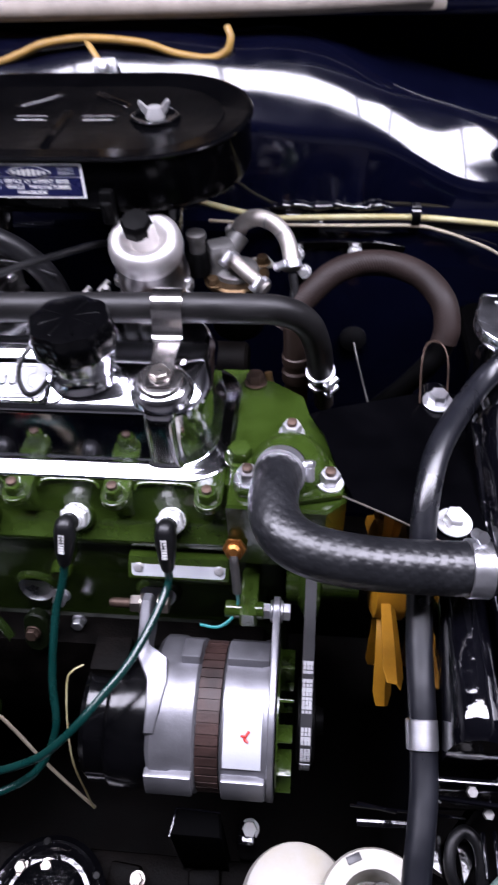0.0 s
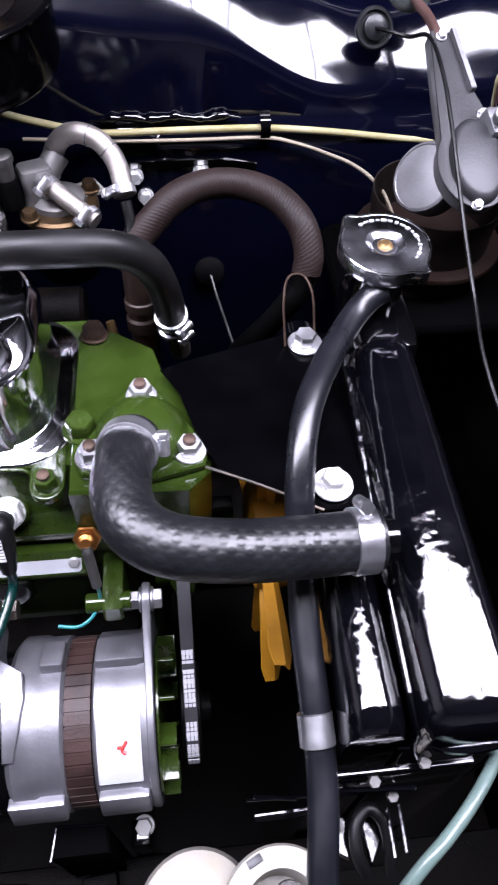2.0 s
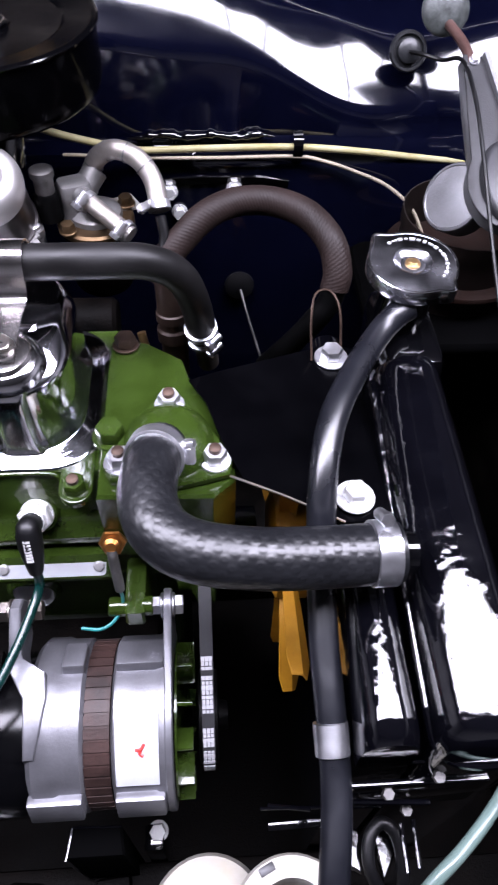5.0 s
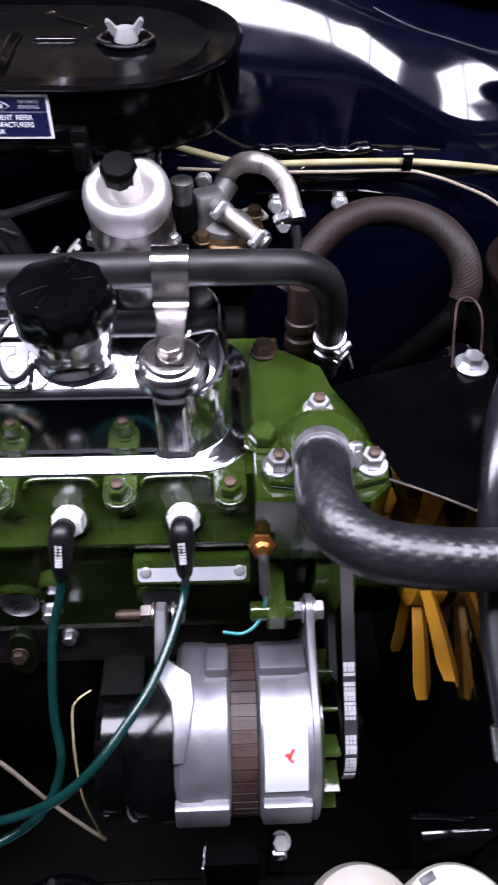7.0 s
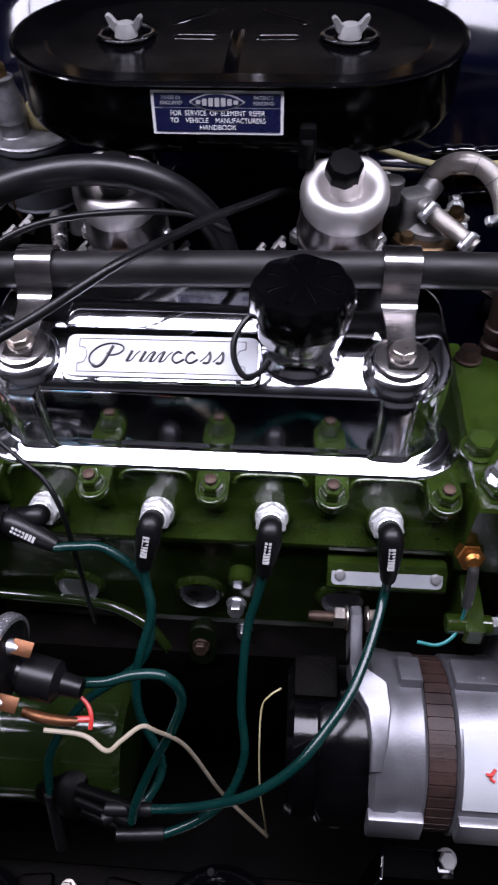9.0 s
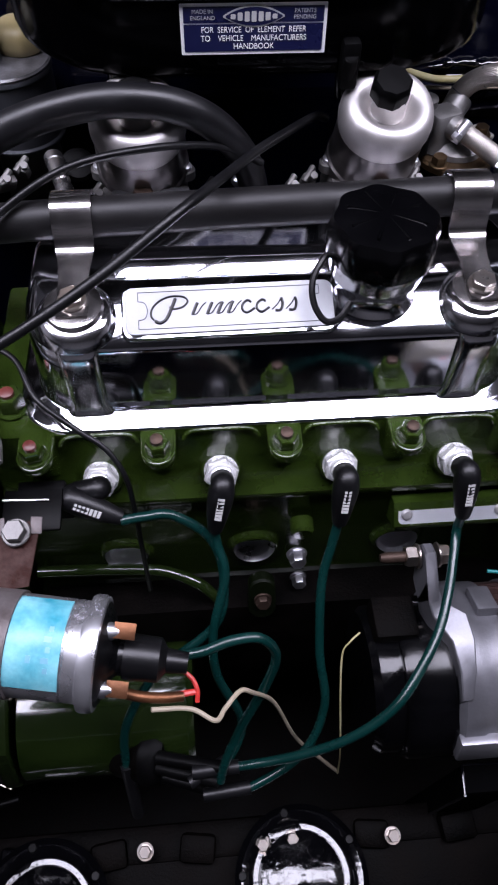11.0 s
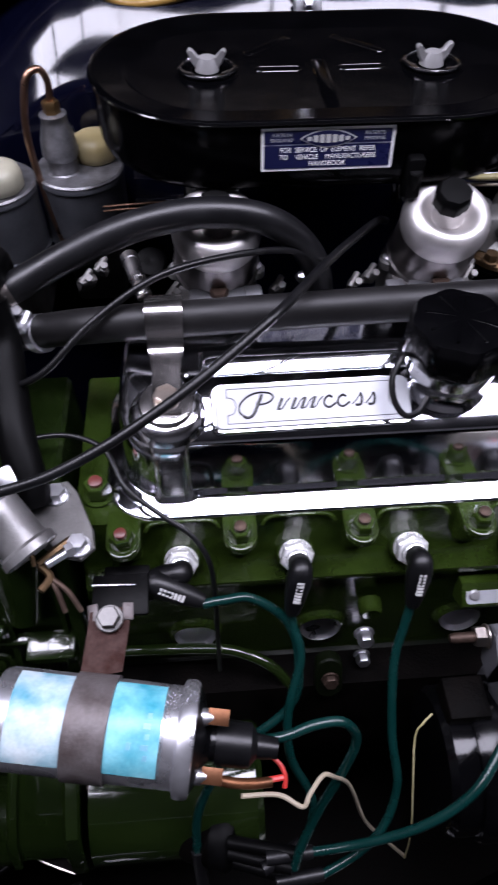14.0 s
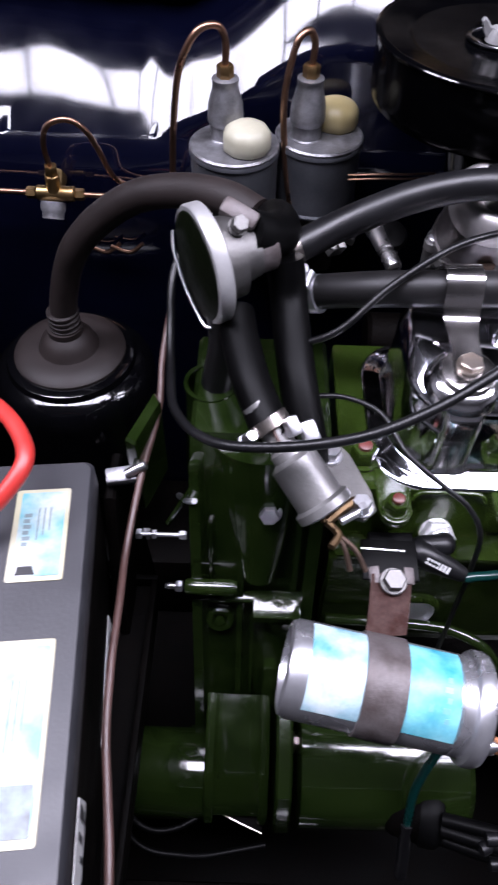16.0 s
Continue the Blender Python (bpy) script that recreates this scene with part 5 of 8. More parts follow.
rod(bm, (0.335, -0.0840, 0.8795), (0.350, -0.0833, 0.8775), 0.0130, 24)
part("inlet", bm, BLACK, rad)
bm = lathe(mesh(), (0.382, 0.112, 0.865), (0.0, -0.08, 1), [(0.022, 0), (0.019, 0.010), (0.0185, 0.044), (0.0225, 0.047), (0.0225, 0.052)], 28)
part("filler_neck", bm, BLACK, rad)
bm = box(mesh(), (0.384, 0.098, 0.86), (0.045, 0.085, 0.05), 0.012)
part("neck_base", bm, BLACK, rad)
fastener(rad, (0.361, -0.181, 0.803), (0, -0.3, 1), 0.0062, 0.004, 0.0, nut=ALU_DULL)
fastener(rad, (0.335, -0.185, 0.788), (0, -0.3, 1), 0.0062, 0.004, 0.0, nut=ALU_DULL)
bm = mesh()
box(bm, (0.350, -0.181, 0.770), (0.085, 0.004, 0.050), 0.001)
part("lower_bracket", bm, BLACK, rad)
for a, b in (((0.3488, -0.1716, 0.8000), (0.3833, -0.1746, 0.8000)), ((0.3152, -0.1857, 0.7750), (0.3616, -0.1884, 0.7750)), ((0.2730, -0.1714, 0.7000), (0.3016, -0.1753, 0.7000)), ((0.3637, -0.1879, 0.7200), (0.3625, -0.2150, 0.7200)), ((0.3556, -0.1892, 0.7200), (0.3548, -0.2169, 0.7200))):
    bm = mesh()
    rod(bm, a, b, 0.0016, 8, 0.0003)
    part("folded_edge", bm, TANK, rad)
part("bright_edge_bar", box(mesh(), (0.2955, -0.1835, 0.700), (0.046, 0.0052, 0.003), 0.0008, (13, 0, 1)), BLACK, rad)
part("cross_lip", rod(mesh(), (0.268, -0.173, 0.700), (0.350, -0.176, 0.700), 0.0012, 8, 0.0003), TANK, rad)
fastener(rad, (0.3503, -0.1889, 0.7600), (0, -0.3, 1), 0.0062, 0.004, 0.0, nut=ALU_DULL)
# Added pads cut to the outlines of glints off the wrinkled inner wing.
for a, b, c, d in (((0.3233, -0.1880, 0.7000), (0.3314, -0.1874, 0.7000), (0.3301, -0.2138, 0.7000), (0.3203, -0.2086, 0.7000)), ((0.3408, -0.1906, 0.7000), (0.3540, -0.1904, 0.7000), (0.3538, -0.2036, 0.7000), (0.3434, -0.2179, 0.7000))):
    bm = mesh()
    slab(bm, [p[:2] for p in (a, d, c, b)], 0.690, 0.700, 0.002)
    part("glint_pad", bm, CRINKLE, rad)
pts = [(0.3402, -0.2213, 0.6950), (0.3340, -0.2106, 0.7060), (0.3356, -0.1961, 0.7120), (0.3438, -0.1878, 0.7140), (0.3517, -0.1920, 0.7120), (0.3553, -0.2004, 0.7080), (0.3561, -0.2123, 0.7000), (0.3564, -0.2225, 0.6900)]
part("looped_hose", tube(mesh(), pts, 0.0042, 12), RUBBER, rad, "looped black rubber hose")

RC = Matrix.Translation((0.382, 0.110, 0.9165)) @ Matrix.Rotation(radians(4), 4, "X") @ Matrix.Scale(1.12, 4)
bm = mesh()


def ear_ring(r, z, k):
    out = []
    for i in range(72):
        a = 2 * math.pi * i / 72
        e = max(0.0, math.cos(a - radians(128))) ** 60 + max(0.0, math.cos(a - radians(-52))) ** 60
        rr = r + 0.0055 * e * k
        out.append(RC @ Vector((rr * math.cos(a), rr * math.sin(a), z)))
    return out


loft(bm, [ear_ring(0.0262, -0.002, 0.8), ear_ring(0.0275, 0.0, 1), ear_ring(0.0277, 0.007, 1), ear_ring(0.0268, 0.0088, 1), ear_ring(0.0255, 0.0090, 0.6), ear_ring(0.0120, 0.0096, 0), ear_ring(0.0112, 0.0086, 0), ear_ring(0.0075, 0.0070, 0), ear_ring(0.0068, 0.0072, 0)], True, True)
rcap = part("radiator_cap", bm, WORN_CHROME, rad, "worn chrome cap with two ears")
bm = lathe(mesh(), RC @ Vector((0, 0, 0.0068)), (0, -0.07, 1), [(0.0055, 0), (0.0050, 0.0016), (0.0030, 0.0022), (0.0028, 0.0034), (0.0001, 0.0036)], 20)
part("rivet", bm, BRASS, rcap, "brass centre rivet")
line = ear_ring(0.0266, 0.0086, 1)
part("rolled_rim", tube(mesh(), line + line[:1], 0.0010, 8, 1), HAZY, rcap, "bright rolled rim")
for k in range(16):
    a = radians(-40 + 11 * k)
    q = RC @ Vector((0.0205 * math.cos(a), 0.0205 * math.sin(a), 0.0094))
    bm = box(mesh(), q, (0.0022 + 0.0008 * (k % 3), 0.0012 + 0.0012 * (k % 2), 0.0006), 0, (4, 0, math.degrees(a) + 90))
    part("stamped_bar", bm, LABEL, rcap)

rh = thing("radiator_hose", (0.27, -0.08, 0.86), "black dimpled rubber radiator top hose with clamps", "hose")
bm = mapped_tube(mesh(), [(0.2115, 0.002, 0.868), (0.2085, -0.012, 0.8785), (0.2065, -0.030, 0.8855), (0.2065, -0.052, 0.8885), (0.214, -0.071, 0.889), (0.232, -0.083, 0.888), (0.265, -0.088, 0.886), (0.305, -0.0865, 0.882), (0.3425, -0.0838, 0.8797)], 0.0169, 32)
part("hose", bm, DIMPLED, rh)
clamp_band(rh, (0.2088, -0.0105, 0.8775), (-0.08, -0.80, 0.50), 0.0173, 0.014, (1, -0.1, 0.1), ZINC)
clamp_band(rh, (0.3335, -0.0845, 0.8805), (1, 0.05, -0.05), 0.0172, 0.0135, (0, 0.9, 1), ZINC, "wide bright hose clamp")

oh = thing("overflow_hose", (0.31, -0.10, 0.78), "long black rubber overflow hose beside the radiator", "hose")
bm = tube(mesh(), [(0.379, 0.088, 0.905), (0.370, 0.083, 0.903), (0.356, 0.070, 0.897), (0.333, 0.033, 0.897), (0.315, -0.004, 0.895), (0.3065, -0.040, 0.880), (0.3055, -0.070, 0.850), (0.304, -0.109, 0.829), (0.305, -0.143, 0.814), (0.306, -0.169, 0.800), (0.305, -0.195, 0.788), (0.301, -0.226, 0.774), (0.296, -0.27, 0.745), (0.29, -0.32, 0.68)], 0.0088, 18)
part("hose", bm, HOSE, oh)
bm = lathe(mesh(), (0.3045, -0.151, 0.810), (0.03, -0.92, -0.45), [(0.0092, 0), (0.0100, 0.0005), (0.0100, 0.0175), (0.0092, 0.018)], 24)
part("sleeve_clip", bm, ZINC, oh, "bright metal sleeve clip")

hh = thing("heater_hose", (0.29, 0.19, 0.86), "arched brown cloth-covered heater hose", "hose")
bm = mapped_tube(mesh(), [(0.199, 0.181, 0.858), (0.207, 0.188, 0.868), (0.224, 0.200, 0.882), (0.245, 0.215, 0.895), (0.270, 0.228, 0.898), (0.300, 0.229, 0.897), (0.326, 0.214, 0.894), (0.342, 0.190, 0.886), (0.347, 0.174, 0.870), (0.345, 0.167, 0.857)], 0.0116, 24)
part("hose", bm, CLOTH, hh)
# Far end of the brown hose, coloured black because shade falls there.
bm = tube(mesh(), [(0.3455, 0.168, 0.860), (0.342, 0.165, 0.846), (0.333, 0.164, 0.830), (0.318, 0.170, 0.800), (0.295, 0.18, 0.760)], 0.0100, 18)
part("shaded_hose_end", bm, SATIN, hh, "heater hose end coloured black for shade")

washer = thing("washer_bottle", (0.255, -0.235, 0.60), "white plastic washer bottle with round ring cap", "washer bottle")
bm = mesh()
lathe(bm, (0.232, -0.232, 0.588), (0, 0, 1), [(0.036, 0), (0.040, 0.005), (0.040, 0.080), (0.036, 0.096), (0.024, 0.105), (0.0001, 0.107)], 36)
part("body", bm, WHITE, washer)
bm = lathe(mesh(), (0.284, -0.238, 0.653), (0, 0, 1), [(0.030, 0), (0.038, 0.004), (0.0385, 0.050), (0.0365, 0.054), (0.0245, 0.054), (0.0235, 0.050), (0.0235, 0.020), (0.0001, 0.018)], 40)
ring = part("ring_cap", bm, WHITE, washer)
bm = box(mesh(), (0.2695, -0.2085, 0.7075), (0.010, 0.005, 0.0012), 0.0003, (0, 0, 25))
part("slot", bm, INK, ring)
bm = mesh()
rod(bm, (0.276, -0.238, 0.668), (0.290, -0.23, 0.706), 0.011, 20, 0.001)
part("spout", bm, ALU_DULL, washer)
wt = tube(mesh(), [(0.52, -0.09, 0.74), (0.463, -0.136, 0.775), (0.420, -0.168, 0.790), (0.388, -0.198, 0.800), (0.368, -0.215, 0.800), (0.350, -0.228, 0.797), (0.330, -0.245, 0.77), (0.315, -0.25, 0.70)], 0.0037, 12)
solo("washer_tube", wt, CLEAR_TUBE, "pale translucent green washer tube", "tube")
bm = mesh()
slab(bm, [(0.405, -0.175), (0.45, -0.168), (0.47, -0.145), (0.468, -0.13), (0.44, -0.14), (0.41, -0.16)], 0.735, 0.742, 0.002)
solo("wing_bracket", bm, TAN_METAL, "bare brown metal bracket behind the radiator", "bracket")

# ---- wiper motor in the corner ----
wm = thing("wiper_motor", (0.49, 0.23, 0.83), "dull cast alloy wiper motor with grey gear cover", "wiper motor")
WN = Vector((0.02, -0.456, 0.89)).normalized()
WX = (Vector((1, 0, 0)) - WN * WN.x).normalized()
WY = WN.cross(WX)
G = Matrix((WX, WY, WN)).transposed().to_4x4()
G.translation = (0.493, 0.243, 0.901)


def teardrop(r, grow=0.0, n=14):
    """A round gear case drawn out into an arm."""
    out = [((r + grow) * math.cos(radians(a)), (r * 1.25 + grow) * math.sin(radians(a))) for a in range(-215, 36, 12)]
    return out + [(0.006 + grow, 0.070), (-0.004 + grow, 0.122 + grow), (-0.022 - grow, 0.124 + grow), (-0.024 - grow, 0.075)]


bm = mesh()
slab(bm, teardrop(0.030), -0.014, 0.0, 0.0012, G)
part("gearbox", bm, PALE_ALLOY, wm)
bm = mesh()
slab(bm, teardrop(0.0315, 0.0006), 0.0002, 0.0022, 0.0006, G)
part("cover_plate", bm, COVER_GREY, wm)
bm = mesh()
loft(bm, [[G @ Vector((0.001 + r * 0.80 * math.cos(a), 0.001 + r * 1.35 * math.sin(a), h)) for a in [2 * math.pi * k / 40 for k in range(40)]] for r, h in ((0.0285, 0.002), (0.0280, 0.005), (0.0255, 0.0085), (0.0225, 0.0098), (0.002, 0.0100))])
part("domed_cover", bm, GREY_ALLOY, wm)
bm = mesh()
slab(bm, [(0.0085, 0.066), (-0.0022, 0.1235), (-0.0062, 0.1230), (0.0040, 0.065)], 0.0015, 0.0075, 0.0008, G)
part("arm_flange", bm, PALE_ALLOY, wm)
bm = lathe(mesh(), (0.461, 0.262, 0.879), (-0.74, -0.40, 0.54), [(0.029, -0.020), (0.030, 0.0), (0.0290, 0.0022), (0.0270, 0.0030), (0.0262, 0.0022), (0.012, 0.0036), (0.0001, 0.0040)], 36)
part("end_bell", bm, PALE_ALLOY, wm)
bm = lathe(mesh(), (0.515, 0.250, 0.893), (0.92, 0.12, 0.10), [(0.027, 0), (0.030, 0.003), (0.030, 0.034), (0.025, 0.040), (0.0001, 0.042)], 28)
case = part("motor_case", bm, PALE_ALLOY, wm)
for a in range(4):
    part("cooling_rib", box(mesh(), (0.529 + 0.008 * a, 0.228, 0.914), (0.0035, 0.014, 0.022), 0.001, (-30, 0, 0)), PALE_ALLOY, case)
bm = mesh()
box(bm, (0.520, 0.270, 0.920), (0.034, 0.026, 0.020), 0.004, (25, 0, 10))
box(bm, (0.536, 0.248, 0.926), (0.030, 0.012, 0.012), 0.003, (20, 10, -12))
box(bm, (0.541, 0.222, 0.906), (0.040, 0.010, 0.012), 0.003, (30, 4, 6))
rod(bm, (0.512, 0.262, 0.930), (0.510, 0.256, 0.938), 0.0065, 16, 0.001)
part("terminal_block", bm, PALE_ALLOY, wm)
for q in ((-0.004, -0.038, 0.002), (0.028, 0.002, 0.002), (0.012, 0.044, 0.002), (-0.014, 0.118, 0.002)):
    fastener(wm, G @ Vector(q), WN, 0.007, 0.003, 0.005)
for pts, m in (([(0.512, 0.277, 0.928), (0.506, 0.268, 0.955), (0.516, 0.272, 0.962), (0.528, 0.278, 0.945)], BROWN_PIPE), ([(0.516, 0.276, 0.928), (0.516, 0.268, 0.948), (0.528, 0.276, 0.950), (0.54, 0.285, 0.94)], GREEN_WIRE), ([(0.518, 0.277, 0.928), (0.521, 0.268, 0.945), (0.531, 0.272, 0.945)], RED), ([(0.510, 0.277, 0.928), (0.503, 0.270, 0.958), (0.512, 0.276, 0.968), (0.526, 0.28, 0.955)], YELLOW_TUBE)):
    part("wire", tube(mesh(), pts, 0.0013, 8), m, wm)
bm = tube(mesh(), [(0.478, 0.346, 0.955), (0.474, 0.372, 0.962), (0.468, 0.40, 0.966)], 0.0044, 12)
part("rack_tube", bm, BROWN_PIPE, wm)
bm = lathe(mesh(), (0.466, 0.415, 0.972), (0, -0.85, 0.5), [(0.0215, 0), (0.0220, 0.003), (0.0190, 0.007), (0.010, 0.0095), (0.0001, 0.010)], 32)
solo("wiper_grommet", bm, OLD_RUBBER, "grey rubber grommet round the wiper rack tube", "grommet")
gro = thing("loom_grommet", (0.437, 0.40, 0.93), "black ribbed rubber grommet with loom through the bulkhead", "grommet")
bm = lathe(mesh(), (0.437, 0.408, 0.940), (0, -0.9, 0.45), [(0.0172, 0), (0.0178, 0.0025), (0.0165, 0.005), (0.0142, 0.005), (0.0136, 0.0026), (0.0112, 0.0026), (0.0104, 0.007), (0.0062, 0.0095), (0.0001, 0.0095)], 32)
part("ring", bm, DARK_RUBBER, gro)
bm = tube(mesh(), [(0.437, 0.400, 0.943), (0.447, 0.385, 0.946), (0.460, 0.372, 0.947), (0.468, 0.345, 0.958), (0.470, 0.30, 0.948), (0.470, 0.25, 0.925), (0.470, 0.215, 0.905), (0.470, 0.17, 0.88), (0.470, 0.13, 0.86), (0.475, 0.09, 0.83), (0.487, 0.03, 0.80), (0.51, -0.03, 0.76), (0.53, -0.06, 0.72)], 0.0018, 8)
part("loom", bm, RUBBER, gro)
bm = mesh()
lathe(bm, (0.495, 0.300, 0.760), (0, 0, 1), [(0.060, 0), (0.060, 0.060), (0.062, 0.066), (0.062, 0.080), (0.0605, 0.080), (0.0585, 0.060), (0.058, 0.0)], 44)
duct = solo("air_duct", bm, DUCT, "dark brown round air duct below the wiper motor", "duct")
part("flange_ring", lathe(mesh(), (0.495, 0.300, 0.786), (0, 0, 1), [(0.0625, 0), (0.073, 0.001), (0.074, 0.004), (0.073, 0.007), (0.0625, 0.008)], 44), DUCT_RUST, duct, "rusty flange ring")
# Added panel, coloured black for the dark space round the duct.
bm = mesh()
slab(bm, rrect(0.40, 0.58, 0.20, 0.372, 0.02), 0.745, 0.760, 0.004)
solo("duct_dark_panel", bm, LIGHTLESS, "added black panel below the air duct", "tray", kind="structure")

# ---- cables along the bulkhead ----
# Added wavy gloss bead that makes the crinkled glints along the ledge.
bm = mesh()
rings = []
for i in range(61):
    x = 0.17 + 0.145 * i / 60
    r = 0.0030 + 0.0012 * math.sin(x * 210) * math.sin(x * 97 + 1) + 0.0006 * math.sin(x * 530)
    r *= smoothstep(0.168, 0.19, x) * smoothstep(0.317, 0.295, x) + 0.05
    rings.append([(x, 0.3855 - r * math.sin(a), 0.8700 + 0.0016 * math.sin(x * 130) + 1.3 * r * math.cos(a)) for a in [2 * math.pi * k / 10 for k in range(10)]])
loft(bm, rings)
solo("ledge_glint_bead", bm, TANK, "added crumpled gloss bead for glints along the bulkhead ledge", "sealant")
loom = thing("bulkhead_cables", (0.33, 0.372, 0.855), "pale yellow sleeved cables clipped along the bulkhead", "cable")
bm = tube(mesh(), [(0.10, 0.335, 0.905), (0.121, 0.340, 0.895), (0.165, 0.362, 0.872), (0.19, 0.370, 0.865), (0.245, 0.374, 0.8645), (0.335, 0.376, 0.8645), (0.408, 0.378, 0.858), (0.48, 0.380, 0.849), (0.63, 0.385, 0.835)], 0.0034, 10)
part("sleeve", bm, YELLOW_TUBE, loom)
bm = tube(mesh(), [(0.11, 0.368, 0.862), (0.19, 0.370, 0.8575), (0.26, 0.371, 0.8565), (0.335, 0.372, 0.857), (0.365, 0.371, 0.852), (0.3945, 0.370, 0.8426), (0.429, 0.362, 0.831), (0.454, 0.345, 0.816), (0.47, 0.33, 0.79)], 0.0019, 10)
part("thin_wire", bm, TAN_WIRE, loom)
bm = mesh()
strip(bm, [(0.337, 0.384, 0.877), (0.337, 0.374, 0.874), (0.337, 0.3695, 0.866), (0.337, 0.372, 0.855), (0.337, 0.377, 0.848)], 0.0095, 0.0014, (1, 0, 0))
part("clip", bm, BLACK, loom)
bm = strip(mesh(), [(0.188, 0.3735, 0.829), (0.24, 0.3735, 0.832), (0.30, 0.374, 0.831), (0.330, 0.3745, 0.827)], 0.010, 0.003, (0, -0.35, 1))
solo("bulkhead_bracket", bm, TANK, "gloss black folded bracket strip bolted to the bulkhead", "bracket")
for q in ((0.275, 0.374, 0.822), (0.209, 0.374, 0.819), (0.218, 0.374, 0.796), (0.135, 0.377, 0.845)):
    bm = mesh()
    lathe(bm, q, (0, -1, 0.1), [(0.0085, 0), (0.0085, 0.0015), (0.0075, 0.002)], 18)
    hexnut(bm, Vector(q) + Vector((0, -0.002, 0)), (0, -1, 0.1), 0.0115, 0.006)
    solo("bulkhead_bolt", bm, CERAMIC, "plated bolt in the navy bulkhead", "bolt", "bulkhead bolts")
bm = lathe(mesh(), (0.282, 0.373, 0.700), (0, -1, 0.2), [(0.017, 0), (0.017, 0.003), (0.010, 0.006), (0.0001, 0.007)], 24)
solo("cable_grommet", bm, RUBBER, "round black grommet low on the bulkhead", "grommet")
bm = tube(mesh(), [(0.283, 0.364, 0.700), (0.290, 0.345, 0.680), (0.305, 0.315, 0.640)], 0.0016, 8)
solo("pull_cable", bm, ALU_DULL, "thin bare steel pull cable", "cable")
pipe = thing("vent_pipe", (0.02, 0.44, 0.98), "tan plastic vent pipe behind the air cleaner", "pipe")
bm = tube(mesh(), [(-0.160, 0.454, 1.030), (-0.1665, 0.446, 1.020), (-0.1665, 0.440, 1.011), (-0.160, 0.44, 1.003), (-0.143, 0.44, 0.9995), (-0.113, 0.44, 1.002), (-0.085, 0.44, 1.0105), (-0.060, 0.44, 1.019), (-0.015, 0.44, 1.024), (0.043, 0.44, 1.0195), (0.077, 0.44, 1.0095), (0.112, 0.44, 1.0045), (0.130, 0.44, 1.0106), (0.135, 0.444, 1.022), (0.131, 0.452, 1.030)], 0.0040, 10)
part("pipe", bm, TAN_TUBE, pipe)
bm = tube(mesh(), [(-0.0147, 0.440, 1.023), (-0.010, 0.436, 1.017), (-0.002, 0.428, 1.009), (0.004, 0.422, 1.005)], 0.0034, 8)
part("branch", bm, TAN_TUBE, pipe)
bm = mesh()
box(bm, (0.0075, 0.418, 1.004), (0.024, 0.008, 0.016), 0.002, (-35, 0, 8))
box(bm, (0.0075, 0.432, 0.994), (0.016, 0.030, 0.006), 0.001, (-25, 0, 0))
bracket = part("bracket", bm, SILVER, pipe)
fastener(pipe, (0.0075, 0.4145, 1.006), (0, -0.82, 0.57), 0.009, 0.005, 0.006)

# ---- air cleaner ----
ac = thing("air_cleaner", (0.0, 0.293, 0.930), "glossy black oblong twin air cleaner with two wing nuts", "air cleaner")


def stadium(r, y0=0.2935, half=0.072, n=20):
    out = []
    for k in range(n + 1):
        a = radians(-90 + 180 * k / n)
        out.append((half + r * math.cos(a), y0 + r * math.sin(a)))
    for k in range(n + 1):
        a = radians(90 + 180 * k / n)
        out.append((-half + r * math.cos(a), y0 + r * math.sin(a)))
    return out


bm = mesh()
loft(bm, [[(x, y, z) for x, y in stadium(r)] for r, z in ((0.0820, 0.9570), (0.0905, 0.9585), (0.0938, 0.9620), (0.0953, 0.9680), (0.0953, 1.0036))])
part("body", bm, AIRBOX, ac)
bm = mesh()
loft(bm, [[(x, y, z) for x, y in stadium(r)] for r, z in ((0.0950, 1.0038), (0.0966, 1.0043), (0.0970, 1.0063), (0.0960, 1.0077), (0.0945, 1.0082), (0.0925, 1.0079), (0.0905, 1.0072), (0.0740, 1.0055), (0.0725, 1.0050), (0.0700, 1.0036), (0.0680, 1.0030), (0.060, 1.0029), (0.040, 1.0028), (0.020, 1.0028), (0.004, 1.0028))])
part("lid", bm, LID, ac)
line = [(x, y, 1.0066) for x, y in stadium(0.0966)]
part("rolled_edge", tube(mesh(), line + line[:1], 0.0013, 8, 1), BLACK, ac)
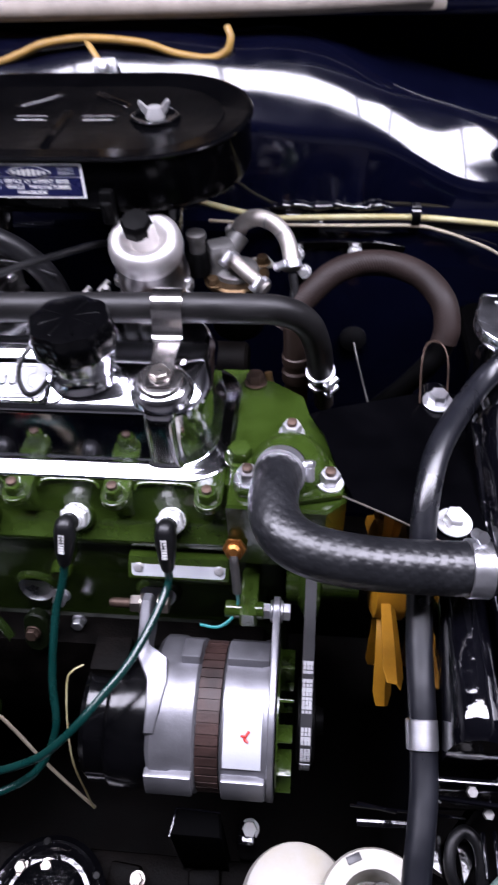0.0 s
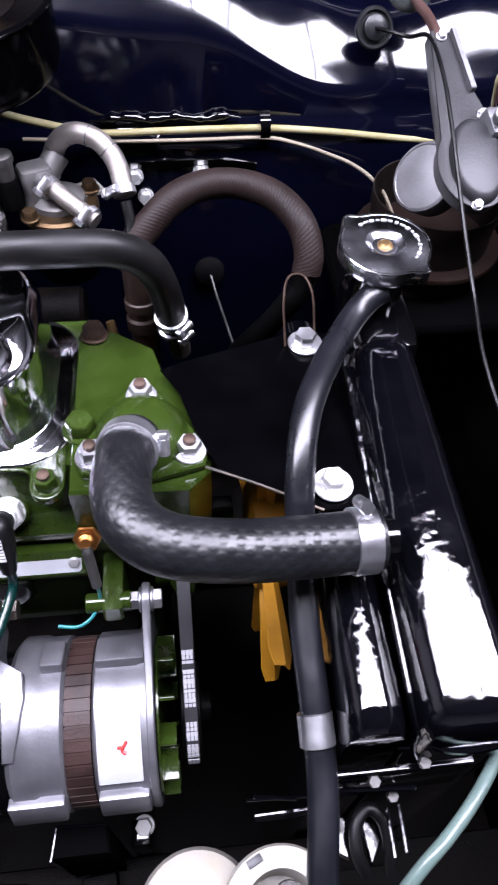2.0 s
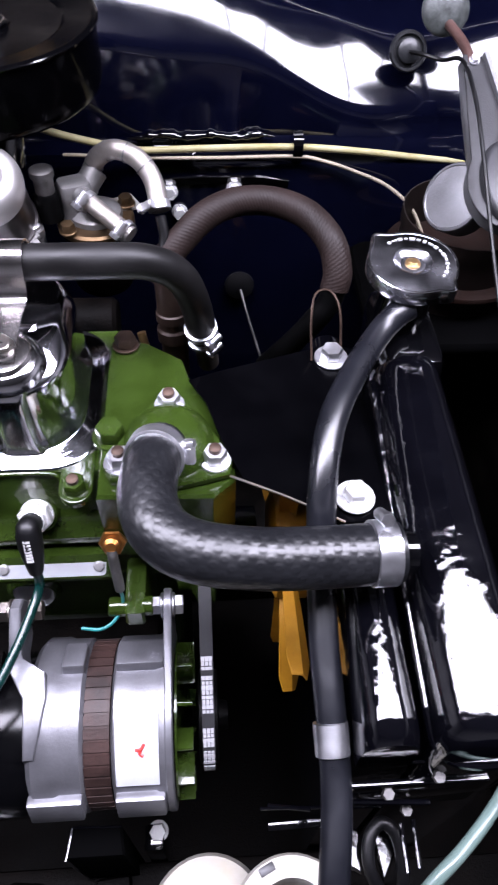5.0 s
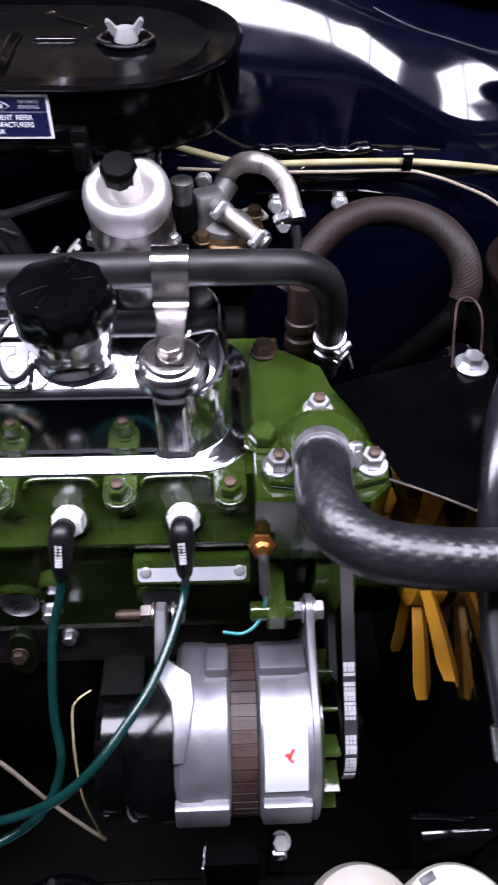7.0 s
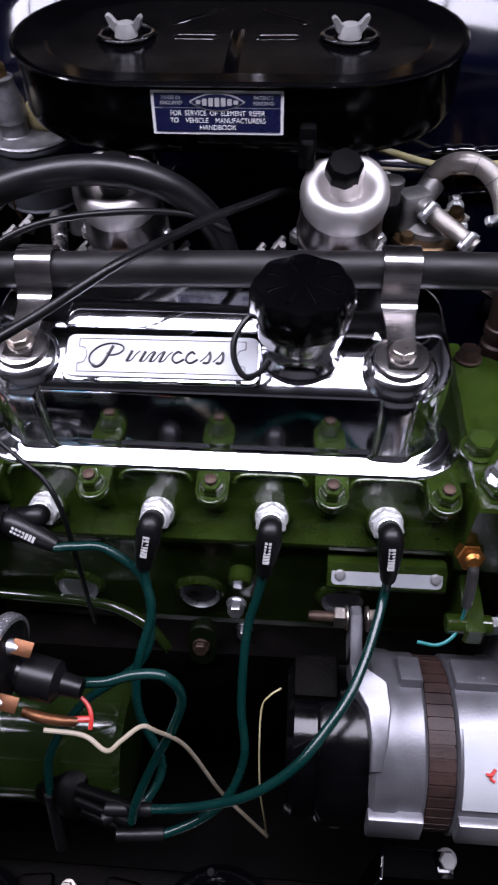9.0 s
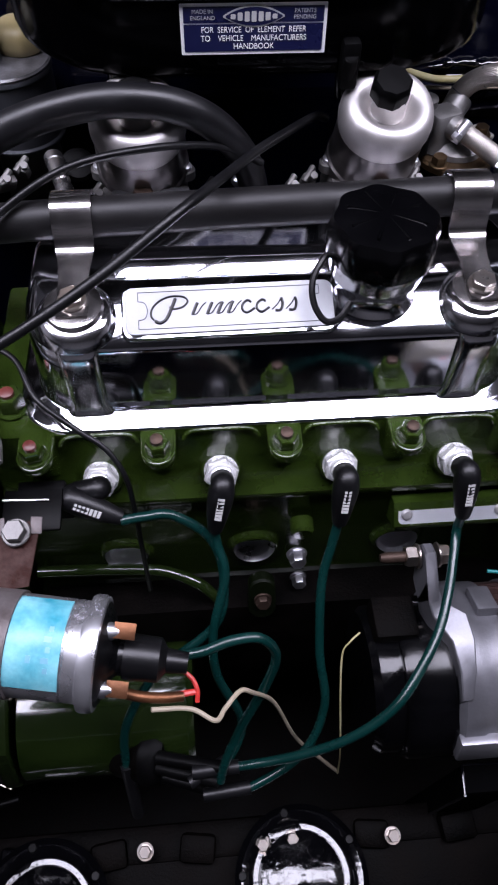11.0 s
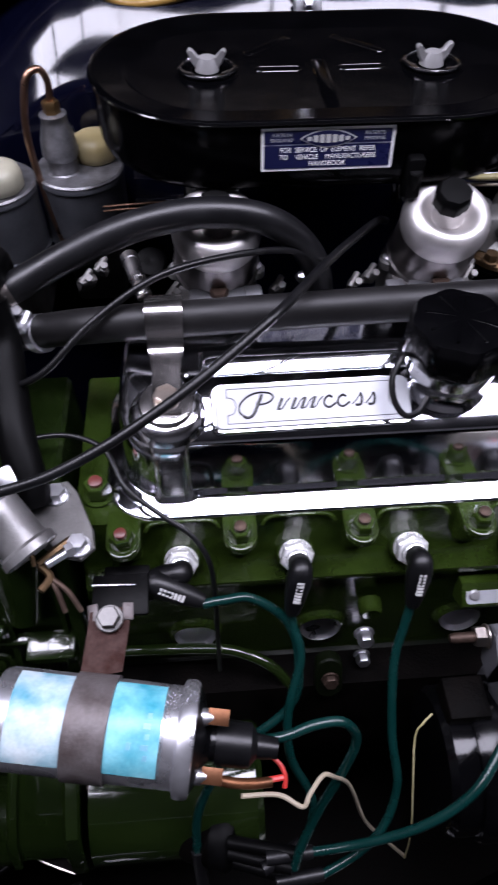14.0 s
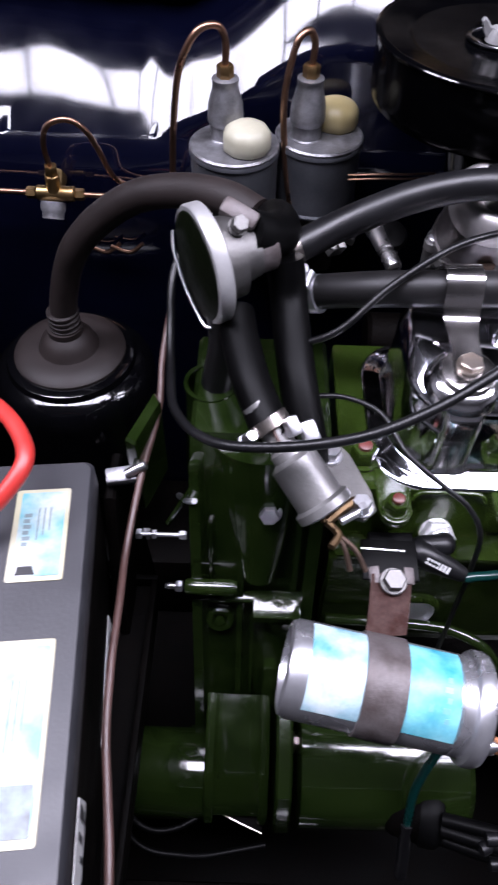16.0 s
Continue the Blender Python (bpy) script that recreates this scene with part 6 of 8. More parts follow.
for x in (-0.083, 0.083):
    bm = lathe(mesh(), (x, 0.288, 1.0030), (0, 0, 1), [(0.0245, 0), (0.0240, 0.0012), (0.0205, 0.0020), (0.0110, 0.0016)], 8, 0.3)
    part("washer", bm, LID, ac)
    bm = lathe(mesh(), (x, 0.288, 1.0046), (0, 0, 1), [(0.0212, 0), (0.0216, 0.0016), (0.0208, 0.0020), (0.0150, 0.0004), (0.0080, -0.0004)], 40)
    part("lid_disc", bm, BLACK, ac, "dished gloss black disc under the wing nut")
    line = [(x + 0.0196 * math.cos(radians(a)), 0.288 + 0.0196 * math.sin(radians(a)), 1.0066) for a in range(0, 361, 15)]
    part("disc_ring", tube(mesh(), line, 0.0010, 8, 2), HAZY, ac, "bright ring")
    bm = mesh()
    lathe(bm, (x, 0.288, 1.0044), (0, 0, 1), [(0.0088, 0), (0.0082, 0.003), (0.0066, 0.0070), (0.0058, 0.0090), (0.003, 0.0092)], 24)
    for s in (-1, 1):
        slab(bm, [(s * 0.001, 0.0015), (s * 0.0072, 0.0010), (s * 0.0112, 0.0058), (s * 0.0140, 0.0128), (s * 0.0128, 0.0146), (s * 0.0108, 0.0140), (s * 0.0062, 0.0092), (s * 0.001, 0.0088)], -0.0024, 0.0024, 0.0008, Matrix.Translation((x, 0.288, 1.0046)) @ Matrix.Rotation(radians(8 if x > 0 else -5), 4, "Z") @ Matrix.Rotation(radians(90), 4, "X"))
    part("wing_nut", bm, NUT_ALLOY, ac, "bare bright wing nut")
for pts, r in (([(-0.043, 0.288, 1.0035), (-0.018, 0.288, 1.0033)], 0.0042), ([(0.018, 0.288, 1.0033), (0.043, 0.288, 1.0035)], 0.0042), ([(0.0, 0.300, 1.0035), (0.0, 0.226, 1.0035)], 0.0045), ([(-0.050, 0.318, 1.0033), (-0.020, 0.345, 1.0033)], 0.0038), ([(0.050, 0.318, 1.0033), (0.020, 0.345, 1.0033)], 0.0038)):
    a, b = Vector(pts[0]), Vector(pts[1])
    d = (b - a).normalized()
    s = Vector((-d.y, d.x, 0))
    out = [a + d * (-r * math.cos(radians(t))) + s * (r * math.sin(radians(t))) for t in range(-90, 91, 18)] + [b + d * (r * math.cos(radians(t))) - s * (r * math.sin(radians(t))) for t in range(-90, 91, 18)]
    bm = mesh()
    c = (a + b) / 2
    loft(bm, [[p + Vector((0, 0, -0.004)) for p in out], [p + Vector((0, 0, -0.0004)) for p in out], [c + (p - c) * 0.93 + s * (p - c).dot(s) * -0.12 + Vector((0, 0, 0.0008)) for p in out]])
    part("pressed_rib", bm, LID, ac)
    edge = [p + Vector((0, 0, 0.0001)) for p in out]
    part("rib_edge", tube(mesh(), edge + edge[:1], 0.0008, 8, 1), BLACK, ac)
for x in (-0.087, 0.087):
    bm = lathe(mesh(), (x, 0.318, 1.0025), (0, 0, 1), [(0.0055, 0), (0.0055, 0.002), (0.0040, 0.0026), (0.0036, 0.001), (0.0001, 0.001)], 20)
    part("pressed_dimple", bm, LID, ac)
# instruction label, white on dark blue
LB = Matrix.Translation((-0.0065, 0.1972, 0.9893)) @ Matrix.Rotation(radians(84), 4, "X")
bm = mesh()
slab(bm, rrect(-0.0445, 0.0445, -0.0140, 0.0140, 0.0006), 0.0, 0.0006, 0, LB)
lab = part("instruction_label", bm, WHITE_ENAMEL, ac, "dark blue instruction label with white lettering")
bm = mesh()
slab(bm, rrect(-0.0425, 0.0425, -0.0122, 0.0028, 0.0005), 0.0004, 0.0009, 0, LB)
part("label_panel", bm, LABEL_BLUE, lab)
bm = mesh()
slab(bm, rrect(-0.0425, 0.0425, 0.0036, 0.0122, 0.0005), 0.0004, 0.0009, 0, LB)
part("label_panel", bm, LABEL_BLUE, lab)
FW = LB @ Matrix.Translation((0, 0, 0.0010))
words("lettering", "FOR  SERVICE  OF  ELEMENT  REFER", 0.0046, FW @ Matrix.Translation((0, -0.0003, 0)), WHITE_ENAMEL, lab, 0.88)
words("lettering", "TO    VEHICLE    MANUFACTURERS", 0.0046, FW @ Matrix.Translation((0, -0.0050, 0)), WHITE_ENAMEL, lab, 0.90)
words("lettering", "HANDBOOK", 0.0046, FW @ Matrix.Translation((0, -0.0095, 0)), WHITE_ENAMEL, lab, 0.95)
words("lettering", "MADE IN", 0.0032, FW @ Matrix.Translation((-0.031, 0.0096, 0)), PLATE, lab)
words("lettering", "ENGLAND", 0.0032, FW @ Matrix.Translation((-0.031, 0.0062, 0)), PLATE, lab)
words("lettering", "PATENTS", 0.0032, FW @ Matrix.Translation((0.031, 0.0096, 0)), PLATE, lab)
words("lettering", "PENDING", 0.0032, FW @ Matrix.Translation((0.031, 0.0062, 0)), PLATE, lab)
bm = mesh()
eye_shape = [(0.0185 * t, 0.0076 + s * (0.0055 * (1 - t * t) + 0.0004)) for s, ts in ((1, [k / 10 for k in range(-10, 11)]), (-1, [k / 10 for k in range(10, -11, -1)])) for t in ts]
slab(bm, [(x, y - 0.0006) for x, y in eye_shape], 0.0007, 0.0012, 0, LB)
badge = part("badge_shape", bm, LABEL, lab)
bm = mesh()
slab(bm, [(x * 0.93, (y - 0.0076) * 0.84 + 0.0070) for x, y in eye_shape], 0.0009, 0.0015, 0, LB)
badge_in = part("badge_field", bm, LABEL_BLUE, badge)
for k in range(7):
    bm = mesh()
    h = 0.0056 - 0.00034 * (k - 3) ** 2
    x = -0.0126 + 0.0042 * k
    slab(bm, rrect(x - 0.0015, x + 0.0015, 0.0070 - h / 2, 0.0070 + h / 2, 0.0006), 0.0014, 0.0018, 0, LB)
    part("badge_bar", bm, LABEL, badge_in)
bm = mesh()
box(bm, (0.055, 0.196, 0.968), (0.012, 0.012, 0.030), 0.003)
rod(bm, (0.055, 0.196, 0.955), (0.055, 0.190, 0.975), 0.0045, 12, 0.001)
part("stay", bm, SATIN, ac)

# ---- carburettors ----
def carburettor(x, y):
    cb = thing("carburettor", (x, y, 0.80), "cast alloy carburettor with polished domed dashpot", "carburettor", "twin carburettors")
    lean = Vector((0.02, -0.36, 0.933)).normalized()
    base = Vector((x, y + 0.0075, 0.8785))
    b = lathe(mesh(), base, lean, [(0.033, 0.014), (0.033, 0.0225), (0.0316, 0.024), (0.0312, 0.044), (0.0306, 0.0535)], 48)
    part("bell", b, BRUSHED, cb, "dark brushed steel bell")
    b = lathe(mesh(), base, lean, [(0.0290, 0.0480), (0.0294, 0.0500), (0.0312, 0.0545), (0.0322, 0.0600), (0.0320, 0.0650), (0.0310, 0.0692), (0.0290, 0.0728), (0.0262, 0.0752), (0.0230, 0.0760), (0.0200, 0.0750), (0.0172, 0.0728), (0.0146, 0.0700), (0.0126, 0.0680), (0.0100, 0.0672)], 56)
    part("dashpot", b, DOME, cb, "satin alloy dome")
    b = lathe(mesh(), base + lean * 0.066, lean, [(0.0125, 0.0), (0.0112, 0.004), (0.0108, 0.010 if x < 0 else 0.024)], 24)
    part("damper_tube", b, DOME, cb)
    k = 1.0 if x > 0 else 0.6
    b = lathe(mesh(), base + lean * (0.0800 if x > 0 else 0.0745) + Vector((-0.003 if x > 0 else 0, 0 if x > 0 else 0.010, 0)), lean, [(0.0108, 0), (0.0130, 0.002 * k), (0.0134, 0.008 * k), (0.0130, 0.0125 * k), (0.0112, 0.0150 * k), (0.0001, 0.0155 * k)], 8)
    part("damper_cap", b, SATIN, cb, "black hexagonal damper cap")
    b = mesh()
    box(b, (x, y - 0.004, 0.856), (0.062, 0.062, 0.068), 0.006)
    box(b, (x, y - 0.038, 0.842), (0.060, 0.012, 0.052), 0.003)
    part("body", b, ALU_DULL, cb)
    for sx, sy in ((0.030, 0.0), (-0.030, 0.004), (0.0, 0.033)):
        b = lathe(mesh(), (x + sx, y + sy - 0.004, 0.888), (0, 0, 1), [(0.0075, 0), (0.0075, 0.006), (0.006, 0.0065)], 14)
        ear = part("ear", b, ALU_DULL, cb)
        b = lathe(mesh(), (x + sx, y + sy - 0.004, 0.8945), (0, 0, 1), [(0.0052, 0), (0.0052, 0.0025), (0.004, 0.0034), (0.0001, 0.0034)], 14)
        part("screw", b, ZINC, ear)
    b = mesh()
    rod(b, (x, y + 0.045, 0.915), (x, y + 0.075, 0.956), 0.022, 24)
    part("intake_elbow", b, BLACK, cb)
    b = box(mesh(), (x, y - 0.034, 0.8925), (0.042, 0.013, 0.004), 0.001, (6, 0, 0))
    part("flange_plate", b, PALE_ALLOY, cb)
    sx = -0.031 if x > 0 else 0.026
    part("stop_block", box(mesh(), (x + sx, y - 0.030, 0.888), (0.014, 0.012, 0.012), 0.0015, (10, 0, 5)), PALE_ALLOY, cb)
    b = mesh()
    hexnut(b, (x + 0.001, y - 0.036, 0.8945), (0, -0.1, 1), 0.012, 0.006)
    part("flange_nut", b, COPPER_NUT, cb)
    b = mesh()
    box(b, (x + 0.005, y - 0.052, 0.852), (0.052, 0.018, 0.012), 0.002)
    for k in range(3):
        box(b, (x - 0.018 + 0.022 * k, y - 0.056, 0.866), (0.009, 0.010, 0.020), 0.001)
    rod(b, (x - 0.04, y - 0.058, 0.873), (x + 0.045, y - 0.058, 0.873), 0.0030, 10)
    part("linkage", b, ZINC, cb)
    b = mesh()
    hexnut(b, (x + 0.022, y - 0.062, 0.862), (0, -0.6, 0.8), 0.011, 0.008)
    hexnut(b, (x - 0.030, y - 0.062, 0.860), (0, -0.6, 0.8), 0.011, 0.008)
    part("nuts", b, COPPER_NUT, cb)
    return cb


right_carb = carburettor(0.082, 0.204)
bm = mesh()
lathe(bm, (0.121, 0.224, 0.888), (0, 0, 1), [(0.010, 0), (0.0098, 0.020), (0.0086, 0.023)], 20)
part("vent_tube", bm, SATIN, right_carb, "short black rubber vent tube")
bm = lathe(mesh(), (0.121, 0.224, 0.911), (0, 0, 1), [(0.0076, 0), (0.0076, 0.012), (0.0092, 0.013), (0.0090, 0.018), (0.007, 0.019)], 20)
part("vent_ferrule", bm, ALU_DULL, right_carb)
carburettor(-0.084, 0.204)
fl = thing("float_chamber", (0.155, 0.228, 0.83), "brass-flanged float chamber with alloy lid and fuel pipe", "float chamber")
# Brass bowl coloured near-black for the shade under the hose.
bm = lathe(mesh(), (0.155, 0.230, 0.822), (0, 0, 1), [(0.024, 0), (0.026, 0.004), (0.026, 0.050), (0.030, 0.053), (0.029, 0.056)], 32)
part("bowl", bm, BAY_BLACK, fl)
bm = lathe(mesh(), (0.155, 0.230, 0.878), (0, 0, 1), [(0.029, 0), (0.0312, 0.001), (0.0312, 0.005), (0.029, 0.0068)], 36)
part("flange", bm, OLD_BRASS, fl, "dull brass flange ring")
bm = mesh()
lathe(bm, (0.155, 0.232, 0.885), (0, 0, 1), [(0.022, 0), (0.021, 0.004), (0.015, 0.008), (0.0001, 0.010)], 28)
LB = Matrix.Translation((0.1435, 0.236, 0.886)) @ Matrix.Rotation(radians(22), 4, "Z")
loft(bm, [[LB @ Vector((px + sh, py + 0.3 * sh, z)) for px, py in rrect(-w, w, -d, d, r, 5)] for w, d, r, z, sh in ((0.0165, 0.0150, 0.010, 0.0, 0.0), (0.0142, 0.0125, 0.008, 0.006, -0.001), (0.0130, 0.0110, 0.005, 0.014, -0.002), (0.0126, 0.0104, 0.004, 0.024, -0.003), (0.0112, 0.0090, 0.004, 0.0275, -0.003), (0.0080, 0.0060, 0.003, 0.0285, -0.003))])
rod(bm, (0.143, 0.238, 0.897), (0.158, 0.252, 0.913), 0.0098, 20, 0.001)
rod(bm, (0.143, 0.232, 0.905), (0.155, 0.219, 0.903), 0.0085, 20, 0.001)
part("lid", bm, CAST_GREY, fl)
fastener(fl, (0.136, 0.207, 0.886), (0, 0, 1), 0.010, 0.006, 0.007, nut=OLD_BRASS)
fastener(fl, (0.179, 0.245, 0.886), (0, 0, 1), 0.010, 0.006, 0.008, nut=OLD_BRASS)
bm = box(mesh(), (0.176, 0.248, 0.884), (0.024, 0.020, 0.004), 0.001, (0, 0, 30))
part("tab", bm, WHITE, fl)
bm = mapped_tube(mesh(), [(0.150, 0.246, 0.897), (0.154, 0.252, 0.912), (0.163, 0.250, 0.926), (0.177, 0.243, 0.934), (0.193, 0.237, 0.930), (0.204, 0.226, 0.919), (0.209, 0.208, 0.903)], 0.0076, 20)
fh = solo("fuel_hose", bm, BRAID, "looped braided steel fuel hose", "hose", at=(0.18, 0.24, 0.895))
bm = mapped_tube(mesh(), [(0.149, 0.224, 0.906), (0.166, 0.209, 0.900), (0.186, 0.194, 0.891)], 0.0068, 20)
part("short_length", bm, BRAID, fh)
for q, d in (((0.1565, 0.2520, 0.9165), (0.5, 0.15, 0.85)), ((0.170, 0.2472, 0.9310), (0.8, -0.4, 0.45)), ((0.1850, 0.2402, 0.9330), (0.9, -0.38, -0.15)), ((0.1985, 0.2325, 0.9255), (0.62, -0.50, -0.6))):
    a = Vector(d).normalized()
    bm = lathe(mesh(), Vector(q) - a * 0.0006, a, [(0.0070, 0), (0.0080, 0.0002), (0.0080, 0.0010), (0.0070, 0.0012)], 24)
    part("wire_band", bm, GREY_CAN, fh)
clamp_band(fh, (0.208, 0.210, 0.906), (0.2, -0.7, -0.65), 0.0080, 0.007, (-0.6, -0.3, 0.5))
clamp_band(fh, (0.153, 0.220, 0.904), (0.7, -0.6, -0.3), 0.0075, 0.006, (-0.3, -0.5, 0.6))
clamp_band(fh, (0.182, 0.197, 0.893), (0.7, -0.6, -0.3), 0.0075, 0.006, (-0.3, -0.5, 0.6))
bm = mesh()
tube(bm, [(0.209, 0.206, 0.900), (0.211, 0.195, 0.885), (0.205, 0.178, 0.865)], 0.0042, 10)
part("pipe_end", bm, RUBBER, fh)

mani = thing("inlet_manifold", (0.0, 0.165, 0.80), "near-black inlet manifold behind the rocker cover", "manifold")
bm = mesh()
rod(bm, (-0.16, 0.170, 0.825), (0.17, 0.170, 0.825), 0.020, 20, 0.003)
for x in (-0.083, 0.0, 0.083):
    box(bm, (x, 0.160, 0.82), (0.05, 0.055, 0.045), 0.006)
part("casting", bm, BAY_BLACK, mani)
bm = mesh()
rod(bm, (-0.15, 0.192, 0.868), (0.14, 0.192, 0.868), 0.0028, 10)
for x in (-0.055, -0.02, 0.02, 0.05):
    box(bm, (x, 0.190, 0.866), (0.008, 0.010, 0.016), 0.001)
part("throttle_shaft", bm, STEEL, mani)
bm = mesh()
for x in (-0.06, -0.035, 0.015, 0.04):
    box(bm, (x, 0.140, 0.855), (0.018, 0.018, 0.024), 0.002, (0, 0, 10))
part("linkage_blocks", bm, ZINC, mani)
# choke and throttle fittings between the carburettors
lk = thing("throttle_linkage", (-0.02, 0.215, 0.84), "bright steel throttle and choke linkage between carburettors", "linkage")
bm = lathe(mesh(), (-0.141, 0.198, 0.872), (-0.28, 0.95, 0.10), [(0.0060, 0), (0.0066, 0.002), (0.0066, 0.014), (0.0058, 0.015), (0.0058, 0.019), (0.0066, 0.020), (0.0066, 0.042), (0.0074, 0.043), (0.0074, 0.050), (0.0058, 0.052)], 20)
part("alloy_stub", bm, POLISHED, lk, "ribbed bright alloy tube")
bm = lathe(mesh(), (-0.138, 0.249, 0.868), (0.1, -0.5, 0.85), [(0.013, -0.01), (0.014, 0.0), (0.012, 0.003), (0.006, 0.004), (0.0001, 0.003)], 24)
part("choke_disc", bm, SATIN, lk)
for x, y, z, w, a in ((-0.038, 0.186, 0.884, 0.010, 20), (0.021, 0.186, 0.884, 0.008, -15), (0.036, 0.196, 0.884, 0.010, 8), (-0.187, 0.215, 0.876, 0.014, 35), (-0.176, 0.228, 0.878, 0.010, -20), (-0.118, 0.186, 0.882, 0.008, 10), (0.112, 0.190, 0.884, 0.008, -10)):
    bm = mesh()
    box(bm, (x, y, z), (w, 0.007, 0.011), 0.0015, (25, 10, a))
    rod(bm, (x - 0.004, y - 0.006, z + 0.003), (x + 0.004, y + 0.005, z + 0.008), 0.0026, 8, 0.0004)
    part("lever", bm, ALU_DULL, lk)
    hexnut(bm2 := mesh(), (x + 0.003, y - 0.004, z + 0.006), (0.1, -0.5, 0.8), 0.0055, 0.003)
    part("nut", bm2, ALU_DULL, lk)
bm = lathe(mesh(), (-0.015, 0.213, 0.874), (0, -0.4, 1), [(0.0001, -0.005), (0.0035, -0.0035), (0.005, 0.0), (0.0035, 0.0035), (0.0001, 0.005)], 16)
part("ball_joint", bm, ZINC, lk)
for dz in (0.0, 0.004):
    bm = tube(mesh(), [(-0.175, 0.288, 0.894 + dz), (-0.154, 0.28, 0.900 + dz), (-0.128, 0.28, 0.901 + dz), (-0.105, 0.283, 0.901 + dz)], 0.0010, 8)
    part("wire", bm, COPPER, lk)
hb = thing("heater_union", (0.205, 0.165, 0.78), "brown-red brass heater union behind the head", "pipe union")
bm = mesh()
lathe(bm, (0.216, 0.156, 0.780), (-0.02, 0.12, 1), [(0.011, 0), (0.011, 0.034), (0.0135, 0.036), (0.0135, 0.046), (0.0118, 0.048), (0.0118, 0.054), (0.0132, 0.055), (0.0132, 0.062), (0.0118, 0.063), (0.0118, 0.094)], 24)
part("body", bm, UNION, hb)
bm = tube(mesh(), [(0.190, 0.148, 0.833), (0.193, 0.143, 0.822), (0.199, 0.137, 0.812), (0.203, 0.135, 0.803)], 0.0035, 10)
part("nipple", bm, BRASS, hb)

# ---- brake and clutch reservoirs ----
def reservoir(x, y, tx, ty, cap_dx, cap_dy, cap_z, can, plastic, name):
    rv = thing("fluid_reservoir", (x, y, 0.80), name, "fluid reservoir", "fluid reservoirs")
    b = lathe(mesh(), (x, y, 0.842), (0, 0, 1), [(0.034, 0), (0.0392, 0.001), (0.0396, 0.003), (0.0380, 0.005), (0.0380, 0.056), (0.0392, 0.0575), (0.0392, 0.060), (0.0385, 0.0615)], 44)
    part("can", b, can, rv)
    b = lathe(mesh(), (x, y, 0.9035), (0, 0, 1), [(0.0388, 0), (0.0390, 0.0015), (0.0375, 0.003), (0.035, 0.0022), (0.0001, 0.0040)], 44)
    part("lid", b, SILVER, rv)
    b = lathe(mesh(), (x + tx, y + ty, 0.905), (0, 0, 1), [(0.0150, 0), (0.0150, 0.0015), (0.0134, 0.0025), (0.0130, 0.013), (0.0152, 0.016), (0.0154, 0.019), (0.0146, 0.030), (0.0112, 0.042), (0.0106, 0.047), (0.0112, 0.048), (0.0112, 0.050), (0.009, 0.051)], 28)
    part("switch_body", b, SILVER, rv, "silver stepped outlet turret")
    b = mesh()
    hexnut(b, (x + tx, y + ty, 0.9555), (0, 0, 1), 0.0125, 0.010)
    part("union_nut", b, BRASS, rv)
    b = mesh()
    rings = []
    for r, z in ((0.0188, 0), (0.0200, 0.0015), (0.0204, 0.006), (0.0202, 0.012), (0.0192, 0.0150), (0.0172, 0.0178), (0.0138, 0.0199), (0.0095, 0.0212), (0.005, 0.0218), (0.001, 0.0220)):
        rings.append([(x + cap_dx + r * (1 + 0.014 * math.cos(9 * a)) * math.cos(a), y + cap_dy + r * (1 + 0.014 * math.cos(9 * a)) * math.sin(a), cap_z + z) for a in [2 * math.pi * k / 54 for k in range(54)]])
    loft(b, rings)
    part("filler_cap", b, plastic, rv, "domed plastic filler cap")
    b = mesh()
    box(b, (x, y + 0.02, 0.80), (0.05, 0.06, 0.07), 0.006)
    part("cylinder_casting", b, ALU_DULL, rv)
    return Vector((x + tx, y + ty, 0.9655))


nl = reservoir(-0.2725, 0.3200, -0.008, 0.010, 0.011, -0.010, 0.9065, GREY_CAN, CREAM, "grey tin fluid reservoir with cream cap and copper pipe")
nr = reservoir(-0.1985, 0.3420, -0.012, -0.006, 0.014, 0.016, 0.9065, GREY_CAN, YELLOWED, "dark grey tin fluid reservoir with yellowed cap behind turret")
for n0, pts in ((nl, [(0.0, 0.001, 0.018), (-0.007, -0.002, 0.029), (-0.022, -0.010, 0.026), (-0.036, -0.010, 0.000), (-0.043, -0.008, -0.040), (-0.048, 0.0, -0.090), (-0.05, 0.01, -0.13)]), (nr, [(0.001, 0.001, 0.016), (-0.005, -0.002, 0.025), (-0.014, -0.010, 0.018), (-0.021, -0.014, -0.018), (-0.019, -0.016, -0.06), (-0.012, -0.022, -0.105), (-0.006, -0.026, -0.13)])):
    bm = tube(mesh(), [n0 - Vector((0, 0, 0.004))] + [n0 + Vector(p) for p in pts], 0.0029, 12)
    solo("brake_pipe", bm, COPPER, "bent copper brake pipe rising from the reservoir", "pipe", "copper brake pipes", at=n0)
tee = thing("brake_pipe_tee", (-0.449, 0.36, 0.805), "brass brake pipe junction on the bulkhead", "pipe junction")
bm = mesh()
rod(bm, (-0.465, 0.350, 0.834), (-0.428, 0.350, 0.8335), 0.0075, 16, 0.001)
rod(bm, (-0.448, 0.350, 0.834), (-0.446, 0.347, 0.856), 0.0068, 16, 0.001)
hexnut(bm, (-0.475, 0.350, 0.834), (1, 0, 0), 0.010, 0.009)
hexnut(bm, (-0.428, 0.350, 0.8335), (1, 0, 0), 0.010, 0.009)
hexnut(bm, (-0.446, 0.347, 0.855), (0.1, -0.1, 1), 0.011, 0.010)
rod(bm, (-0.449, 0.350, 0.834), (-0.450, 0.380, 0.836), 0.009, 16)
part("body", bm, BRASS, tee)
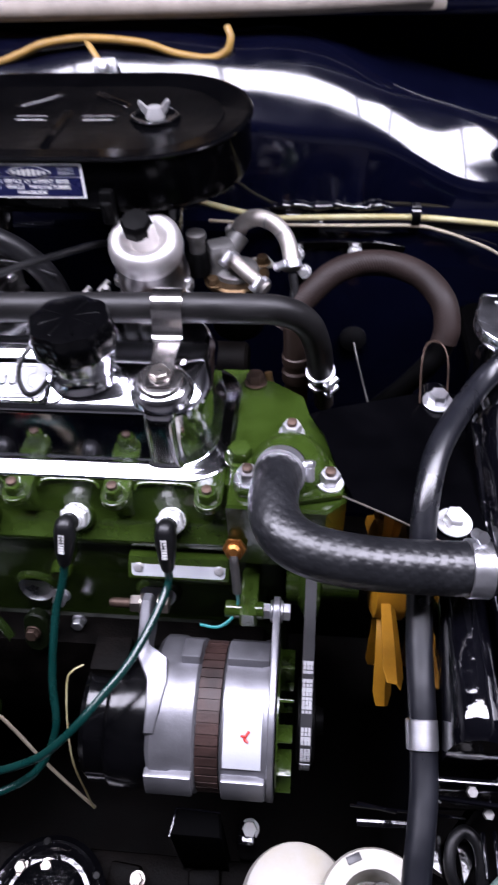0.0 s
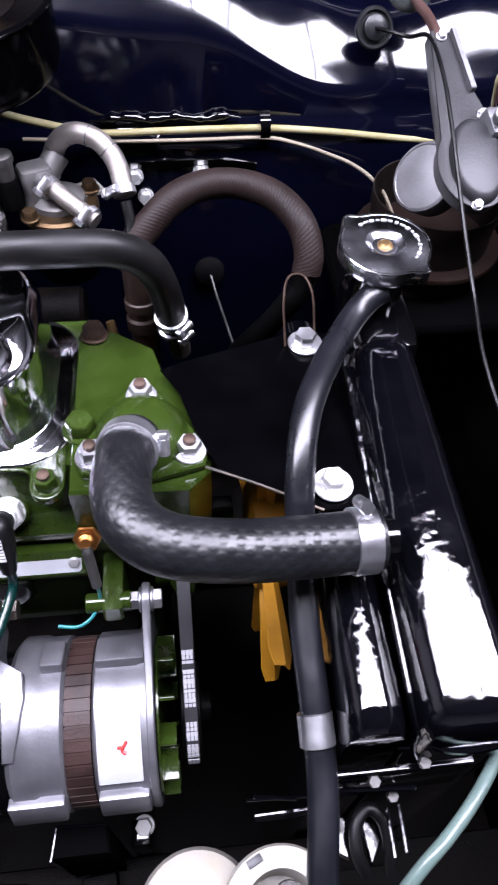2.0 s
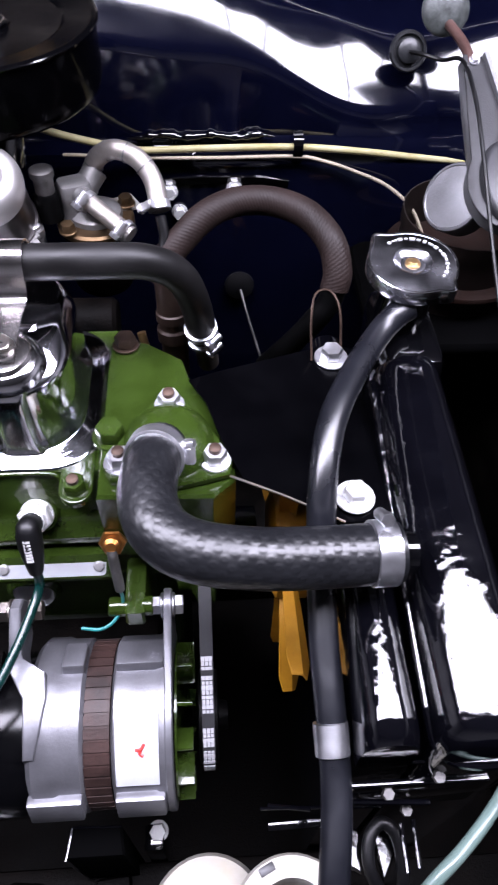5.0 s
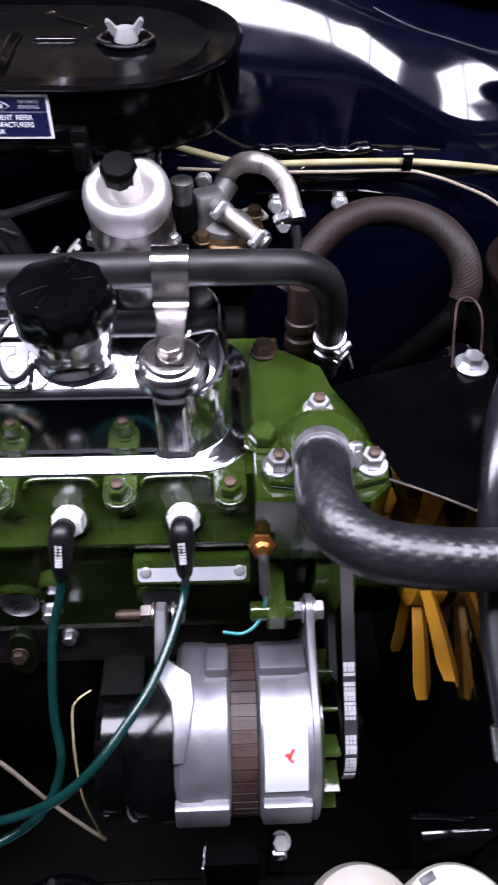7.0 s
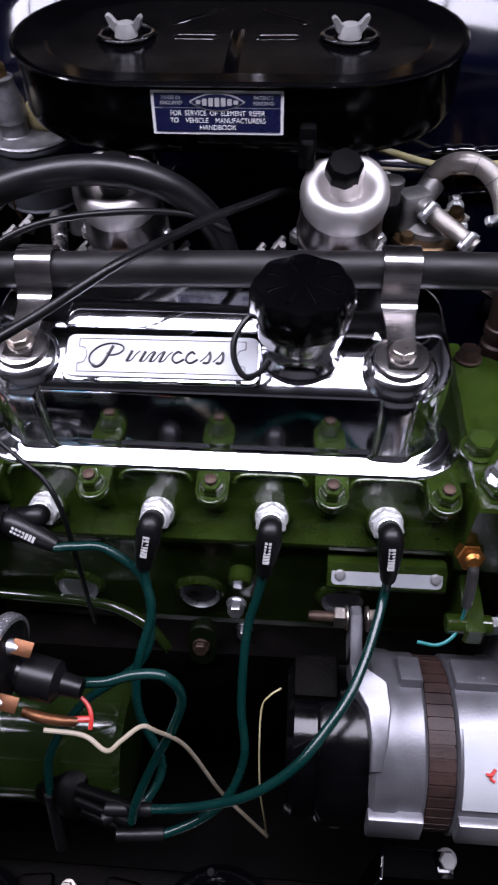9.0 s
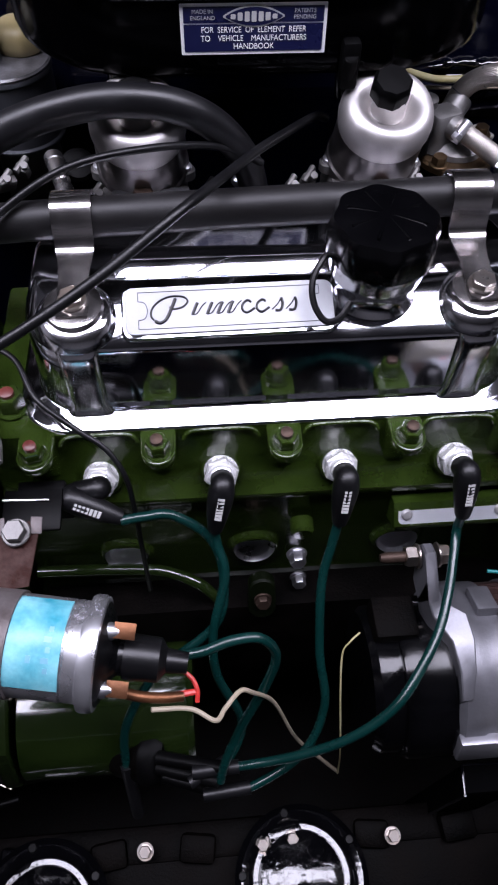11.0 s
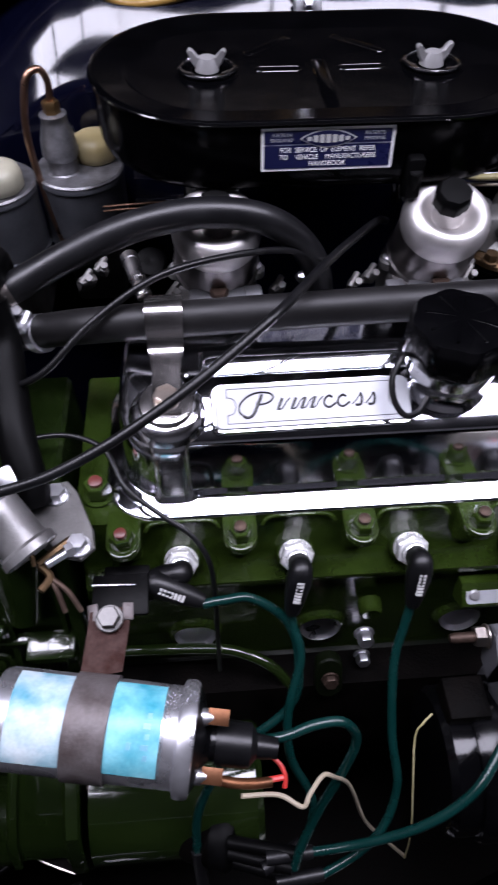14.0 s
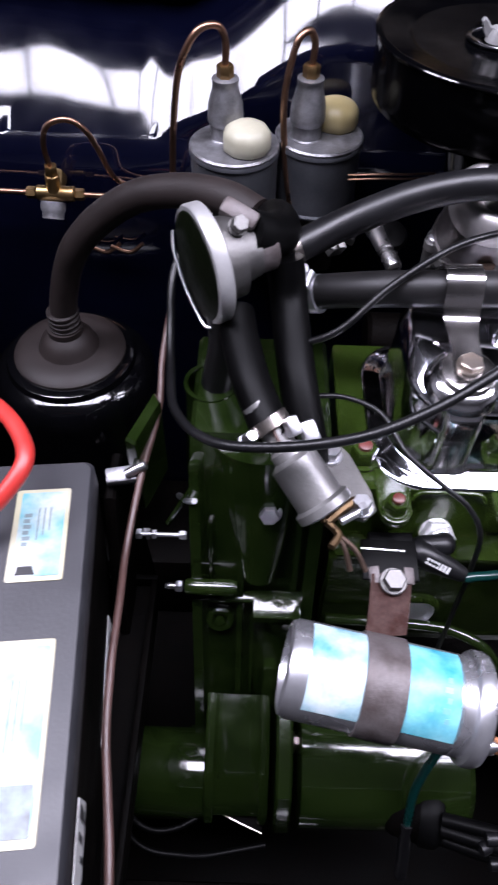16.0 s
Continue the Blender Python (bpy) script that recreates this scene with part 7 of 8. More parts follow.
bm = mesh()
lathe(bm, (-0.4505, 0.348, 0.826), (-0.05, -0.55, -0.83), [(0.012, 0), (0.012, 0.008), (0.0105, 0.010), (0.0105, 0.016), (0.007, 0.017)], 20)
part("switch", bm, SILVER, tee)
for pts in ([(-0.446, 0.346, 0.864), (-0.447, 0.345, 0.885), (-0.440, 0.345, 0.903), (-0.422, 0.345, 0.909), (-0.408, 0.347, 0.900), (-0.399, 0.350, 0.880), (-0.391, 0.358, 0.850), (-0.377, 0.362, 0.838), (-0.36, 0.365, 0.836)], [(-0.475, 0.350, 0.834), (-0.52, 0.350, 0.835), (-0.60, 0.352, 0.836)], [(-0.420, 0.350, 0.8333), (-0.39, 0.352, 0.832), (-0.34, 0.36, 0.83)]):
    bm = tube(mesh(), pts, 0.0027, 10)
    part("pipe", bm, COPPER, tee)
for q in ((-0.405, 0.365, 0.765), (-0.43, 0.368, 0.762)):
    bm = tube(mesh(), [q, (q[0] + 0.02, q[1] - 0.004, q[2] - 0.004), (q[0] + 0.035, q[1] - 0.002, q[2] + 0.006)], 0.0022, 8)
    part("low_pipe", bm, COPPER, tee)

# ---- left side: breather valve, hoses, servo boot ----
boot = thing("servo_boot", (-0.424, 0.225, 0.70), "black rubber boot on a glossy black dome", "rubber boot")
bm = lathe(mesh(), (-0.4285, 0.2355, 0.60), (0, 0, 1), [(0.080, 0.0), (0.080, 0.10), (0.078, 0.113), (0.071, 0.122), (0.063, 0.126), (0.061, 0.132), (0.056, 0.134)], 56)
part("dome", bm, BLACK, boot)
bm = lathe(mesh(), (-0.4285, 0.2355, 0.733), (0, 0, 1), [(0.0535, 0), (0.0535, 0.004), (0.050, 0.007), (0.038, 0.010), (0.029, 0.010), (0.027, 0.013), (0.025, 0.019), (0.020, 0.024), (0.0165, 0.027), (0.0165, 0.033)], 48)
part("skirt", bm, BROWN_HOSE, boot)
bm = mesh()
for k in range(4):
    lathe(bm, (-0.4275, 0.2360, 0.764 + 0.0055 * k), (0, 0, 1), [(0.0135, 0), (0.0150, 0.0012), (0.0150, 0.0038), (0.0135, 0.005)], 28)
part("bellows", bm, BROWN_HOSE, boot)
bm = tube(mesh(), [(-0.4275, 0.236, 0.776), (-0.4230, 0.236, 0.800), (-0.412, 0.234, 0.835), (-0.398, 0.230, 0.862), (-0.376, 0.226, 0.888), (-0.342, 0.217, 0.915), (-0.304, 0.202, 0.930), (-0.272, 0.182, 0.937), (-0.25, 0.165, 0.935)], 0.0125, 20)
part("hose", bm, BROWN_HOSE, boot, "grey-brown rubber hose")

valve = thing("breather_valve", (-0.26, 0.10, 0.90), "round cast alloy breather valve held by a wire clip", "breather valve")
vx = Vector((-0.89, -0.45, -0.02)).normalized()
vc = Vector((-0.284, 0.096, 0.944))
bm = lathe(mesh(), vc, vx, [(0.016, -0.036), (0.0175, -0.024), (0.0250, -0.0225), (0.0262, -0.0095), (0.0001, -0.0095)], 48)
part("rear_boss", bm, ALU_DULL, valve, "stained dull alloy boss")
bm = lathe(mesh(), vc, vx, [(0.0200, -0.0085), (0.0350, -0.0080), (0.0370, -0.0068), (0.0370, 0.0), (0.0358, 0.002), (0.0334, 0.0024)], 48)
part("body", bm, NUT_ALLOY, valve)
bm = lathe(mesh(), vc + vx * 0.0012, vx, [(0.0340, 0), (0.0330, 0.002), (0.022, 0.004), (0.0001, 0.005)], 48)
part("cover_plate", bm, DEEP_SHADE_GREEN, valve, "dark green cover plate")
bm = mesh()
rod(bm, vc - vx * 0.008, vc - vx * 0.048, 0.015, 20, 0.001)
box(bm, vc - vx * 0.012 + Vector((0.012, 0.015, 0.022)), (0.024, 0.012, 0.014), 0.003, (30, 20, -20))
part("spigot", bm, STRAP, valve)
fastener(valve, vc - vx * 0.018 + Vector((0.006, -0.006, 0.026)), (0.3, -0.5, 0.7), 0.009, 0.006, 0.006, nut=ALU_DULL)
vt = Vector((-0.45, 0.89, 0.0)).normalized()
line = [vc + vx * d + vt * a + Vector((0, 0, b)) for d, a, b in ((0.005, 0.033, 0.006), (0.008, 0.024, -0.004), (0.008, 0.006, -0.020), (0.006, -0.010, -0.031), (0.004, -0.018, -0.0335), (-0.004, -0.020, -0.0325), (-0.012, -0.018, -0.028))]
bm = tube(mesh(), line, 0.0011, 8)
part("wire_clip", bm, ZINC, valve)
bm = mesh()
tube(bm, [(-0.256, 0.112, 0.958), (-0.244, 0.120, 0.950), (-0.236, 0.134, 0.944), (-0.238, 0.160, 0.935), (-0.243, 0.178, 0.915)], 0.0145, 16)
tube(bm, [(-0.232, 0.118, 0.936), (-0.228, 0.108, 0.912), (-0.224, 0.080, 0.895), (-0.219, 0.052, 0.879), (-0.213, 0.030, 0.862), (-0.211, 0.020, 0.850)], 0.0125, 16)
part("elbow_hose", bm, SATIN, valve, "black rubber elbow hose")
bm = tube(mesh(), [(-0.270, 0.086, 0.920), (-0.268, 0.084, 0.895), (-0.272, 0.084, 0.868), (-0.276, 0.084, 0.845)], 0.0115, 16)
part("down_hose", bm, RUBBER, valve)
hose = thing("breather_hose", (-0.12, 0.18, 0.88), "arched black rubber breather hose over the carburettors", "hose")
bm = tube(mesh(), [(-0.244, 0.128, 0.925), (-0.222, 0.139, 0.930), (-0.19, 0.155, 0.939), (-0.15, 0.164, 0.953), (-0.115, 0.169, 0.960), (-0.085, 0.171, 0.961), (-0.055, 0.173, 0.955), (-0.030, 0.181, 0.936), (-0.012, 0.186, 0.910), (-0.004, 0.188, 0.880), (-0.002, 0.188, 0.850)], 0.0105, 20)
part("hose", bm, SOFT_HOSE, hose)
clamp_band(hose, (-0.226, 0.137, 0.929), (0.85, 0.45, 0.2), 0.0107, 0.006, (0, -0.6, -0.6), STEEL, "small steel hose clamp")

hv = thing("heater_tap", (-0.217, 0.005, 0.835), "cast alloy heater tap with brass lever", "heater tap")
h0, h1 = Vector((-0.2399, 0.0149, 0.8930)), Vector((-0.2030, -0.0245, 0.8610))
ha = (h1 - h0).normalized()
LL = (h1 - h0).length
bm = lathe(mesh(), h0, ha, [(0.0085, -0.014), (0.0085, 0.017), (0.0105, 0.019), (0.0105, 0.024), (0.0150, 0.027), (0.0150, LL - 0.008), (0.0178, LL - 0.006), (0.0178, LL - 0.001), (0.0162, LL), (0.0138, LL - 0.003), (0.0130, LL - 0.010), (0.0001, LL - 0.011)], 36)
part("body", bm, CAST_GREY, hv)
bm = mesh()
box(bm, h0 + ha * 0.012 + Vector((0.006, 0.002, 0.010)), (0.008, 0.012, 0.016), 0.002, (35, 0, 30))
box(bm, h0 + ha * 0.018 + Vector((0.013, 0.008, 0.006)), (0.010, 0.014, 0.014), 0.002, (35, 0, 30))
part("stem", bm, ZINC, hv)
bm = mesh()
tube(bm, [(-0.184, -0.0102, 0.852), (-0.193, -0.018, 0.852), (-0.2017, -0.0252, 0.850)], 0.0032, 8)
tube(bm, [(-0.2017, -0.0252, 0.850), (-0.195, -0.0324, 0.848), (-0.1995, -0.0413, 0.848)], 0.0026, 8)
tube(bm, [(-0.212, -0.018, 0.858), (-0.206, -0.021, 0.857), (-0.204, -0.027, 0.852)], 0.0016, 8)
part("lever", bm, OLD_BRASS, hv, "bent brass lever")
for dx in (0.0, 0.006):
    bm = tube(mesh(), [(-0.196, -0.032, 0.848), (-0.191 + dx, -0.040, 0.844), (-0.187 + dx * 1.6, -0.049, 0.834)], 0.0016, 8)
    part("spring_end", bm, COPPER_NUT, hv, "dull brown spring end")
bm = mesh()
rod(bm, h1 + Vector((0.008, -0.006, -0.002)), h1 + Vector((0.022, 0.002, 0.000)), 0.0027, 12, 0.0005)
hexnut(bm, h1 + Vector((0.019, 0.001, 0.0)), (1, 0.5, 0.1), 0.008, 0.005)
part("clamp_screw", bm, ZINC, hv)
bm = mesh()
slab(bm, [(-0.210, 0.036), (-0.192, 0.040), (-0.184, 0.030), (-0.172, 0.000), (-0.170, -0.013), (-0.178, -0.021), (-0.190, -0.018), (-0.205, -0.002), (-0.214, 0.018)], 0.8430, 0.8475, 0.001)
part("flange", bm, ALU_DULL, hv)
bm = lathe(mesh(), (-0.192, 0.006, 0.833), (0, 0, 1), [(0.016, 0), (0.014, 0.011)], 20)
part("neck", bm, ALU_DULL, hv)
fastener(hv, (-0.197, 0.027, 0.8475), (0, 0, 1), 0.011, 0.006, 0.008)
fastener(hv, (-0.1800, -0.0125, 0.8475), (0, 0, 1), 0.011, 0.006, 0.008)
clamp_band(hv, h0 + ha * 0.001, ha, 0.0122, 0.008, (-1, -0.5, 0.2), STEEL, "steel hose clamp")
bm = tube(mesh(), [(-0.262, 0.088, 0.915), (-0.258, 0.068, 0.909), (-0.251, 0.042, 0.902), (-0.2399, 0.0149, 0.893), (-0.2385, 0.0134, 0.8918)], 0.0120, 16)
part("hose", bm, SATIN, hv, "black rubber hose into the tap")

# thin control cables
for pts, r in (([(-0.258, 0.176, 0.930), (-0.290, 0.172, 0.922), (-0.308, 0.150, 0.90), (-0.308, 0.115, 0.885), (-0.305, 0.08, 0.875), (-0.297, 0.030, 0.885), (-0.272, -0.006, 0.900), (-0.233, -0.018, 0.912), (-0.191, -0.018, 0.923), (-0.158, -0.008, 0.932), (-0.128, 0.008, 0.940), (-0.094, 0.030, 0.950), (-0.054, 0.062, 0.962), (-0.030, 0.100, 0.955), (-0.008, 0.135, 0.948), (0.014, 0.170, 0.938), (0.038, 0.205, 0.928), (0.05, 0.225, 0.915)], 0.0030),
               ([(-0.224, 0.080, 0.895), (-0.196, 0.078, 0.912), (-0.165, 0.096, 0.934), (-0.122, 0.119, 0.950), (-0.073, 0.145, 0.945), (-0.030, 0.172, 0.928), (0.0, 0.18, 0.91)], 0.0024),
               ([(-0.218, 0.052, 0.877), (-0.190, 0.060, 0.870), (-0.165, 0.048, 0.868), (-0.150, 0.020, 0.862), (-0.128, 0.004, 0.852), (-0.110, -0.006, 0.842), (-0.100, -0.016, 0.825), (-0.098, -0.022, 0.79), (-0.098, -0.030, 0.73), (-0.098, -0.035, 0.69)], 0.0018)):
    bm = tube(mesh(), pts, r, 10)
    solo("control_cable", bm, RUBBER, "thin black sheathed control cable", "cable", "control cables", at=pts[0])
pts = [(-0.312, 0.150, 0.87), (-0.316, 0.110, 0.85), (-0.316, 0.075, 0.835), (-0.325, 0.032, 0.814), (-0.3305, -0.018, 0.798), (-0.329, -0.060, 0.800), (-0.328, -0.098, 0.801), (-0.3258, -0.135, 0.796), (-0.3208, -0.165, 0.793), (-0.316, -0.190, 0.792), (-0.311, -0.225, 0.785), (-0.30, -0.28, 0.76)]
q = [(-0.268, 0.070, 0.915), (-0.258, 0.050, 0.910), (-0.245, 0.020, 0.905), (-0.232, -0.002, 0.893)]
solo("sensor_pipe", tube(mesh(), q, 0.0011, 8), BROWN_PIPE, "thin brown sleeved pipe beside the breather valve", "pipe", at=q[0])
cp = solo("capillary_pipe", tube(mesh(), pts, 0.0025, 10), BROWN_PIPE, "brown sleeved pipe running down beside the battery", "pipe", at=pts[3])
bm = mesh()
box(bm, (-0.340, 0.034, 0.808), (0.022, 0.012, 0.010), 0.002, (15, 0, 12))
part("clip", bm, SILVER, cp)
bm = rod(mesh(), (-0.336, 0.031, 0.814), (-0.322, 0.036, 0.820), 0.0036, 10, 0.0006)
part("clip_screw", bm, ZINC, cp)

# ---- flywheel housing, starter ----
# Housing and starter wear the engine green with shade worked into its colour.
gh = thing("flywheel_housing", (-0.25, 0.03, 0.45), "shade-darkened green ribbed flywheel housing casting", "gearbox housing")
FACE = [(0.030, 0.836), (0.012, 0.790), (-0.004, 0.720), (-0.014, 0.690), (-0.028, 0.640), (-0.050, 0.570), (-0.072, 0.510), (-0.088, 0.455)]
bm = mesh()
slab(bm, [(0.038, 0.855), (0.13, 0.855), (0.16, 0.44), (-0.08, 0.44)] + FACE[::-1], -0.290, -0.196, 0.003, ALONG_X)
part("casting", bm, SHADED_GREEN, gh)
for x, w, a, b, h in ((-0.2865, 0.0075, 0, 8, 0.009), (-0.276, 0.003, 1, 3, 0.004), (-0.2535, 0.0045, 1, 8, 0.007), (-0.243, 0.0035, 3, 6, 0.004), (-0.227, 0.011, 4, 8, 0.014), (-0.213, 0.004, 0, 4, 0.006), (-0.202, 0.009, 0, 5, 0.010)):
    line = FACE[a:b]
    bm = mesh()
    slab(bm, [(y - h * 0.85, z + h * 0.5) for y, z in line] + [(y + 0.004, z - 0.003) for y, z in line[::-1]], x - w / 2, x + w / 2, 0.0, ALONG_X)
    bmesh.ops.bevel(bm, geom=list(bm.edges), offset=min(0.0012, w * 0.25), segments=2, affect="EDGES")
    part("rib", bm, SHADED_GREEN, gh)
part("ledge", box(mesh(), (-0.225, -0.0145, 0.707), (0.037, 0.022, 0.022), 0.002, (13, 0, 0)), SHADED_GREEN, gh)
part("ledge", box(mesh(), (-0.247, -0.010, 0.715), (0.085, 0.010, 0.006), 0.002, (12, 0, 0)), SHADED_GREEN, gh)
for q in ((-0.2690, -0.016, 0.688), (-0.2690, -0.050, 0.576)):
    bm = lathe(mesh(), q, (0, -0.90, 0.43), [(0.0115, -0.012), (0.0115, 0.002), (0.0100, 0.0035), (0.0070, 0.0035), (0.0065, 0.000), (0.0042, 0.000), (0.0042, 0.0045), (0.0001, 0.0050)], 24)
    part("boss", bm, SHADED_GREEN, gh)
for z, y in ((0.733, -0.012), (0.540, -0.062)):
    bm = lathe(mesh(), (-0.296, y, z), (1, 0, 0), [(0.0001, 0), (0.005, 0.001), (0.0062, 0.003), (0.0065, 0.036), (0.0050, 0.040), (0.0001, 0.041)], 20)
    part("bolt_sleeve", bm, SHADED_GREEN, gh)
    fastener(gh, (-0.297, y, z), (-1, 0, 0), 0.008, 0.005, 0.0, 0.008, ZINC, ZINC)
bm = rod(mesh(), (-0.3310, 0.010, 0.770), (-0.2940, 0.010, 0.770), 0.0017, 10, 0.0003)
part("adjuster_stud", bm, ZINC, gh)
for x, w, r in ((-0.3305, 0.004, 0.0042), (-0.3190, 0.003, 0.0038), (-0.2990, 0.005, 0.0036)):
    bm = lathe(mesh(), (x, 0.010, 0.770), (1, 0, 0), [(0.0001, 0), (r * 0.9, 0.0), (r, 0.0006), (r, w - 0.0006), (r * 0.9, w), (0.0001, w)], 6)
    part("adjuster_nut", bm, ZINC, gh)
bm = rod(mesh(), (-0.3083, 0.020, 0.770), (-0.2858, 0.020, 0.823), 0.0022, 10, 0.0004)
part("link_rod", bm, SHADED_GREEN, gh)
bm = mesh()
slab(bm, [(-0.278, -0.060), (-0.2745, -0.1245), (-0.2285, -0.1435), (-0.2255, -0.060)], 0.5395, 0.5440, 0.0006)
part("cover_plate", bm, BAY_BLACK, gh, "near-black bell housing cover plate")
bm = strip(mesh(), [(-0.2745, -0.1245, 0.5450), (-0.252, -0.1345, 0.5452), (-0.2285, -0.1435, 0.5450)], 0.0022, 0.0010, (0, 0, 1))
part("bare_edge", bm, STEEL, gh, "scraped bare metal edge of the plate")
bm = tube(mesh(), [(-0.300, 0.030, 0.792), (-0.292, 0.016, 0.806), (-0.286, 0.008, 0.818)], 0.0022, 8)
part("return_rod", bm, ZINC, gh)
fastener(gh, (-0.235, 0.010, 0.805), (0, -0.9, 0.45), 0.012, 0.006, 0.009, label="plain plated bolt")
fastener(gh, (-0.345, 0.100, 0.62), (-1, 0, 0.1), 0.011, 0.008, 0.0, 0.02)
bm = mesh()
loft(bm, [[(-0.240 + 0.012 * math.cos(a), -0.004 + 0.010 * math.sin(a), 0.742) for a in [2 * math.pi * k / 20 for k in range(20)]], [(-0.240 + 0.034 * math.cos(a), 0.040 + 0.02 * math.sin(a), 0.845) for a in [2 * math.pi * k / 20 for k in range(20)]]])
part("clutch_bulge", bm, SHADED_GREEN, gh)
bm = lathe(mesh(), (-0.279, 0.083, 0.76), (0, 0, 1), [(0.022, 0), (0.0195, 0.04), (0.0180, 0.085), (0.0188, 0.092), (0.0188, 0.096), (0.0160, 0.096), (0.015, 0.080), (0.0001, 0.079)], 32)
part("breather_pipe", bm, SHADED_GREEN, gh, "green painted breather pipe")
bm = mesh()
slab(bm, [(0.10, 0.50), (0.06, 0.80), (0.02, 0.80), (-0.02, 0.70), (-0.02, 0.50)], -0.352, -0.344, 0.002, ALONG_X)
part("clutch_plate", bm, BAY_BLACK, gh)
bm = mesh()
slab(bm, [(-0.334, 0.038), (-0.327, 0.034), (-0.3139, 0.0726), (-0.3188, 0.0825)], 0.765, 0.845, 0.002)
part("lever_bracket", bm, SHADED_GREEN, gh)
st = thing("starter_motor", (-0.18, -0.10, 0.54), "green painted starter motor and bendix housing, darkened for shade", "starter motor")
bm = lathe(mesh(), (-0.205, -0.098, 0.600), XA, [(0.030, 0), (0.050, 0.003), (0.050, 0.130), (0.046, 0.135), (0.020, 0.136)], 44)
part("body", bm, SHADED_GREEN, st)
bm = lathe(mesh(), (-0.276, -0.098, 0.548), (-1, 0, 0), [(0.034, 0), (0.037, 0.003), (0.037, 0.095), (0.031, 0.105), (0.0001, 0.107)], 40)
part("bendix_nose", bm, SHADED_GREEN, st)
bm = mesh()
slab(bm, [(-0.048, 0.605), (-0.100, 0.590), (-0.124, 0.572), (-0.132, 0.552), (-0.126, 0.546), (-0.05, 0.546)], -0.2760, -0.2270, 0.003, ALONG_X)
part("mounting_block", bm, SHADED_GREEN, st)
for x in (-0.2745, -0.2290):
    bm = mesh()
    slab(bm, [(-0.050, 0.613), (-0.102, 0.597), (-0.129, 0.577), (-0.138, 0.551), (-0.126, 0.546), (-0.05, 0.560)], x - 0.004, x + 0.004, 0.0015, ALONG_X)
    part("mounting_rib", bm, SHADED_GREEN, st)
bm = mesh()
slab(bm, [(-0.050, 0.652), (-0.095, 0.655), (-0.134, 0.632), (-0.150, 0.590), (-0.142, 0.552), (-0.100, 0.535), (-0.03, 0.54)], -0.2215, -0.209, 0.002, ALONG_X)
part("flange", bm, SHADED_GREEN, st)
fastener(st, (-0.208, -0.092, 0.628), (1, 0, 0), 0.010, 0.006, 0.008, 0.008, STEEL, COPPER_NUT)

# ---- battery ----
bat = thing("battery", (-0.43, -0.11, 0.66), "dark grey car battery with printed labels", "battery")
BM = Matrix.Translation((-0.425, -0.112, 0.66)) @ Matrix.Rotation(radians(6.2), 4, "Z")
bm = mesh()
rings = []
for z, k in ((0.0, 0.004), (0.002, 0.0), (0.163, 0.0), (0.165, 0.002)):
    x = 0.076 + 0.07 * z - k
    rings.append([BM @ Vector((a, b, z)) for a, b in rrect(-x, x, -0.130 + k, 0.118 - k, 0.006)])
loft(bm, rings)
part("case", bm, BAY_BLACK, bat)
bm = mesh()
slab(bm, rrect(-0.0915, 0.0885, -0.1315, 0.1195, 0.007), 0.166, 0.190, 0.003, BM)
lid = part("lid", bm, BATTERY, bat)
bm = mesh()
slab(bm, rrect(-0.093, 0.024, -0.125, 0.1190, 0.004), 0.184, 0.1925, 0.002, BM)
slab(bm, rrect(0.020, 0.026, -0.128, 0.117, 0.002), 0.182, 0.1905, 0.001, BM)
part("lid_step", bm, BATTERY, bat)
for y0, y1, x0, x1 in ((0.034, 0.097, 0.0435, 0.076), (-0.098, -0.0005, 0.0415, 0.076)):
    bm = mesh()
    slab(bm, rrect(x0, x1, y0, y1, 0.002), 0.1895, 0.1907, 0, BM)
    pl = part("label", bm, BATTERY_LABEL, lid, "white printed battery label")
    bm = mesh()
    slab(bm, rrect(x0 + 0.0035, x1 - 0.0025, y0 + 0.05 * (y1 - y0), y1 - 0.04 * (y1 - y0), 0.001), 0.1903, 0.1911, 0, BM)
    part("blue_panel", bm, LABEL_WASH, pl)
    h = y1 - y0
    for k in range(6):
        bm = mesh()
        slab(bm, rrect(x0 + 0.0065, x0 + 0.0100 + 0.001 * (k % 2), y0 + 0.36 * h + 0.0040 * k, y0 + 0.36 * h + 0.0040 * k + 0.0026, 0.0002), 0.1903, 0.1913, 0, BM)
        part("print_bar", bm, FADED_INK, pl)
    for k in range(3):
        bm = mesh()
        slab(bm, rrect(x0 + 0.0145 + 0.0034 * k, x0 + 0.0154 + 0.0034 * k, y0 + (0.42 + 0.05 * k) * h, y0 + 0.78 * h, 0.0002), 0.1903, 0.1913, 0, BM)
        part("print_bar", bm, FADED_INK, pl)
    if h < 0.08:
        bm = mesh()
        slab(bm, [(x0 + 0.0055, y0 + 0.004), (x0 + 0.0165, y0 + 0.004), (x0 + 0.0145, y0 + 0.0095), (x0 + 0.0065, y0 + 0.0095)], 0.1903, 0.1913, 0, BM)
        part("print_bar", bm, INK, pl)
    else:
        bm = mesh()
        slab(bm, rrect(x0 + 0.003, x1 - 0.0035, y0 + 0.004, y0 + 0.27 * h, 0.001), 0.1903, 0.1913, 0, BM)
        part("picture_panel", bm, FADED_PHOTO, pl, "faded grey-blue printed panel")
SIDE = BM @ Matrix.Translation((0.076, 0, 0)) @ Matrix.Rotation(math.atan(0.07), 4, "Y") @ ALONG_X
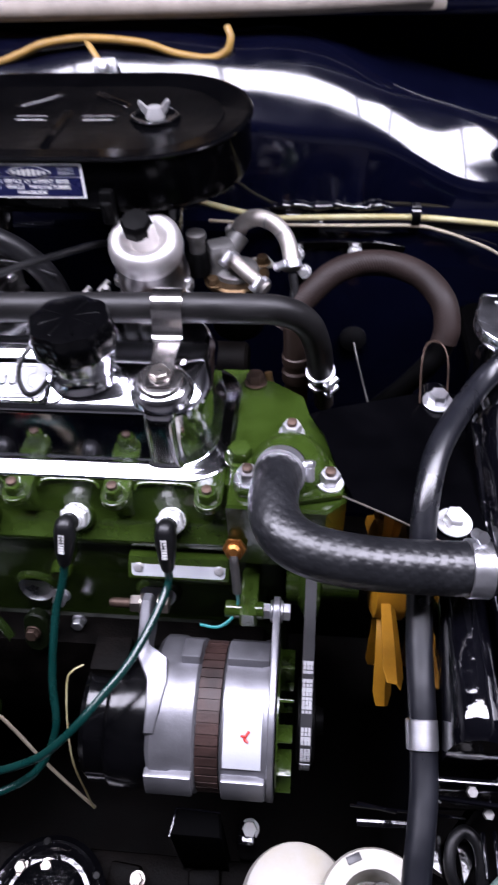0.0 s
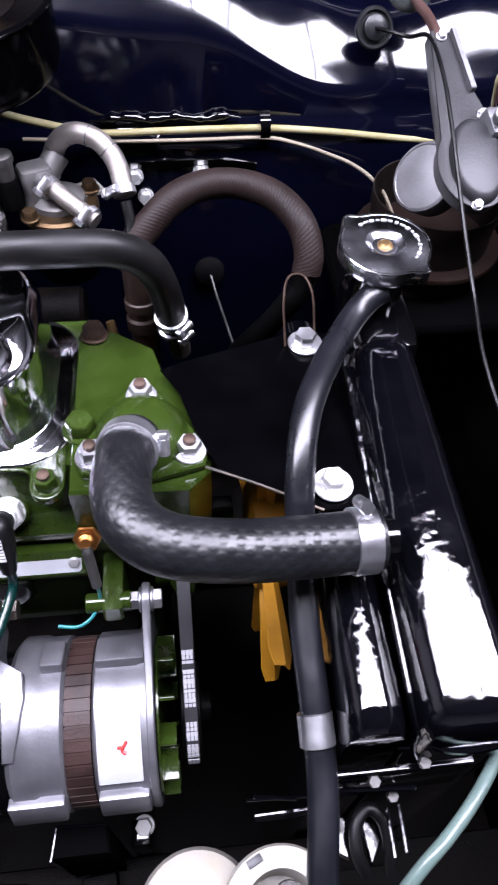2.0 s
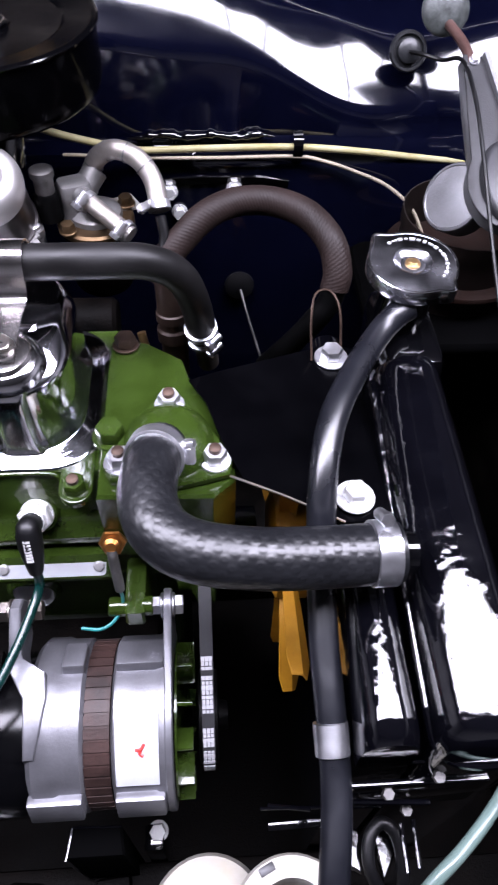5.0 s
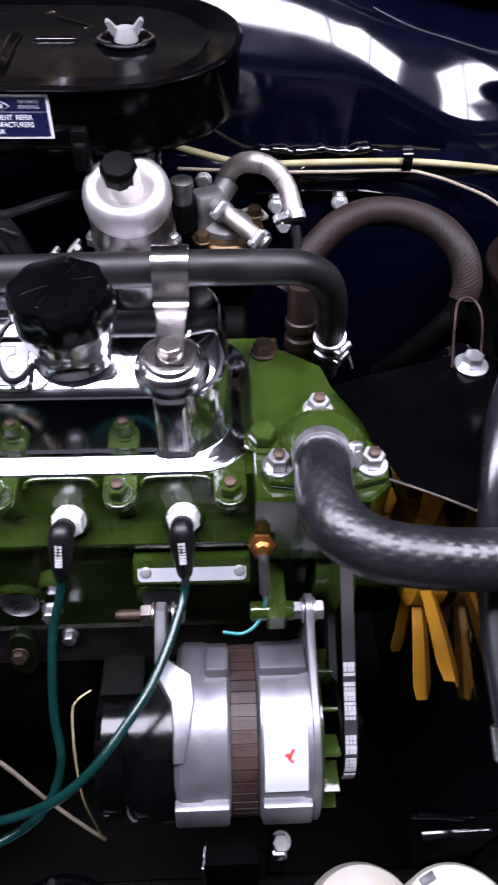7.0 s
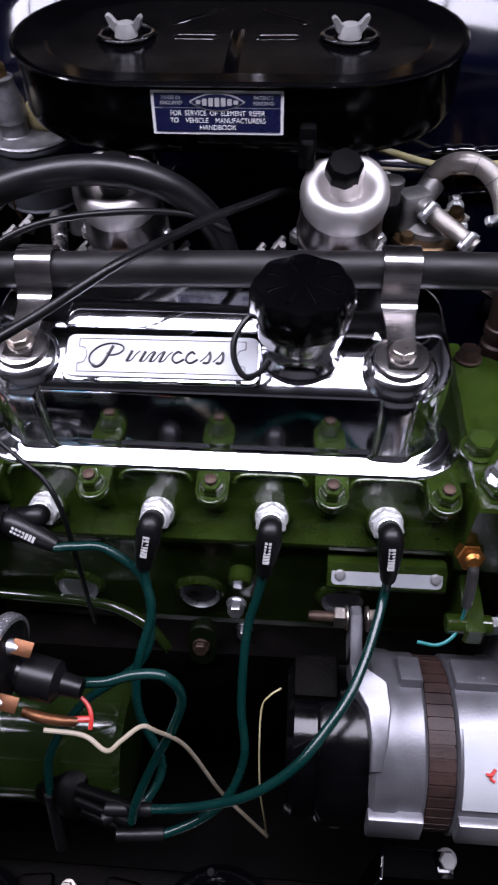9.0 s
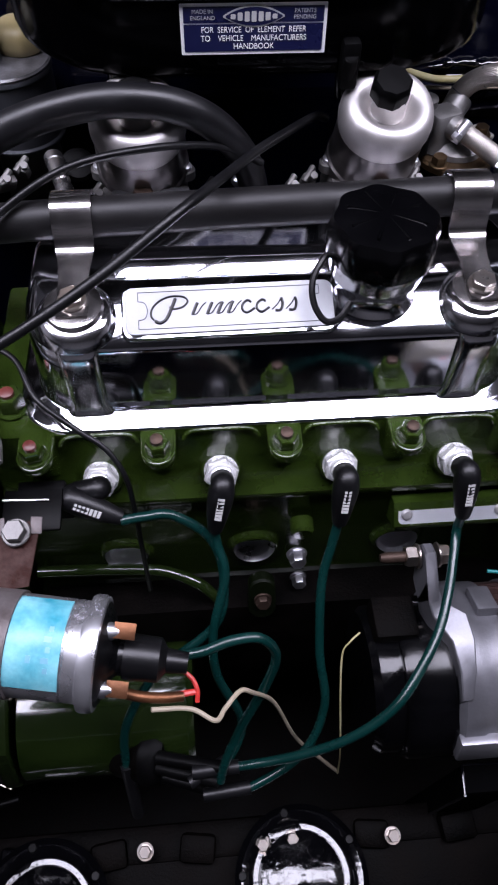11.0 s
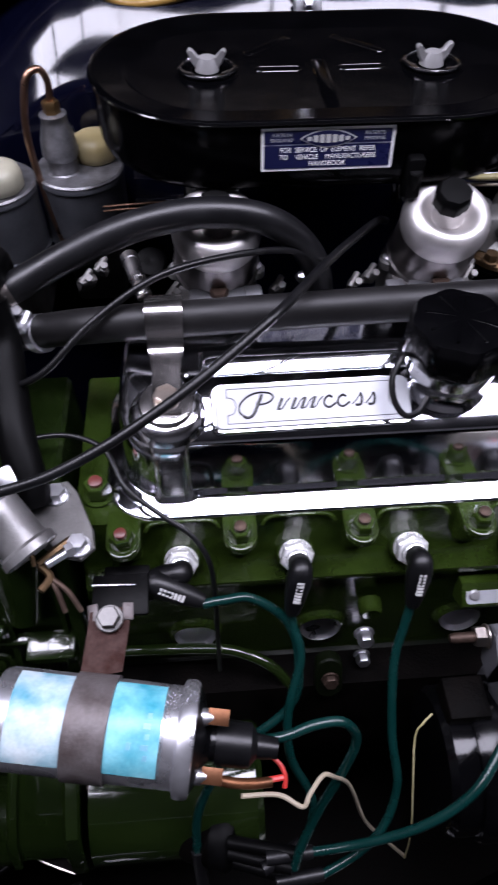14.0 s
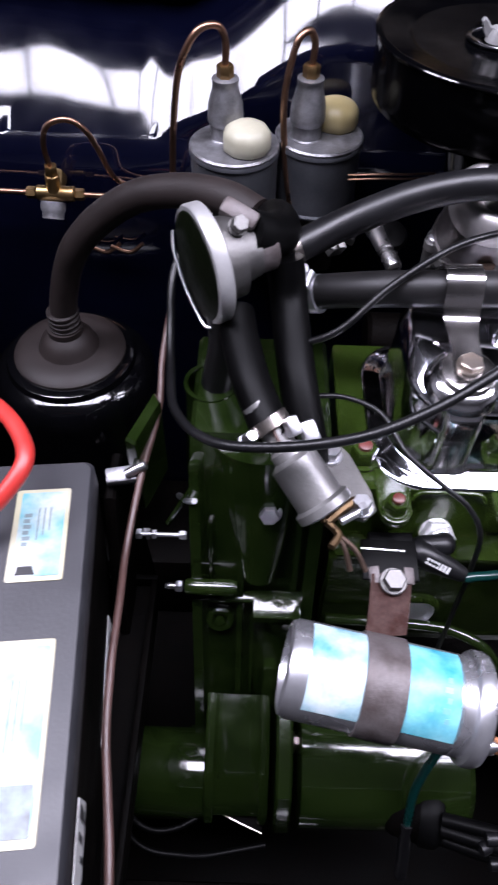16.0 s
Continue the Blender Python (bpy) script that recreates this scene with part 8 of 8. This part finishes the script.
for outline, bars in (([(-0.0160, 0.012), (0.0860, 0.004), (0.0760, 0.052), (-0.0190, 0.054)], ((0.004, 0.020, 0.020, 0.003), (0.010, 0.032, 0.030, 0.0025), (0.030, 0.014, 0.012, 0.012), (0.058, 0.022, 0.010, 0.018))),
                      ([(-0.126, 0.127), (-0.068, 0.127), (-0.072, 0.160), (-0.126, 0.160)], ((-0.080, 0.132, 0.006, 0.022), (-0.090, 0.136, 0.004, 0.018), (-0.098, 0.130, 0.003, 0.012)))):
    bm = mesh()
    slab(bm, outline, 0.0004, 0.0010, 0, SIDE)
    sl = part("side_label", bm, LABEL, bat, "white printed label on the battery side")
    for y, z, w, t in bars:
        bm = mesh()
        slab(bm, rrect(y, y + w, z, z + t, 0.0005), 0.0010, 0.0013, 0, SIDE)
        part("print_bar", bm, INK, sl)
bm = mesh()
slab(bm, rrect(-0.55, -0.325, -0.27, 0.03, 0.01), 0.640, 0.658, 0.003)
tray = solo("battery_tray", bm, BAY_BLACK, "black steel battery tray with raised lip", "tray")
for c, d in (((-0.4375, -0.267, 0.664), (0.225, 0.005, 0.014)), ((-0.4375, 0.027, 0.664), (0.225, 0.005, 0.014)), ((-0.3275, -0.12, 0.664), (0.005, 0.288, 0.014))):
    part("lip", box(mesh(), c, d, 0.001), BAY_BLACK, tray)
pts = [(-0.47, 0.045, 0.868), (-0.43, 0.042, 0.880), (-0.405, 0.026, 0.886), (-0.386, 0.004, 0.890), (-0.378, -0.016, 0.889), (-0.388, -0.034, 0.880), (-0.408, -0.05, 0.866), (-0.415, -0.055, 0.858)]
solo("battery_cable", tube(mesh(), pts, 0.0053, 12), RED, "red plastic sleeved battery cable", "cable", at=pts[-1])

for pts in ([(-0.345, -0.135, 0.560), (-0.338, -0.150, 0.548), (-0.322, -0.158, 0.540), (-0.30, -0.160, 0.536), (-0.278, -0.160, 0.534), (-0.255, -0.156, 0.533), (-0.225, -0.150, 0.532)],
            [(-0.345, -0.128, 0.566), (-0.334, -0.140, 0.556), (-0.318, -0.145, 0.550), (-0.300, -0.142, 0.548), (-0.284, -0.134, 0.548)]):
    solo("earth_cable", tube(mesh(), pts, 0.0026, 10), SATIN, "slack black cable below the starter motor", "cable", "slack cables", at=pts[0])

# ---- horns low in front ----
for x, y, z in ((0.010, -0.225, 0.512), (-0.20, -0.235, 0.515)):
    hn = thing("horn", (x, y, z - 0.01), "glossy black round horn on the lower panel", "horn", "horns")
    bm = lathe(mesh(), (x, y, z), (0, 0, 1), [(0.052, 0), (0.055, 0.006), (0.055, 0.012), (0.050, 0.016), (0.044, 0.014), (0.040, 0.008), (0.036, 0.008), (0.034, 0.016), (0.020, 0.022), (0.0001, 0.024)], 44)
    part("body", bm, CRINKLE, hn)
    for k in range(5):
        a = radians(72 * k + 30)
        bm = lathe(mesh(), (x + 0.049 * math.cos(a), y + 0.049 * math.sin(a), z + 0.014), (0, 0, 1), [(0.004, 0), (0.004, 0.002), (0.003, 0.003), (0.0001, 0.003)], 12)
        part("screw", bm, SATIN, hn)
xr = thing("cross_rail", (0, -0.19, 0.49), "glossy black cross rail with brackets below the engine", "rail")
part("rail", box(mesh(), (0.0, -0.190, 0.500), (0.80, 0.03, 0.02), 0.005), BAY_BLACK, xr)
# Every third bracket glossy for scattered glints, the others near-black for shade.
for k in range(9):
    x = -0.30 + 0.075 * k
    part("bracket", box(mesh(), (x, -0.196, 0.512 + 0.004 * math.sin(k * 2.1)), (0.03, 0.022, 0.018), 0.004, (10, 5 * math.sin(k), 8 * math.cos(k * 3))), CRINKLE if k % 3 == 1 else BAY_BLACK, xr)
for q in ((-0.118, -0.196, 0.525), (0.005, -0.196, 0.525), (0.09, -0.20, 0.525), (-0.02, -0.198, 0.52)):
    bm = mesh()
    lathe(bm, q, (0, -0.2, 1), [(0.007, 0), (0.007, 0.0015)], 16)
    hexnut(bm, Vector(q) + Vector((0, 0, 0.0015)), (0, -0.2, 1), 0.009, 0.006)
    solo("rail_bolt", bm, STEEL, "small plated bolt on the cross rail", "bolt", "rail bolts")

bm = tube(mesh(), [(0.052, -0.088, 0.716), (0.044, -0.094, 0.716), (0.0388, -0.100, 0.706), (0.0382, -0.122, 0.675), (0.0400, -0.140, 0.640), (0.0435, -0.149, 0.598), (0.0455, -0.154, 0.560)], 0.0007, 8)
solo("loose_wire", bm, YELLOW_TUBE, "fine yellow wire hanging below the alternator", "wire", at=(0.0455, -0.154, 0.560))
